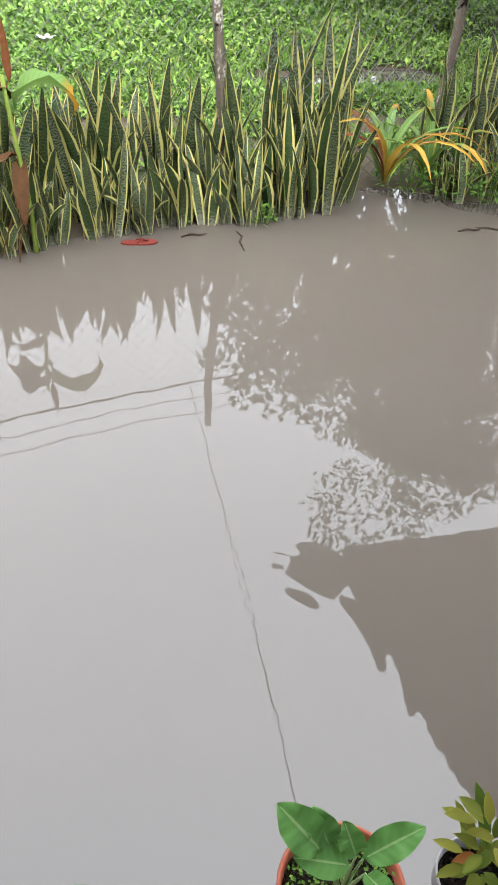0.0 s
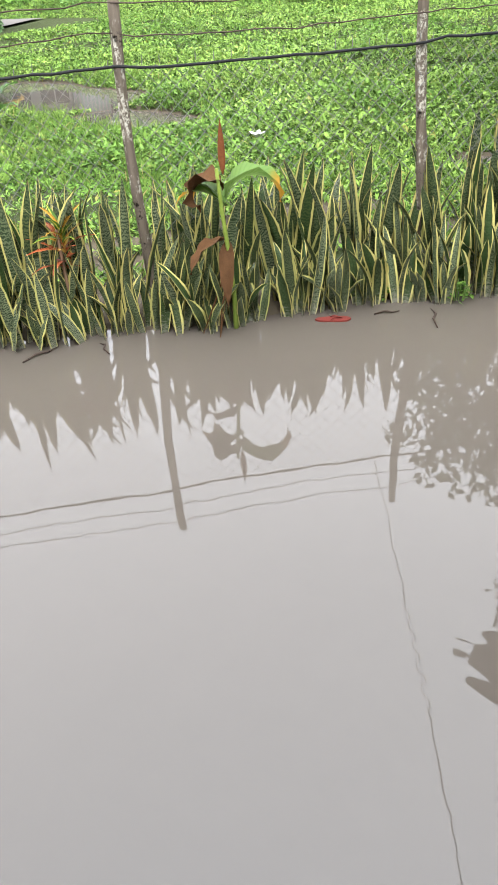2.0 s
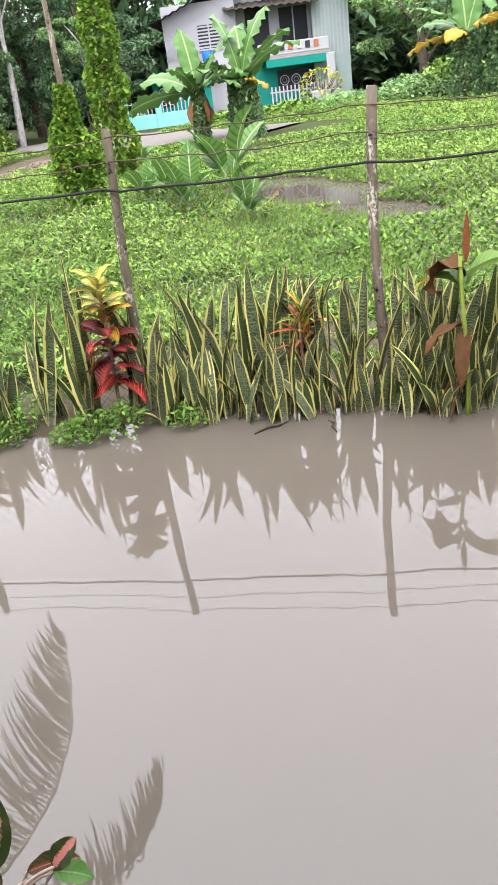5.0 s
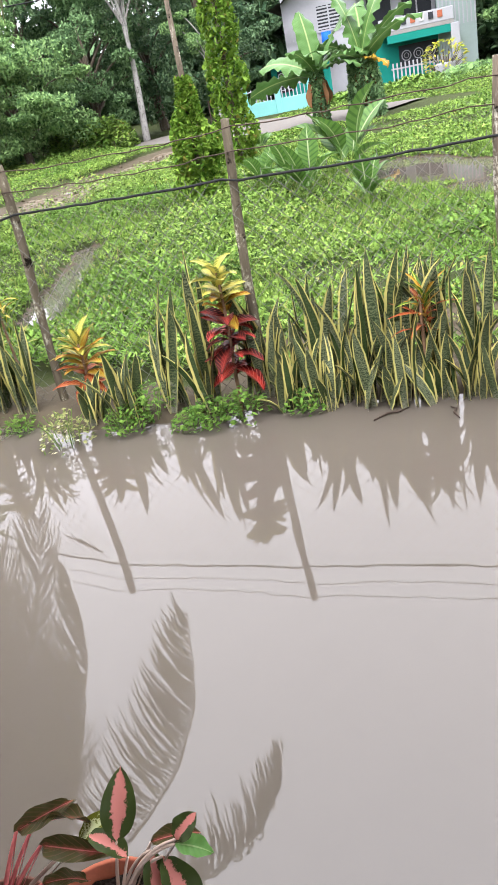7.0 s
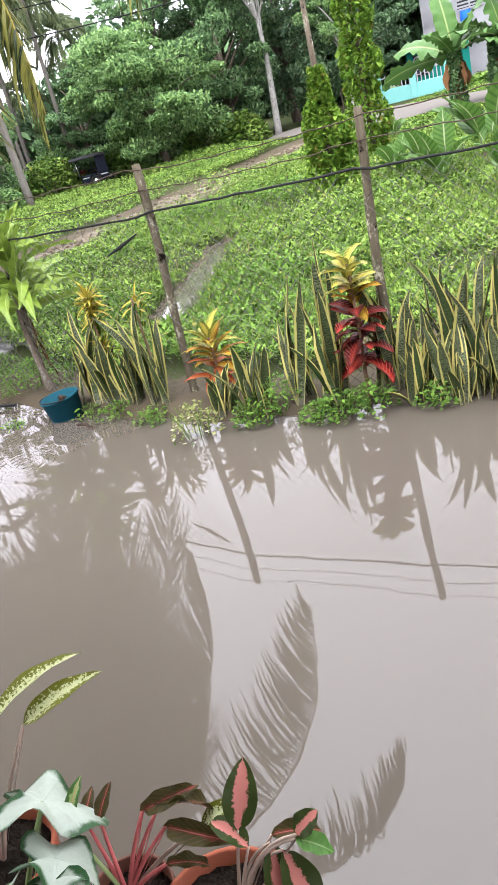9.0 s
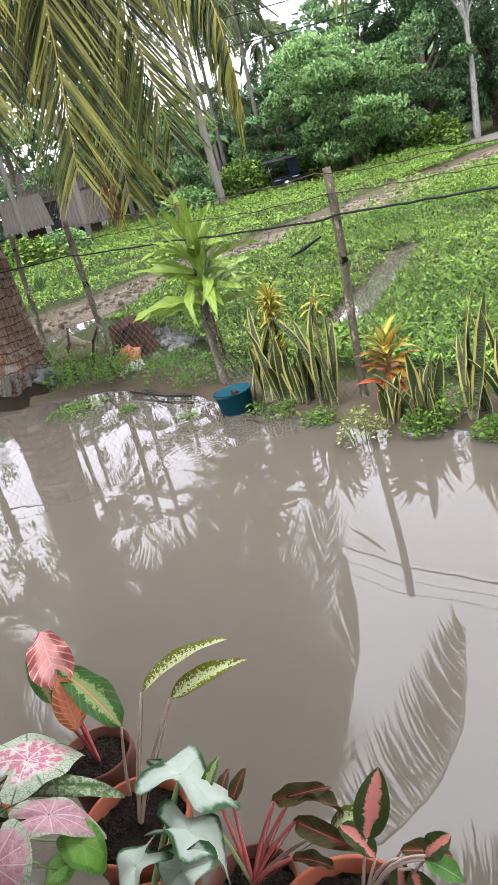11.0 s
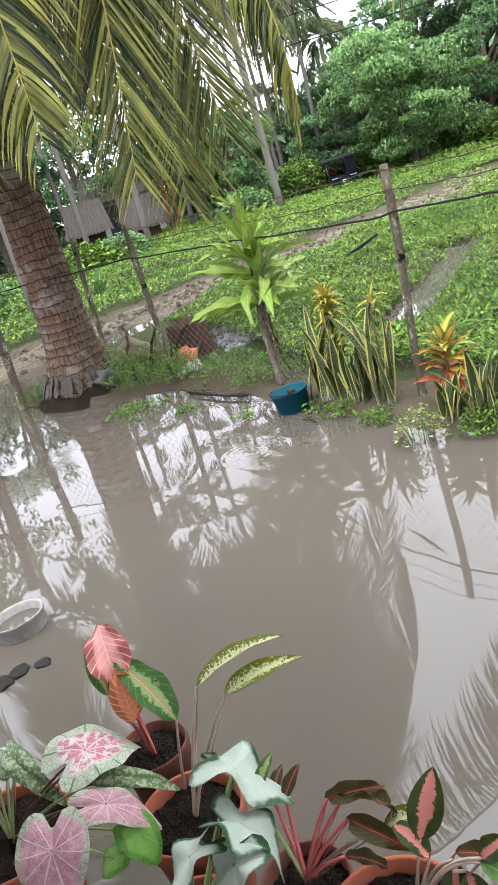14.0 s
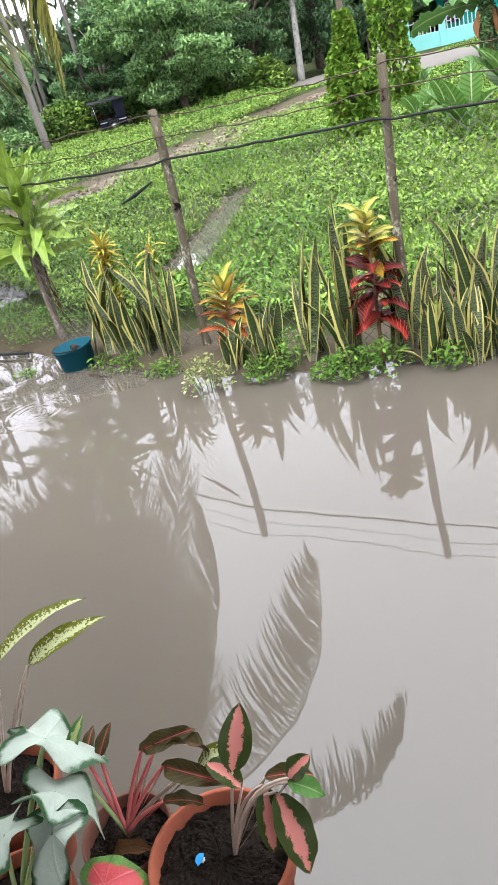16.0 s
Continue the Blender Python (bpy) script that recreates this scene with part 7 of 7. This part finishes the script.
def tricycle(x, y, rz):
    p = thing("motor_tricycle", pose(x, y, 0.0, 0, 0, rz) @ Matrix.Scale(0.84, 4), "parked dark motor tricycle with a covered sidecar", "tricycle")
    tyre = lathe([(0.17, -0.05), (0.26, -0.05), (0.29, 0.0), (0.26, 0.05), (0.17, 0.05), (0.17, -0.05)], 20)
    hub = lathe([(0.0001, -0.02), (0.17, -0.02), (0.17, 0.02), (0.0001, 0.02)], 14)
    for wx_, wy_ in ((-0.75, 0.3), (0.75, 0.3), (0.1, -0.98)):
        w = part("wheel", npmesh("wheel", *tyre, PIPE), p, "", pose(wx_, wy_, 0.29, 90))
        part("rim", npmesh("rim", *hub, CHROME), w, "chrome rim")
        t = np.linspace(-0.2, pi + 0.2, 13)
        part("mudguard", npmesh("mudguard", *tube(np.stack([wx_ + 0.33 * np.cos(t), wy_ + 0 * t, 0.29 + 0.33 * np.sin(t)], -1), 0.035, 6)[:2], TRICYCLE_PAINT), p)
    tub = bx("sidecar", p, TRICYCLE_PAINT, -0.55, -0.9, 0.28, 0.75, 0.05, 0.62, "dark painted sidecar tub", 0.05)
    bx("back_panel", tub, TRICYCLE_PAINT, 0.70, -0.9, 0.62, 0.75, 0.05, 1.34)
    bx("side_panel", tub, TRICYCLE_PAINT, 0.28, -0.9, 0.62, 0.70, -0.86, 1.34)
    bx("bench", tub, PIPE, 0.2, -0.84, 0.62, 0.68, 0.0, 0.74, "black padded bench", 0.03)
    bx("trim_strip", tub, CHROME, -0.5, -0.915, 0.50, 0.72, -0.903, 0.54, "chrome trim strip")
    part("roof", box_arch("roof", -0.86, 0.85, -1.0, 0.5, 1.34, 0.09, CANVAS), p, "black canvas roof")
    for px, py in ((-0.62, -0.9), (-0.62, 0.03), (0.05, -0.9), (-0.8, 0.42), (0.72, 0.42)):
        part("roof_stay", npmesh("roof_stay", *tube([(px + 0.1, py, 0.5), (px, py, 1.37)], 0.022, 6)[:2], PIPE), p)
    screen = part("windscreen", npmesh("windscreen", *tube([(-0.6, -0.9, 0.66), (-0.6, 0.02, 0.66), (-0.63, 0.02, 1.3), (-0.63, -0.9, 1.3), (-0.6, -0.9, 0.66)], 0.02, 6)[:2], CHROME), p, "chrome-framed windscreen")
    bx("pane", screen, SCREEN_SHEET, -0.622, -0.88, 0.68, -0.614, 0.0, 1.28)
    bx("saddle", p, PIPE, -0.2, 0.2, 0.72, 0.62, 0.42, 0.82, "black saddle", 0.03)
    bx("fuel_tank", p, RUBBER, -0.56, 0.2, 0.66, -0.22, 0.42, 0.86, "red fuel tank", 0.06)
    bx("engine", p, CHROME, -0.3, 0.18, 0.28, 0.12, 0.44, 0.58, "bare metal engine", 0.06)
    part("exhaust", npmesh("exhaust", *tube([(-0.2, 0.46, 0.34), (0.1, 0.5, 0.22), (0.8, 0.5, 0.26)], [0.025, 0.03, 0.045], 8)[:2], CHROME), p, "chrome exhaust pipe")
    part("headlight", npmesh("headlight", *lathe([(0.0001, -0.07), (0.07, -0.05), (0.10, 0.05), (0.0001, 0.07)], 14), CHROME), p, "round chrome headlight", pose(-0.74, 0.3, 0.92, 0, -90))
    bx("tail_light", p, RUBBER, 0.75, -0.8, 0.7, 0.79, -0.6, 0.8, "orange-red tail light", 0.01)
    part("frame_tube", npmesh("frame_tube", *tube([(-0.75, 0.3, 0.3), (-0.62, 0.3, 0.95), (-0.3, 0.3, 0.6), (0.75, 0.3, 0.3)], 0.03, 7)[:2], PIPE), p)
    part("handlebar", npmesh("handlebar", *tube([(-0.5, -0.02, 1.04), (-0.6, 0.3, 0.98), (-0.5, 0.62, 1.04)], 0.018, 6)[:2], CHROME), p)


CHROME = solid("dull_chrome", (0.55, 0.56, 0.57), 0.28, 1.0, var=0.2)
CANVAS = solid("black_canvas", (0.03, 0.03, 0.032), 0.7)
TRICYCLE_PAINT = solid("dark_blue_paint", (0.012, 0.014, 0.022), 0.4)
SCREEN_SHEET = solid("smoked_plastic_sheet", (0.10, 0.11, 0.12), 0.15)


def box_arch(name, x0, x1, y0, y1, z, rise, mat, n=10, thick=0.035):
    """A thin canopy from x0 to x1 that rises along its middle."""
    t = np.linspace(0, 1, n)
    ys, zs = y0 + (y1 - y0) * t, z + rise * np.sin(pi * t)
    V = [(xx, yy, zz + dz) for dz in (0, thick) for xx in (x0, x1) for yy, zz in zip(ys, zs)]
    F = []
    for i in range(n - 1):
        F += [(i, i + 1, n + i + 1, n + i), (2 * n + i, 3 * n + i, 3 * n + i + 1, 2 * n + i + 1), (i, 2 * n + i, 2 * n + i + 1, i + 1), (n + i, n + i + 1, 3 * n + i + 1, 3 * n + i)]
    F += [(0, n, 3 * n, 2 * n), (n - 1, 3 * n - 1, 4 * n - 1, 2 * n - 1)]
    return npmesh(name, np.array(V, float), np.array(F), mat, smooth=False)


tricycle(-28.5, 15.55, 62)


# ---------------------------------------------------------------- potted plants on the porch edge
EYE_SIDE, TILTED = Vector((0.35, 0.05, 0.9)), Vector((-0.25, 0.25, 0.9))


def to_tip(j, t, roll=0.0, hint=EYE_SIDE):
    """The pose of a leaf that grows along +Y from j towards t, its face turned to hint."""
    j, t = Vector(j), Vector(t)
    y = (t - j).normalized()
    z = (hint - y * hint.dot(y)).normalized()
    x = y.cross(z)
    m = Matrix((x, y, z)).transposed().to_4x4()
    return Matrix.Translation(j) @ m @ pose(0, 0, 0, 0, roll, 0)


def pot(x, y, z, dia, mat, label, tall=0.25, soil=0.035, category="potted plant"):
    p = thing("potted_plant", pose(x, y, z - tall), label, category, "potted plants on the porch edge")
    R = dia / 2
    prof = [(0.0001, 0.0), (R * 0.66, 0.0), (R * 0.70, 0.008), (R * 0.90, tall - 0.05), (R * 0.97, tall - 0.045), (R * 1.0, tall - 0.006), (R * 0.985, tall), (R * 0.93, tall - 0.003), (R * 0.88, tall - 0.06), (R * 0.62, 0.02), (0.0001, 0.02)]
    b = part("pot", npmesh("pot", *lathe(prof, 36), mat), p)
    r = np.linspace(0, 1, 22)
    a = np.linspace(0, 2 * pi, 84, endpoint=False)
    sx, sy = R * 0.9 * r[:, None] * np.cos(a), R * 0.9 * r[:, None] * np.sin(a)
    sz = tall - soil + 0.006 * bumps(sx * 60, sy * 60, 1.0, int(dia * 1000)) + 0.012 * (1 - r[:, None]) + rng.uniform(-0.006, 0.006, (22, 84)) * r[:, None] ** 0.5
    i, j = np.meshgrid(np.arange(21), np.arange(84), indexing="ij")
    q0, q1 = i * 84 + j, i * 84 + (j + 1) % 84
    part("soil", npmesh("soil", np.stack([sx, sy, sz], -1).reshape(-1, 3), np.stack([q0, q0 + 84, q1 + 84, q1], -1).reshape(-1, 4), SOIL, smooth=False), b, "dark crumbly potting soil")
    return p


def add_leaf(p, bit, mat, j, t, stalk_mat, foot=None, roll=0.0, rad=0.004, label="", bow=0.15, hint=EYE_SIDE):
    """One leaf on its stalk; j and t are the joint and the tip in the world, foot the stalk's lower end."""
    base = p.matrix_basis.inverted()
    m = base @ to_tip(j, t, roll, hint)
    f = part("leaf", npmesh("leaf", *bit[:2], mat, bit[2]), p, label, m)
    foot = Vector(foot) if foot else p.matrix_basis.translation + Vector((0, 0, 0.21))
    k = (p.matrix_basis @ m).inverted()
    a, c = Vector(foot), Vector(j)
    mid_ = (a + c) / 2 + Vector((0, 0, bow * (c - a).length)) - (c - a) * 0.12
    pts = []
    for q in np.linspace(0, 1, 9):
        q = float(q)
        v = (1 - q) ** 2 * a + 2 * q * (1 - q) * mid_ + q * q * c
        pts.append(tuple(k @ v))
    part("stalk", npmesh("stalk", *tube(pts, np.linspace(rad * 1.3, rad * 0.8, 9), 7)[:2], stalk_mat), f)
    return f


def span(j, t):
    return (Vector(t) - Vector(j)).length


def heart_leaf(p, mat, j, t, seed, stalk=STALK_GREEN, cup=0.15, wave=0.05, droop=0.45, roll=0, waves=6, scale=1.0, lobes=1.0, wide=1.0, **more):
    V, F, UV = heart(span(j, t) * scale, cup, wave, droop, seed, waves, lobes)
    return add_leaf(p, (V * (wide, 1, 1), F, UV), mat, j, t, stalk, roll=roll, **more)


def oval_leaf(p, mat, j, t, seed, W=0.4, stalk=STALK_PINK, droop=0.5, fold=0.3, wave=0.05, roll=0, shape=oval, **more):
    L = span(j, t)
    return add_leaf(p, blade(L * 1.05, L * W, shape, 14, 6, droop, fold, wave, 0.0, seed, droop * 0.45), mat, j, t, stalk, roll=roll, **more)


# speckled dumb cane in terracotta
p1 = pot(-1.38, 0.02, 0.45, 0.245, TERRACOTTA, "speckled dumb cane in a terracotta-coloured pot")
oval_leaf(p1, DUMB, (-1.423, 0.129, 0.70), (-1.409, 0.345, 0.72), 1, 0.26, STALK_PALE, 0.7, 0.5, 0.03, -25, lance, rad=0.004)
oval_leaf(p1, DUMB, (-1.383, 0.175, 0.68), (-1.347, 0.350, 0.70), 2, 0.30, STALK_PALE, 0.6, 0.4, 0.03, -5, lance, rad=0.004)
# rose and coral aglaonema in a dark pot
p2 = pot(-1.66, 0.0, 0.44, 0.19, DARK_POT, "pink and green aglaonema in a dark pot")
oval_leaf(p2, AGL_GREEN, (-1.458, 0.066, 0.62), (-1.601, -0.009, 0.735), 3, 0.46, STALK_PALE, 0.5, 0.25, 0.05, 10, rad=0.0032, foot=(-1.46, 0.03, 0.44))
oval_leaf(p2, AGL_ROSE, (-1.575, -0.02, 0.70), (-1.665, -0.012, 0.805), 4, 0.74, STALK_PINK, 0.7, 0.3, 0.15, -5)
oval_leaf(p2, AGL_CORAL, (-1.560, -0.015, 0.745), (-1.562, -0.02, 0.60), 5, 0.5, STALK_PINK, 0.4, 0.4, 0.05, 0, bow=0.5)
oval_leaf(p2, AGL_GREEN, (-1.60, -0.05, 0.66), (-1.72, -0.05, 0.74), 6, 0.4, STALK_PINK, 0.7)
# pink caladiums in the big pot
p3 = pot(-1.60, -0.375, 0.45, 0.31, TERRACOTTA, "pink and white caladiums in a wide terracotta-coloured pot")
# material, joint, tip, seed, size, roll, how far the blade lies open
CAL = [(CAL_STRAW, (-1.44, -0.135, 0.67), (-1.50, 0.005, 0.64), 10, 1.0, -10, 1.0), (CAL_PINK, (-1.305, -0.130, 0.63), (-1.280, -0.015, 0.57), 11, 1.05, -15, 0.62),
       (CAL_PINK, (-1.224, -0.242, 0.66), (-1.145, -0.275, 0.58), 12, 1.1, 0, 1.0), (CAL_GREEN, (-1.646, -0.347, 0.60), (-1.79, -0.339, 0.615), 13, 0.62, 0, 0.9),
       (CAL_GREEN, (-1.595, -0.293, 0.615), (-1.404, -0.214, 0.555), 14, 0.70, 20, 0.38), (CAL_GREEN, (-1.414, -0.102, 0.60), (-1.340, 0.046, 0.557), 15, 0.90, 10, 0.30),
       (CAL_PINK, (-1.47, -0.161, 0.625), (-1.50, -0.25, 0.60), 16, 0.9, 20, 0.7), (HEART_GREEN, (-1.270, -0.095, 0.56), (-1.235, -0.075, 0.52), 17, 1.4, 0, 1.0),
       (HEART_GREEN, (-1.285, -0.155, 0.52), (-1.295, -0.20, 0.50), 18, 1.2, 0, 1.0), (CAL_WHITE, (-1.709, -0.389, 0.556), (-1.728, -0.455, 0.56), 20, 1.1, 0, 0.9),
       (CAL_WHITE, (-1.66, -0.40, 0.55), (-1.602, -0.455, 0.55), 21, 0.9, 0, 0.9), (CAL_WHITE, (-1.691, -0.322, 0.576), (-1.722, -0.255, 0.553), 22, 1.0, 0, 0.8)]
for mat, j, t, seed, s, roll, wide in CAL:
    heart_leaf(p3, mat, j, t, seed, STALK_DARK if mat in (CAL_PINK, CAL_STRAW) else STALK_GREEN, 0.2, 0.035, 0.5, roll, 5, s, wide=wide, rad=0.0032)
# white caladium with crinkled edges
p4 = pot(-1.13, -0.06, 0.43, 0.22, TERRACOTTA, "white caladium with crinkled green-edged leaves")
heart_leaf(p4, CAL_WHITE, (-1.195, 0.120, 0.655), (-1.112, 0.222, 0.60), 30, STALK_GREEN, 0.1, 0.16, 0.5, 0, 4, 1.0, rad=0.0055, hint=TILTED)
heart_leaf(p4, CAL_WHITE, (-1.098, 0.085, 0.62), (-1.030, 0.155, 0.56), 31, STALK_GREEN, 0.1, 0.16, 0.5, 0, 4, 1.1, hint=TILTED)
heart_leaf(p4, CAL_WHITE, (-1.045, 0.045, 0.60), (-1.01, -0.02, 0.56), 32, STALK_GREEN, 0.1, 0.16, 0.5, 0, 4, 1.3, hint=TILTED)
heart_leaf(p4, CAL_WHITE, (-1.10, -0.02, 0.61), (-1.09, -0.12, 0.57), 33, STALK_GREEN, 0.1, 0.14, 0.5, 0, 4, 1.0, hint=TILTED)
heart_leaf(p4, mat_heart("caladium_red_hearted_leaf", (0.50, 0.07, 0.08), (0.6, 0.15, 0.15), (0.12, 0.24, 0.05), rim=0.72, vein_on=0.6), (-1.00, 0.075, 0.465), (-0.945, 0.150, 0.455), 34, STALK_PINK, 0.15, 0.05, 0.4, 0, 5, 1.0)
# wine-red aglaonema in the dark pot
p5 = pot(-1.10, 0.165, 0.42, 0.185, DARK_POT, "wine-leaved aglaonema with pink stalks in a dark pot", 0.22)
oval_leaf(p5, AGL_WINE, (-1.071, 0.246, 0.60), (-1.028, 0.350, 0.60), 40, 0.33, STALK_PINK, 1.3, 0.8, 0.22, 20, shape=lance)
oval_leaf(p5, AGL_WINE, (-1.060, 0.262, 0.585), (-0.965, 0.335, 0.575), 41, 0.33, STALK_PINK, 1.3, 0.9, 0.2, -35, shape=lance)
oval_leaf(p5, AGL_WINE, (-1.030, 0.262, 0.575), (-0.930, 0.335, 0.540), 42, 0.33, STALK_PINK, 1.0, 0.8, 0.18, 25, shape=lance)
oval_leaf(p5, AGL_WINE, (-1.012, 0.232, 0.52), (-0.972, 0.292, 0.48), 43, 0.33, STALK_PINK, 1.3, 0.8, 0.2, 0, shape=lance)
oval_leaf(p5, AGL_WINE, (-1.165, 0.166, 0.58), (-1.20, 0.21, 0.60), 44, 0.4, STALK_PINK, 0.9, 0.6, 0.08, 0, shape=lance)
oval_leaf(p5, AGL_WINE, (-1.135, 0.185, 0.59), (-1.15, 0.235, 0.63), 45, 0.4, STALK_PINK, 0.9, 0.6, 0.08, 0, shape=lance)
oval_leaf(p5, AGL_GREEN, (-1.16, 0.13, 0.60), (-1.20, 0.20, 0.64), 46, 0.28, STALK_GREEN, 0.8, 0.5, 0.05, 0)
oval_leaf(p5, DUMB, (-0.985, 0.31, 0.565), (-0.935, 0.375, 0.60), 47, 0.45, STALK_PALE, 0.7, 0.3, 0.04, 0)
# pink-hearted aglaonema in terracotta
p6 = pot(-0.90, 0.262, 0.45, 0.275, TERRACOTTA, "pink-hearted aglaonema in a terracotta-coloured pot")
base6 = (-0.895, 0.285, 0.42)
oval_leaf(p6, AGL_RED, (-0.896, 0.334, 0.60), (-0.925, 0.400, 0.69), 50, 0.52, STALK_PALE, 0.4, 0.3, 0.04, 0, foot=base6, rad=0.0030)
oval_leaf(p6, AGL_RED, (-0.868, 0.330, 0.585), (-0.955, 0.318, 0.585), 51, 0.5, STALK_PALE, 0.8, 0.5, 0.06, 0, foot=base6, rad=0.0030)
oval_leaf(p6, AGL_RED, (-0.806, 0.391, 0.605), (-0.788, 0.433, 0.635), 52, 0.75, STALK_PALE, 0.6, 0.3, 0.06, 0, foot=base6, rad=0.0034, bow=0.5)
oval_leaf(p6, YOUNG, (-0.805, 0.387, 0.60), (-0.755, 0.418, 0.575), 53, 0.6, STALK_PALE, 0.8, 0.3, 0.08, 0, foot=base6, rad=0.0034, bow=0.5)
oval_leaf(p6, AGL_RED, (-0.848, 0.362, 0.58), (-0.814, 0.325, 0.475), 54, 0.42, STALK_PALE, 0.5, 0.3, 0.05, 0, foot=base6, rad=0.0034, bow=0.5)
oval_leaf(p6, AGL_RED, (-0.828, 0.370, 0.57), (-0.752, 0.348, 0.455), 55, 0.48, STALK_PALE, 0.6, 0.3, 0.06, 0, foot=base6, rad=0.0034, bow=0.5)
oval_leaf(p6, AGL_WINE, (-0.85, 0.37, 0.59), (-0.79, 0.43, 0.585), 56, 0.4, STALK_PALE, 0.8, 0.5, 0.06, 0, foot=base6, rad=0.0030)
lump("pebble", -0.93, 0.235, 0.425, 0.006, 0.006, 0.004, solid("pale_grit", (0.5, 0.45, 0.38), 0.8), 61, "pale bit of grit on the potting soil", "pebble", "grit", 0.3)
single("wrapper", npmesh("wrapper", *blade(0.026, 0.015, oval, 6, 2, 1.0, 0.5)[:2], solid("blue_foil", (0.04, 0.25, 0.55), 0.3)), aim(-0.925, 0.222, 0.428, 30, 20), "small blue wrapper on the potting soil", "wrapper")
dead = blade(0.10, 0.04, lance, 9, 4, 1.1, 0.9, 0.15, 0.4, 3)
single("dead_leaf", npmesh("dead_leaf", *dead[:2], DRY_LEAF, dead[2]), aim(-1.075, 0.115, 0.415, -40, 22), "curled dead leaf lying on the potting soil", "dead leaf")
# aglaonema at the row's front
pb = pot(-0.06, 0.345, 0.45, 0.205, TERRACOTTA, "broad-leaved aglaonema in a terracotta-coloured pot")
oval_leaf(pb, AGL_GREEN, (-0.085, 0.338, 0.57), (-0.285, 0.35, 0.565), 80, 0.60, STALK_PINK, 0.5, 0.2, 0.05, 0, hint=Vector((0, -0.3, 0.9)))
oval_leaf(pb, YOUNG, (-0.305, 0.352, 0.54), (-0.314, 0.412, 0.585), 81, 0.42, STALK_GREEN, 0.6, 0.4, 0.06, 10, hint=Vector((0, -0.3, 0.9)))
# broad-leaved seedling
pa = pot(0.18, 0.468, 0.45, 0.20, TERRACOTTA, "young broad-leaved seedling in a terracotta-coloured pot")
for k, (j, t, W) in enumerate([((0.135, 0.470, 0.57), (0.070, 0.508, 0.62), 0.72), ((0.150, 0.478, 0.56), (0.120, 0.512, 0.61), 0.75), ((0.178, 0.460, 0.55), (0.098, 0.462, 0.56), 0.6), ((0.188, 0.473, 0.55), (0.166, 0.500, 0.60), 0.7), ((0.198, 0.470, 0.55), (0.285, 0.505, 0.58), 0.52), ((0.20, 0.45, 0.55), (0.24, 0.40, 0.57), 0.55)]):
    oval_leaf(pa, YOUNG, j, t, 70 + k, W * 0.95, STALK_GREEN, 0.6, 0.25, 0.10, 0, rad=0.0025, hint=Vector((-0.1, -0.3, 0.9)))
ra = np.random.default_rng(5)
aa, qa = ra.uniform(0, 6.28, 520), 0.085 * ra.uniform(0, 1, 520) ** 0.5
Va, Fa = sprays(np.stack([qa * np.cos(aa), qa * np.sin(aa), 0.215 + 0.045 * ra.uniform(0, 1, 520)], -1), 0.009, 0.005, 0.3, ra)
part("sprout_cover", npmesh("sprout_cover", Va, Fa, HERB, smooth=False), pa, "tiny weeds sprouting on the soil")
# succulent in a grey pot and a blue tub behind it
pr = pot(0.405, 0.515, 0.40, 0.13, GREY_POT, "yellowing succulent in a small grey pot", 0.2)
rr_ = np.random.default_rng(8)
bits = []
for k in range(70):
    a_, q_ = rr_.uniform(0, 6.28), rr_.uniform(0, 0.05)
    bits.append(moved(blade(0.05, 0.018, oval, 5, 2, 0.4, 0.4, 0, 0, k), aim(q_ * cos(a_), q_ * sin(a_), 0.2 + rr_.uniform(0, 0.19), np.degrees(a_) - 90, rr_.uniform(0, 60))))
bs = cat(bits)
part("foliage", npmesh("foliage", *bs[:2], SUCCULENT), pr)
tub = thing("tub", pose(0.53, 0.42, 0.20), "blue plastic tub beside the pots", "tub")
part("wall", npmesh("wall", *lathe([(0.0001, 0), (0.10, 0), (0.12, 0.2), (0.128, 0.205), (0.112, 0.2), (0.095, 0.012), (0.0001, 0.012)], 28), solid("blue_tub_plastic", (0.015, 0.13, 0.28), 0.4)), tub)
# pot at the row's far end
p7 = pot(-2.06, -0.52, 0.44, 0.22, TERRACOTTA, "aglaonema in the last terracotta-coloured pot of the row")
for k, (j, t) in enumerate([((-2.0, -0.42, 0.60), (-1.98, -0.30, 0.62)), ((-2.05, -0.45, 0.62), (-2.12, -0.36, 0.66)), ((-1.98, -0.50, 0.58), (-1.90, -0.40, 0.56)), ((-2.1, -0.55, 0.62), (-2.2, -0.52, 0.64))]):
    oval_leaf(p7, AGL_GREEN, j, t, 90 + k, 0.45, STALK_PINK, 0.7)
